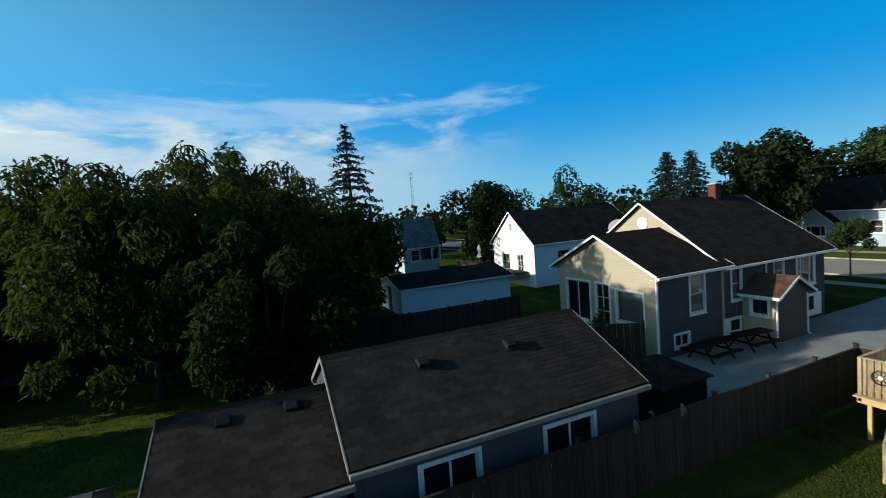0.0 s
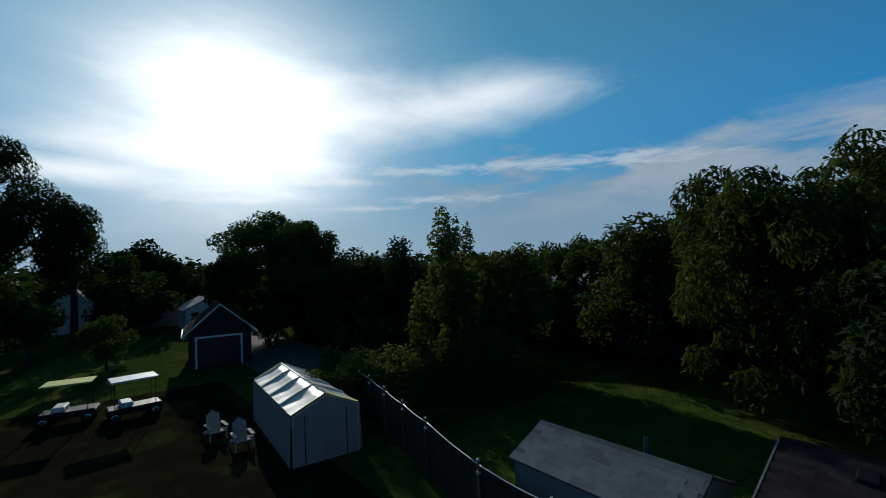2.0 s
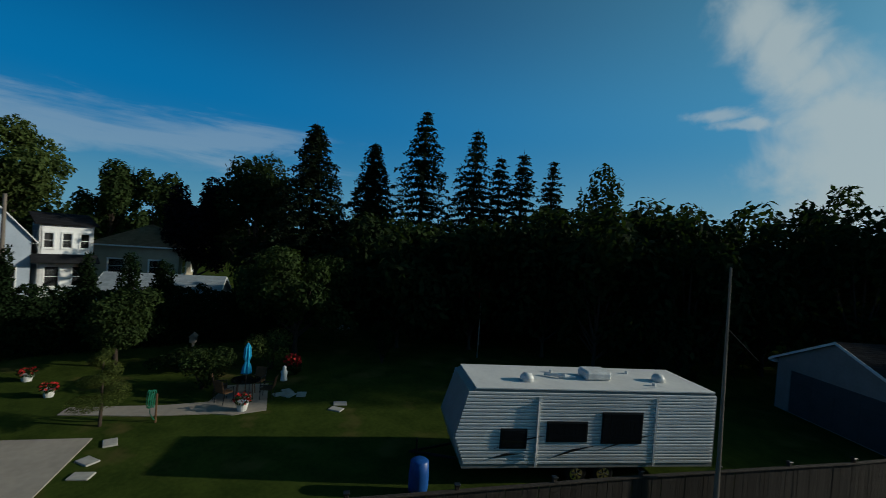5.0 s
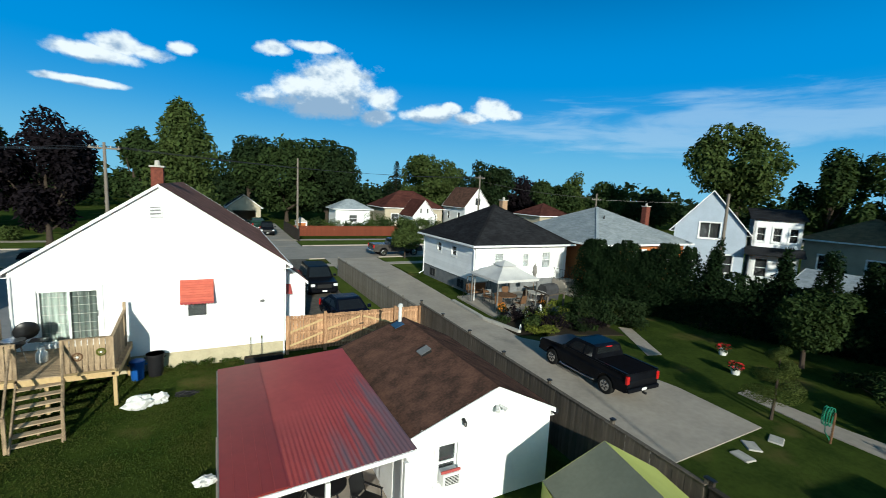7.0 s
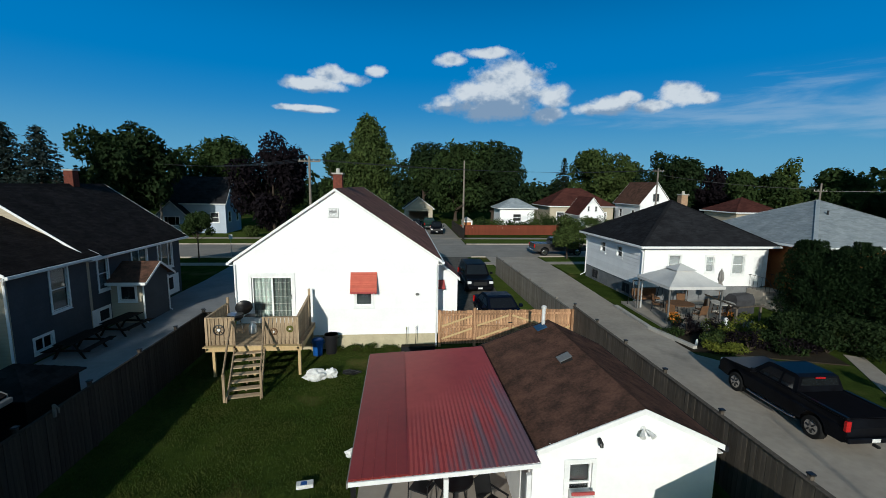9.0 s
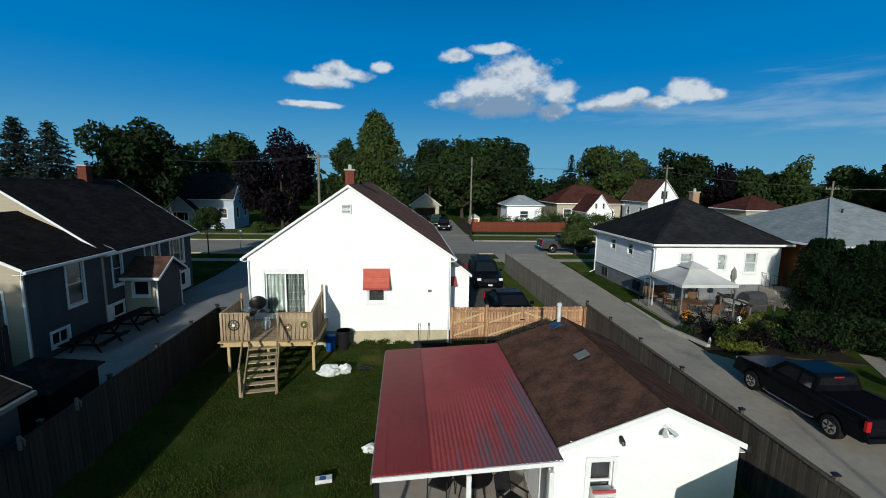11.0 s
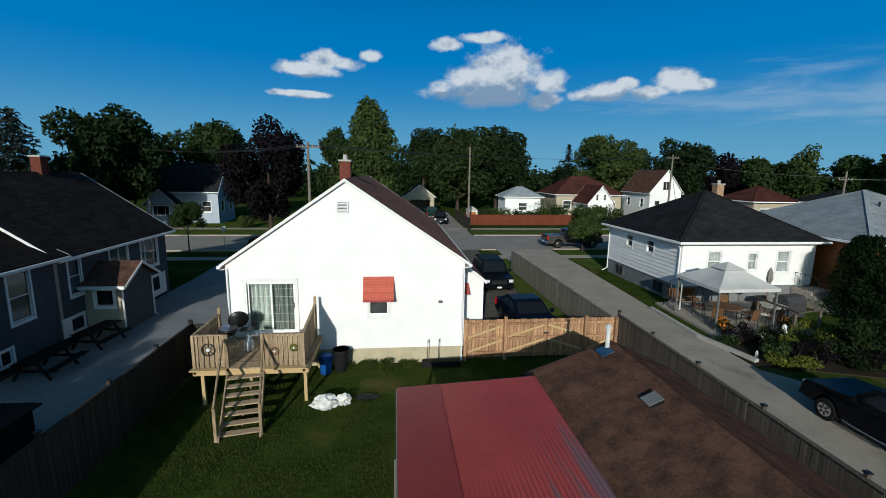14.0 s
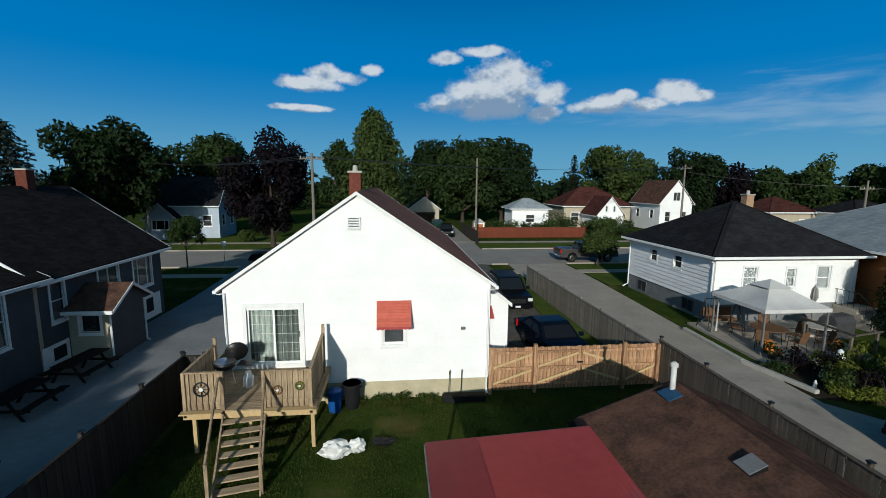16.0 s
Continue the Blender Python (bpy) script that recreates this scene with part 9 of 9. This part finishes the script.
topiary()
pl = thing("cold_frame", "cold frame under a folded pale plastic panel", "cold frame", at(31.2, -2.0, 0, 65))
part("box", new_box(-0.95, -0.5, 0, 0.95, 0.5, 0.35, 0.01), M_FENCEM, pl)
for sx in (-1, 1):
    part("sheet", prism(bmesh.new(), [(0, -0.6, 0.62), (sx * 1.05, -0.6, 0.36), (sx * 1.05, 0.6, 0.36), (0, 0.6, 0.62)], (0, 0, 0.015)), M_CANVAS, pl)
hs = thing("hose_stand", "green garden hose coiled on a short stand", "hose", at(16.5, 5.05))
part("stand", new_tube([(0, 0, 0), (0, 0, 1.05)], [0.03, 0.03], 6), M_RUST, hs)
coil = [(0.16 * math.cos(a) + 0.03 * math.sin(a * 0.3), 0.05 + 0.01 * a, 0.85 + 0.32 * math.sin(a)) for a in np.linspace(0, 6.283 * 4, 60)]
part("hose", new_tube(coil + [(0.05, 0.2, 0.3), (0.2, 0.1, 0.02)], [0.016] * 62, 5), mat("green_hose", (0.03, 0.22, 0.13), rough=0.5, scale=4), hs)
slab("garden_path", "pale concrete garden path beside the lawn", [(17.5, 8.4), (17.08, 5.56), (17.04, 3.35), (16.84, 2.6), (17.2, 1.4), (20.4, 1.6), (20.3, 3.3), (18.3, 3.7), (18.1, 5.2), (18.2, 8.4)], 0.03, 0.15, M_CONC, "path")
slab("garden_path", "winding pale path before the hedge", [(17.6, 12.6), (18.4, 12.4), (20.6, 16.0), (20.0, 16.4)], 0.02, 0.1, M_CONC, "path")
for k, (x, y) in enumerate(((15.0, 5.87), (13.84, 6.0), (12.98, 5.8), (18.95, 1.0), (18.83, 0.6), (18.84, 0.1), (19.3, 0.7), (17.0, -1.3), (17.6, -1.5))):
    st = thing("paving_stone", "pale flat stepping stone in the lawn", "paving stone", at(x, y, 0, 20 + 31 * k), "stepping stones")
    part("slab", new_box(-0.28, -0.2, -0.05, 0.28, 0.2, 0.045, 0.02), M_STONE, st)
bh = thing("bird_table", "weathered wooden bird house on a post", "bird house", at(24.4, 5.7))
part("post", new_box(-0.05, -0.05, 0, 0.05, 0.05, 1.0, 0.006), M_POLE, bh)
part("house", new_box(-0.2, -0.15, 1.0, 0.2, 0.15, 1.3, 0.01), M_POLE, bh)
part("roof", prism(bmesh.new(), [(-0.26, -0.2, 1.3), (-0.26, 0.2, 1.3), (-0.26, 0, 1.5)], (0.52, 0, 0)), M_POLE, bh)
flg = thing("flag", "small red and white flag on a pole before trees", "flag", at(24.5, -10.5))
part("pole", new_tube([(0, 0, 0), (0, 0, 4.6)], [0.03, 0.02], 6), M_GALV, flg)
part("cloth", prism(bmesh.new(), [(0, 0.02, 4.5), (0.10, 0.1, 4.4), (0.12, 0.14, 3.6), (0.0, 0.04, 3.5)], (0.01, 0.01, 0)), M_FLOWER_R, flg)

# ---- houses and poles further off ----
def far_house(label, m, w, d, e, a, roof, wl, wins, ridge="gable", **kw):
    f = gable_house if ridge == "gable" else hip_house
    if ridge == "gable":
        return f("house", label, m, w, d, e, a, roof, [wl] * 4, wins, over=0.3, over_end=0.25, detail=False, tab=0.5, course=0.25, **kw)
    return f("house", label, m, w, d, e, a, roof, [wl] * 4, wins, over=0.4, detail=False, tab=0.4, course=0.2, **kw)


def row(n, w, z0, z1, ww, style="sash", behind=None):
    return [(w * (i + 0.5) / n - ww / 2, z0, w * (i + 0.5) / n + ww / 2, z1, style, behind) for i in range(n)]


far_house("pale blue house with black roof across the street", at(-24.8, 64.8, 0, 90), 6.0, 8.2, 4.6, 8.0, M_SH_DARK, M_BLUEW,
          {"south": [*row(2, 6.0, 1.6, 3.1, 1.0), (2.5, 5.2, 3.5, 6.5, "sash", None)], "west": row(3, 7.8, 1.6, 3.0, 1.1)})
far_house("low porch wing of the pale blue house", at(-33.2, 63.2), 3.6, 3.0, 2.9, 4.6, M_SH_DARK, M_BLUEW, {"south": [(0.8, 1.3, 2.8, 2.5, "triple", None)]})
far_house("beige garage at the end of the driveway", at(1.0, 84.0), 5.4, 6.0, 3.0, 5.0, M_SH_GREYB, M_BEIGE, {"south": [(0.8, 0.0, 4.6, 2.3, "", M_DARK)]})
hip_house("house", "low white house with grey hip roof behind bushes", at(17.2, 73.0), 6.0, 5.0, 3.6, 1.6, M_SH_GREY, [M_WHITE] * 4, {"south": row(1, 6.0, 1.4, 2.6, 1.4)}, detail=False, tab=0.5, course=0.25)
hip_house("house", "low cream house with broad red brown hip roof", at(27.2, 76.5), 12.0, 9.0, 3.9, 3.2, M_SH_RED, [M_BEIGE] * 4, {"south": row(3, 12.0, 1.4, 2.8, 1.4)}, detail=False, tab=0.5, course=0.25)
far_house("white gabled garage front with red brown roof", at(30.2, 70.0), 4.2, 6.0, 3.0, 5.6, M_SH_RED, M_WHITE, {"south": [(1.2, 3.3, 1.6, 4.2, "sash", None), (2.5, 3.3, 2.9, 4.2, "sash", None), (1.0, 0.0, 3.2, 2.2, "", M_DARK)]})
far_house("tall white gabled house with brown roof", at(41.8, 72.0), 5.6, 9.0, 4.8, 8.3, M_SH_BROWN, M_WHITE,
          {"south": [*row(2, 5.6, 1.6, 3.2, 0.9), (2.2, 5.0, 3.4, 6.4, "slider", None)], "west": row(2, 8.6, 2.0, 3.4, 1.0)})
hip_house("house", "brown roofed bungalow behind gardens", at(46.4, 55.5), 6.5, 6.5, 4.2, 2.0, M_SH_RED, [M_BEIGE] * 4, {"south": row(2, 6.5, 1.8, 3.2, 1.2)}, detail=False, tab=0.5, course=0.25)
hip_house("house", "dark roofed bungalow far behind gardens", at(53.0, 50.5), 7.0, 6.0, 4.3, 1.6, M_SH_DARK, [M_WHITE] * 4, {"south": row(2, 7.0, 1.8, 3.2, 1.2)}, detail=False, tab=0.5, course=0.25)
hip_house("house", "grey roofed house far down the street", at(62.0, 70.0), 8.0, 8.0, 4.5, 2.2, M_SH_GREY, [M_WHITE] * 4, {"south": row(2, 8.0, 1.8, 3.2, 1.4)}, detail=False, tab=0.5, course=0.25)
gh = hip_house("house", "orange brick bungalow with pale grey hip roof", at(25.0, 23.2), 10.5, 10.5, 3.95, 2.7, M_SH_GREY, [M_ORANGE] * 4,
               {"south": [(1.2, 2.2, 1.9, 3.3, "sash", M_BLIND), (4.2, 2.2, 5.6, 3.4, "grid", M_BLIND), (8.0, 2.2, 9.2, 3.4, "sash", M_BLIND)]}, over=0.5, detail=False, tab=0.33, course=0.16)
chimney(gh, 9.0, 3.0, 4.0, 6.9, 0.5, M_BRICK)
part("vent_pipe", new_tube([(4.0, 3.2, 5.3), (4.0, 3.2, 6.0)], [0.06, 0.06], 8), M_BLACK, gh)
bh2 = far_house("tall pale blue house with black roof behind the cedars", at(37.2, 25.4, 0, -58), 5.6, 8.5, 5.3, 8.6, M_SH_DARK, M_BLUEW, {"south": [(2.0, 4.4, 3.6, 5.8, "slider", None), *row(2, 5.6, 1.4, 3.0, 1.2)], "east": row(3, 8.0, 3.6, 4.8, 0.9)})
bw = thing("house_wing", "white two storey rear wing with small windows", "house", at(40.6, 20.4, 0, -58))
dress_wall(bw, at(0, 0), 3.4, 0, [(0, 6.4), (3.4, 6.4)], [*row(3, 3.4, 4.5, 5.7, 0.6), *row(2, 3.4, 1.4, 3.0, 0.9)], M_WHITE, None, 0.2)
dress_wall(bw, at(0, 4.0, 0, 270), 4.0, 0, [(0, 6.4), (4.0, 6.4)], row(2, 4.0, 4.5, 5.7, 0.8), M_WHITE, None, 0.2)
dress_wall(bw, at(3.4, 0.0, 0, 90), 4.0, 0, [(0, 6.4), (4.0, 6.4)], [], M_WHITE, None, 0.2)
roof_slope(bw, (-0.3, -0.3, 6.4), (3.7, -0.3, 6.4), (3.7, 4.2, 7.3), (-0.3, 4.2, 7.3), M_SH_DARK, tab=0.5, course=0.25)
roof_slope(bw, (-0.5, -1.2, 3.4), (3.7, -1.2, 3.4), (3.7, 0.0, 4.0), (-0.5, 0.0, 4.0), M_SH_DARK, tab=0.5, course=0.25)
hip_house("house", "tan roofed bungalow with covered porch", at(50.0, 13.0), 8.0, 7.5, 4.6, 2.2, M_SH_TAN, [M_BEIGE] * 4, {"south": row(2, 8.0, 1.8, 3.2, 1.6), "west": row(2, 7.1, 1.8, 3.2, 1.4)}, detail=False, tab=0.5, course=0.25)
far_house("low garage with pale grey roof in a garden", at(30.0, 5.8), 4.6, 6.8, 2.5, 3.6, M_SH_GREY, M_FOUNDG, {})
# left: white house and long white garage behind the lawn
wl = far_house("white house with black roof beyond the wooden fence", at(-41.4, 24.0), 7.4, 13.0, 4.2, 7.1, M_SH_DARK, M_WHITE,
               {"south": [(4.6, 1.2, 5.6, 3.0, "grid", None), (1.8, 1.4, 3.2, 3.0, "sash", None), (3.5, 5.3, 3.8, 6.0, "sash", None)], "east": row(2, 12.6, 1.8, 3.2, 1.4)})
dish = thing("satellite_dish", "grey satellite dish on the grey house roof", "satellite dish", at(-21.4, 21.6, 4.9))
part("reflector", new_tube([(0, 0, 0.7), (0.02, -0.03, 0.7), (0.10, -0.12, 0.74)], [0.1, 0.4, 0.55], 18), M_STONE, dish)
part("mast", new_tube([(0, 0, 0), (0, 0, 0.7)], [0.03, 0.03], 6), M_GALV, dish)
far_house("long white garage with dark roof behind the fence", at(-37.0, 10.2), 5.6, 9.4, 2.1, 2.75, M_SH_DARK, M_WHITE, {"south": [(2.0, 0.0, 3.0, 2.0, "", M_DARK)]})
far_house("blue roofed house far to the side", at(-60.5, 18.6), 4.4, 5.0, 3.8, 7.2, M_SH_SLATE, M_BLUEW, {"east": row(2, 6.0, 1.6, 3.0, 1.2)})
dk = thing("balcony_deck", "raised dark timber deck beside the white house", "deck", at(-42.5, 20.0))
part("platform", new_box(0, 0, 1.3, 7.5, 3.9, 1.45), M_FENCE, dk)
slat2 = mesh_of(box(bmesh.new(), 0, 0, 0, 0.09, 0.03, 0.95), M_FENCE, "baluster")
for i in range(58):
    piece("baluster", slat2, dk, Matrix.Translation((i * 0.13, 0.0, 1.45)))
for x in (0, 2.5, 5.0, 7.4):
    part("post", new_box(x, 0.05, 0, x + 0.1, 0.15, 2.5), M_FENCE, dk)
part("hand_rail", new_box(0, -0.02, 2.4, 7.5, 0.1, 2.46), M_FENCE, dk)
closed_umbrella(-40.0, 21.5, 1.45, 2.6, M_CANVAS, "pale folded parasol on the raised deck")
tw = thing("aerial_tower", "tall thin lattice aerial tower above roofs", "aerial", at(-75.0, 27.3))
for sx, sy in ((-0.25, -0.2), (0.25, -0.2), (0, 0.25)):
    part("leg", new_tube([(sx, sy, 0), (sx * 0.5, sy * 0.5, 16.0)], [0.03, 0.022], 5), M_BLACK, tw)
for k in range(14):
    part("brace", new_tube([(-0.22, -0.18, 1 + k), (0.22, -0.18, 1.6 + k)], [0.014, 0.014], 4), M_BLACK, tw)
for z, ln in ((15.4, 1.6), (14.6, 1.2)):
    part("aerial_rod", new_tube([(-ln, 0, z), (ln, 0, z)], [0.02, 0.02], 5), M_BLACK, tw)


def utility_pole(x, y, h, arms, label):
    p = thing("utility_pole", label, "utility pole", at(x, y), "utility poles")
    part("pole", new_tube([(0, 0, 0), (0, 0, h)], [0.16, 0.10], 10), M_POLE, p)
    for z, ln in arms:
        part("cross_arm", new_box(-ln, -0.05, z, ln, 0.05, z + 0.12, 0.01), M_POLE, p)
        for s in (-0.9, -0.4, 0.4, 0.9):
            part("insulator", new_tube([(s * ln, 0, z + 0.12), (s * ln, 0, z + 0.27)], [0.04, 0.03], 6), M_STONE, p)
    return p


utility_pole(9.1, 61.2, 10.8, (), "tall bare grey utility pole on the far verge")
utility_pole(-8.3, 41.8, 9.8, ((9.3, 1.0),), "grey utility pole with cross arm before the street")
utility_pole(36.6, 59.0, 10.2, ((9.7, 0.9),), "grey utility pole beside the tall white house")
utility_pole(50.5, 47.7, 8.2, ((7.2, 0.9),), "grey utility pole with low cross arm")
utility_pole(-30.0, 58.0, 9.8, ((9.3, 1.0),), "grey utility pole far along the street")
utility_pole(34.7, 19.5, 8.3, (), "old pole overgrown with climbing leaves")


def wire(label, p, q, sag):
    pts = [Vector(p).lerp(Vector(q), t) - Vector((0, 0, sag * 4 * t * (1 - t))) for t in np.linspace(0, 1, 13)]
    ob = part("cable", new_tube(pts, [0.022] * 13, 4), M_BLACK)
    tagged(ob, label, "cable", "street cables")


for s in (-0.9, 0.0, 0.9):
    wire("thin black cable strung between utility poles", (-8.3 + s, 41.8, 9.55), (36.6 + s, 59.0, 9.9), 0.7)
    wire("thin black cable strung along the street", (-8.3 + s, 41.8, 9.55), (-30.0 + s, 58.0, 9.55), 0.5)
wire("thin black service cable to the white bungalow", (36.6, 59.0, 8.6), (20.8, 33.5, 4.3), 0.6)
wire("thin black service cable over the far gardens", (36.6, 59.0, 9.3), (50.5, 47.7, 7.5), 0.4)
wire("thin black service cable over the far gardens", (50.5, 47.7, 7.3), (78.0, 30.0, 9.0), 0.5)
sg = thing("street_sign", "small white street sign on a slim post", "sign", at(-16.6, 44.2))
part("post", new_tube([(0, 0, 0), (0, 0, 2.2)], [0.03, 0.03], 6), M_GALV, sg)
part("panel", new_box(-0.18, -0.03, 1.75, 0.18, -0.01, 2.2, 0.01), M_PLASW, sg)
for k, (x, y, h, r) in enumerate(((29.5, 66.0, 3.0, 2.2), (32.5, 66.5, 2.8, 2.0), (22.5, 67.5, 3.6, 2.4), (12.5, 66.5, 2.3, 1.6), (15.0, 66.8, 2.6, 1.8), (18.0, 66.0, 2.4, 1.9), (21.0, 66.5, 2.5, 2.0), (24.0, 66.2, 2.7, 2.1), (-20.0, 60.5, 1.8, 1.0), (-12.6, 58.6, 1.4, 1.2), (27.0, 65.5, 2.4, 1.8))):
    bush("leafy green bush behind the far verge", x, y, h, r, M_LEAF if k % 2 else M_LEAFL, 1300, 0.26, 330 + k)
ps = thing("garden_shed", "tiny white and orange garden shed behind the fence", "shed", at(9.8, 66.2))
part("body", new_box(0, 0, 0, 1.5, 1.4, 1.9, 0.01), M_WHITE, ps)
part("door", new_box(0.2, -0.02, 0.05, 1.3, 0.0, 1.7, 0.005), M_ORANGE, ps)
part("roof", prism(bmesh.new(), [(-0.1, -0.1, 1.9), (1.6, -0.1, 1.9), (0.75, -0.1, 2.5)], (0, 1.6, 0)), M_STONE, ps)
pf = thing("garden_fence", "grey plank garden fence beside parked cars", "fence", at(8.7, 57.0))
for i in range(90):
    piece("plank", slat2, pf, Matrix.Translation((0.0, i * 0.16, 0.0)) @ Matrix.Rotation(math.pi / 2, 4, "Z") @ Matrix.Diagonal((1.6, 1, 1.7, 1)))
bar(pf, "rail", (0.05, 0, 1.2), (0.05, 14.4, 1.2), 0.04, 0.09, M_FENCE)


# grass blades over the lawns near the camera, thinner in worn patches
def grass(name, label, x0, y0, x1, y1, n, seed, size):
    g = np.random.default_rng(seed)
    p = np.stack([g.uniform(x0, x1, n), g.uniform(y0, y1, n), np.zeros(n)], 1)
    under_roof = (p[:, 0] > -1.0) & (p[:, 0] < 7.1) & (p[:, 1] > 6.6) & (p[:, 1] < 14.0)
    dens = np.array([noise.noise(Vector((q[0] * 0.5, q[1] * 0.5, seed))) + 0.6 * noise.noise(Vector((q[0] * 2.1, q[1] * 2.1, seed))) for q in p])
    p = p[~under_roof & (g.random(n) < 0.62 + 0.9 * dens)]
    nr = ball_points(len(p), g)
    nr[:, 2] *= 0.4
    nr /= np.linalg.norm(nr, axis=1, keepdims=True)
    ob = new(name, leaves_mesh(name, p, nr, size, M_BLADE, g, -1.0, 0.22))
    tagged(ob, label, "grass", kind="stuff")


grass("lawn_grass", "uneven green grass blades on the back lawn", -8.1, 4.0, 7.7, 18.4, 230000, 1, 0.065)
grass("yard_grass", "green grass blades on the rear lawn", -8.1, -10.0, 7.2, 4.0, 30000, 2, 0.09)
grass("neighbour_grass", "green grass blades on the neighbour's lawn", -30.0, -18.0, -9.6, -1.6, 60000, 3, 0.10)
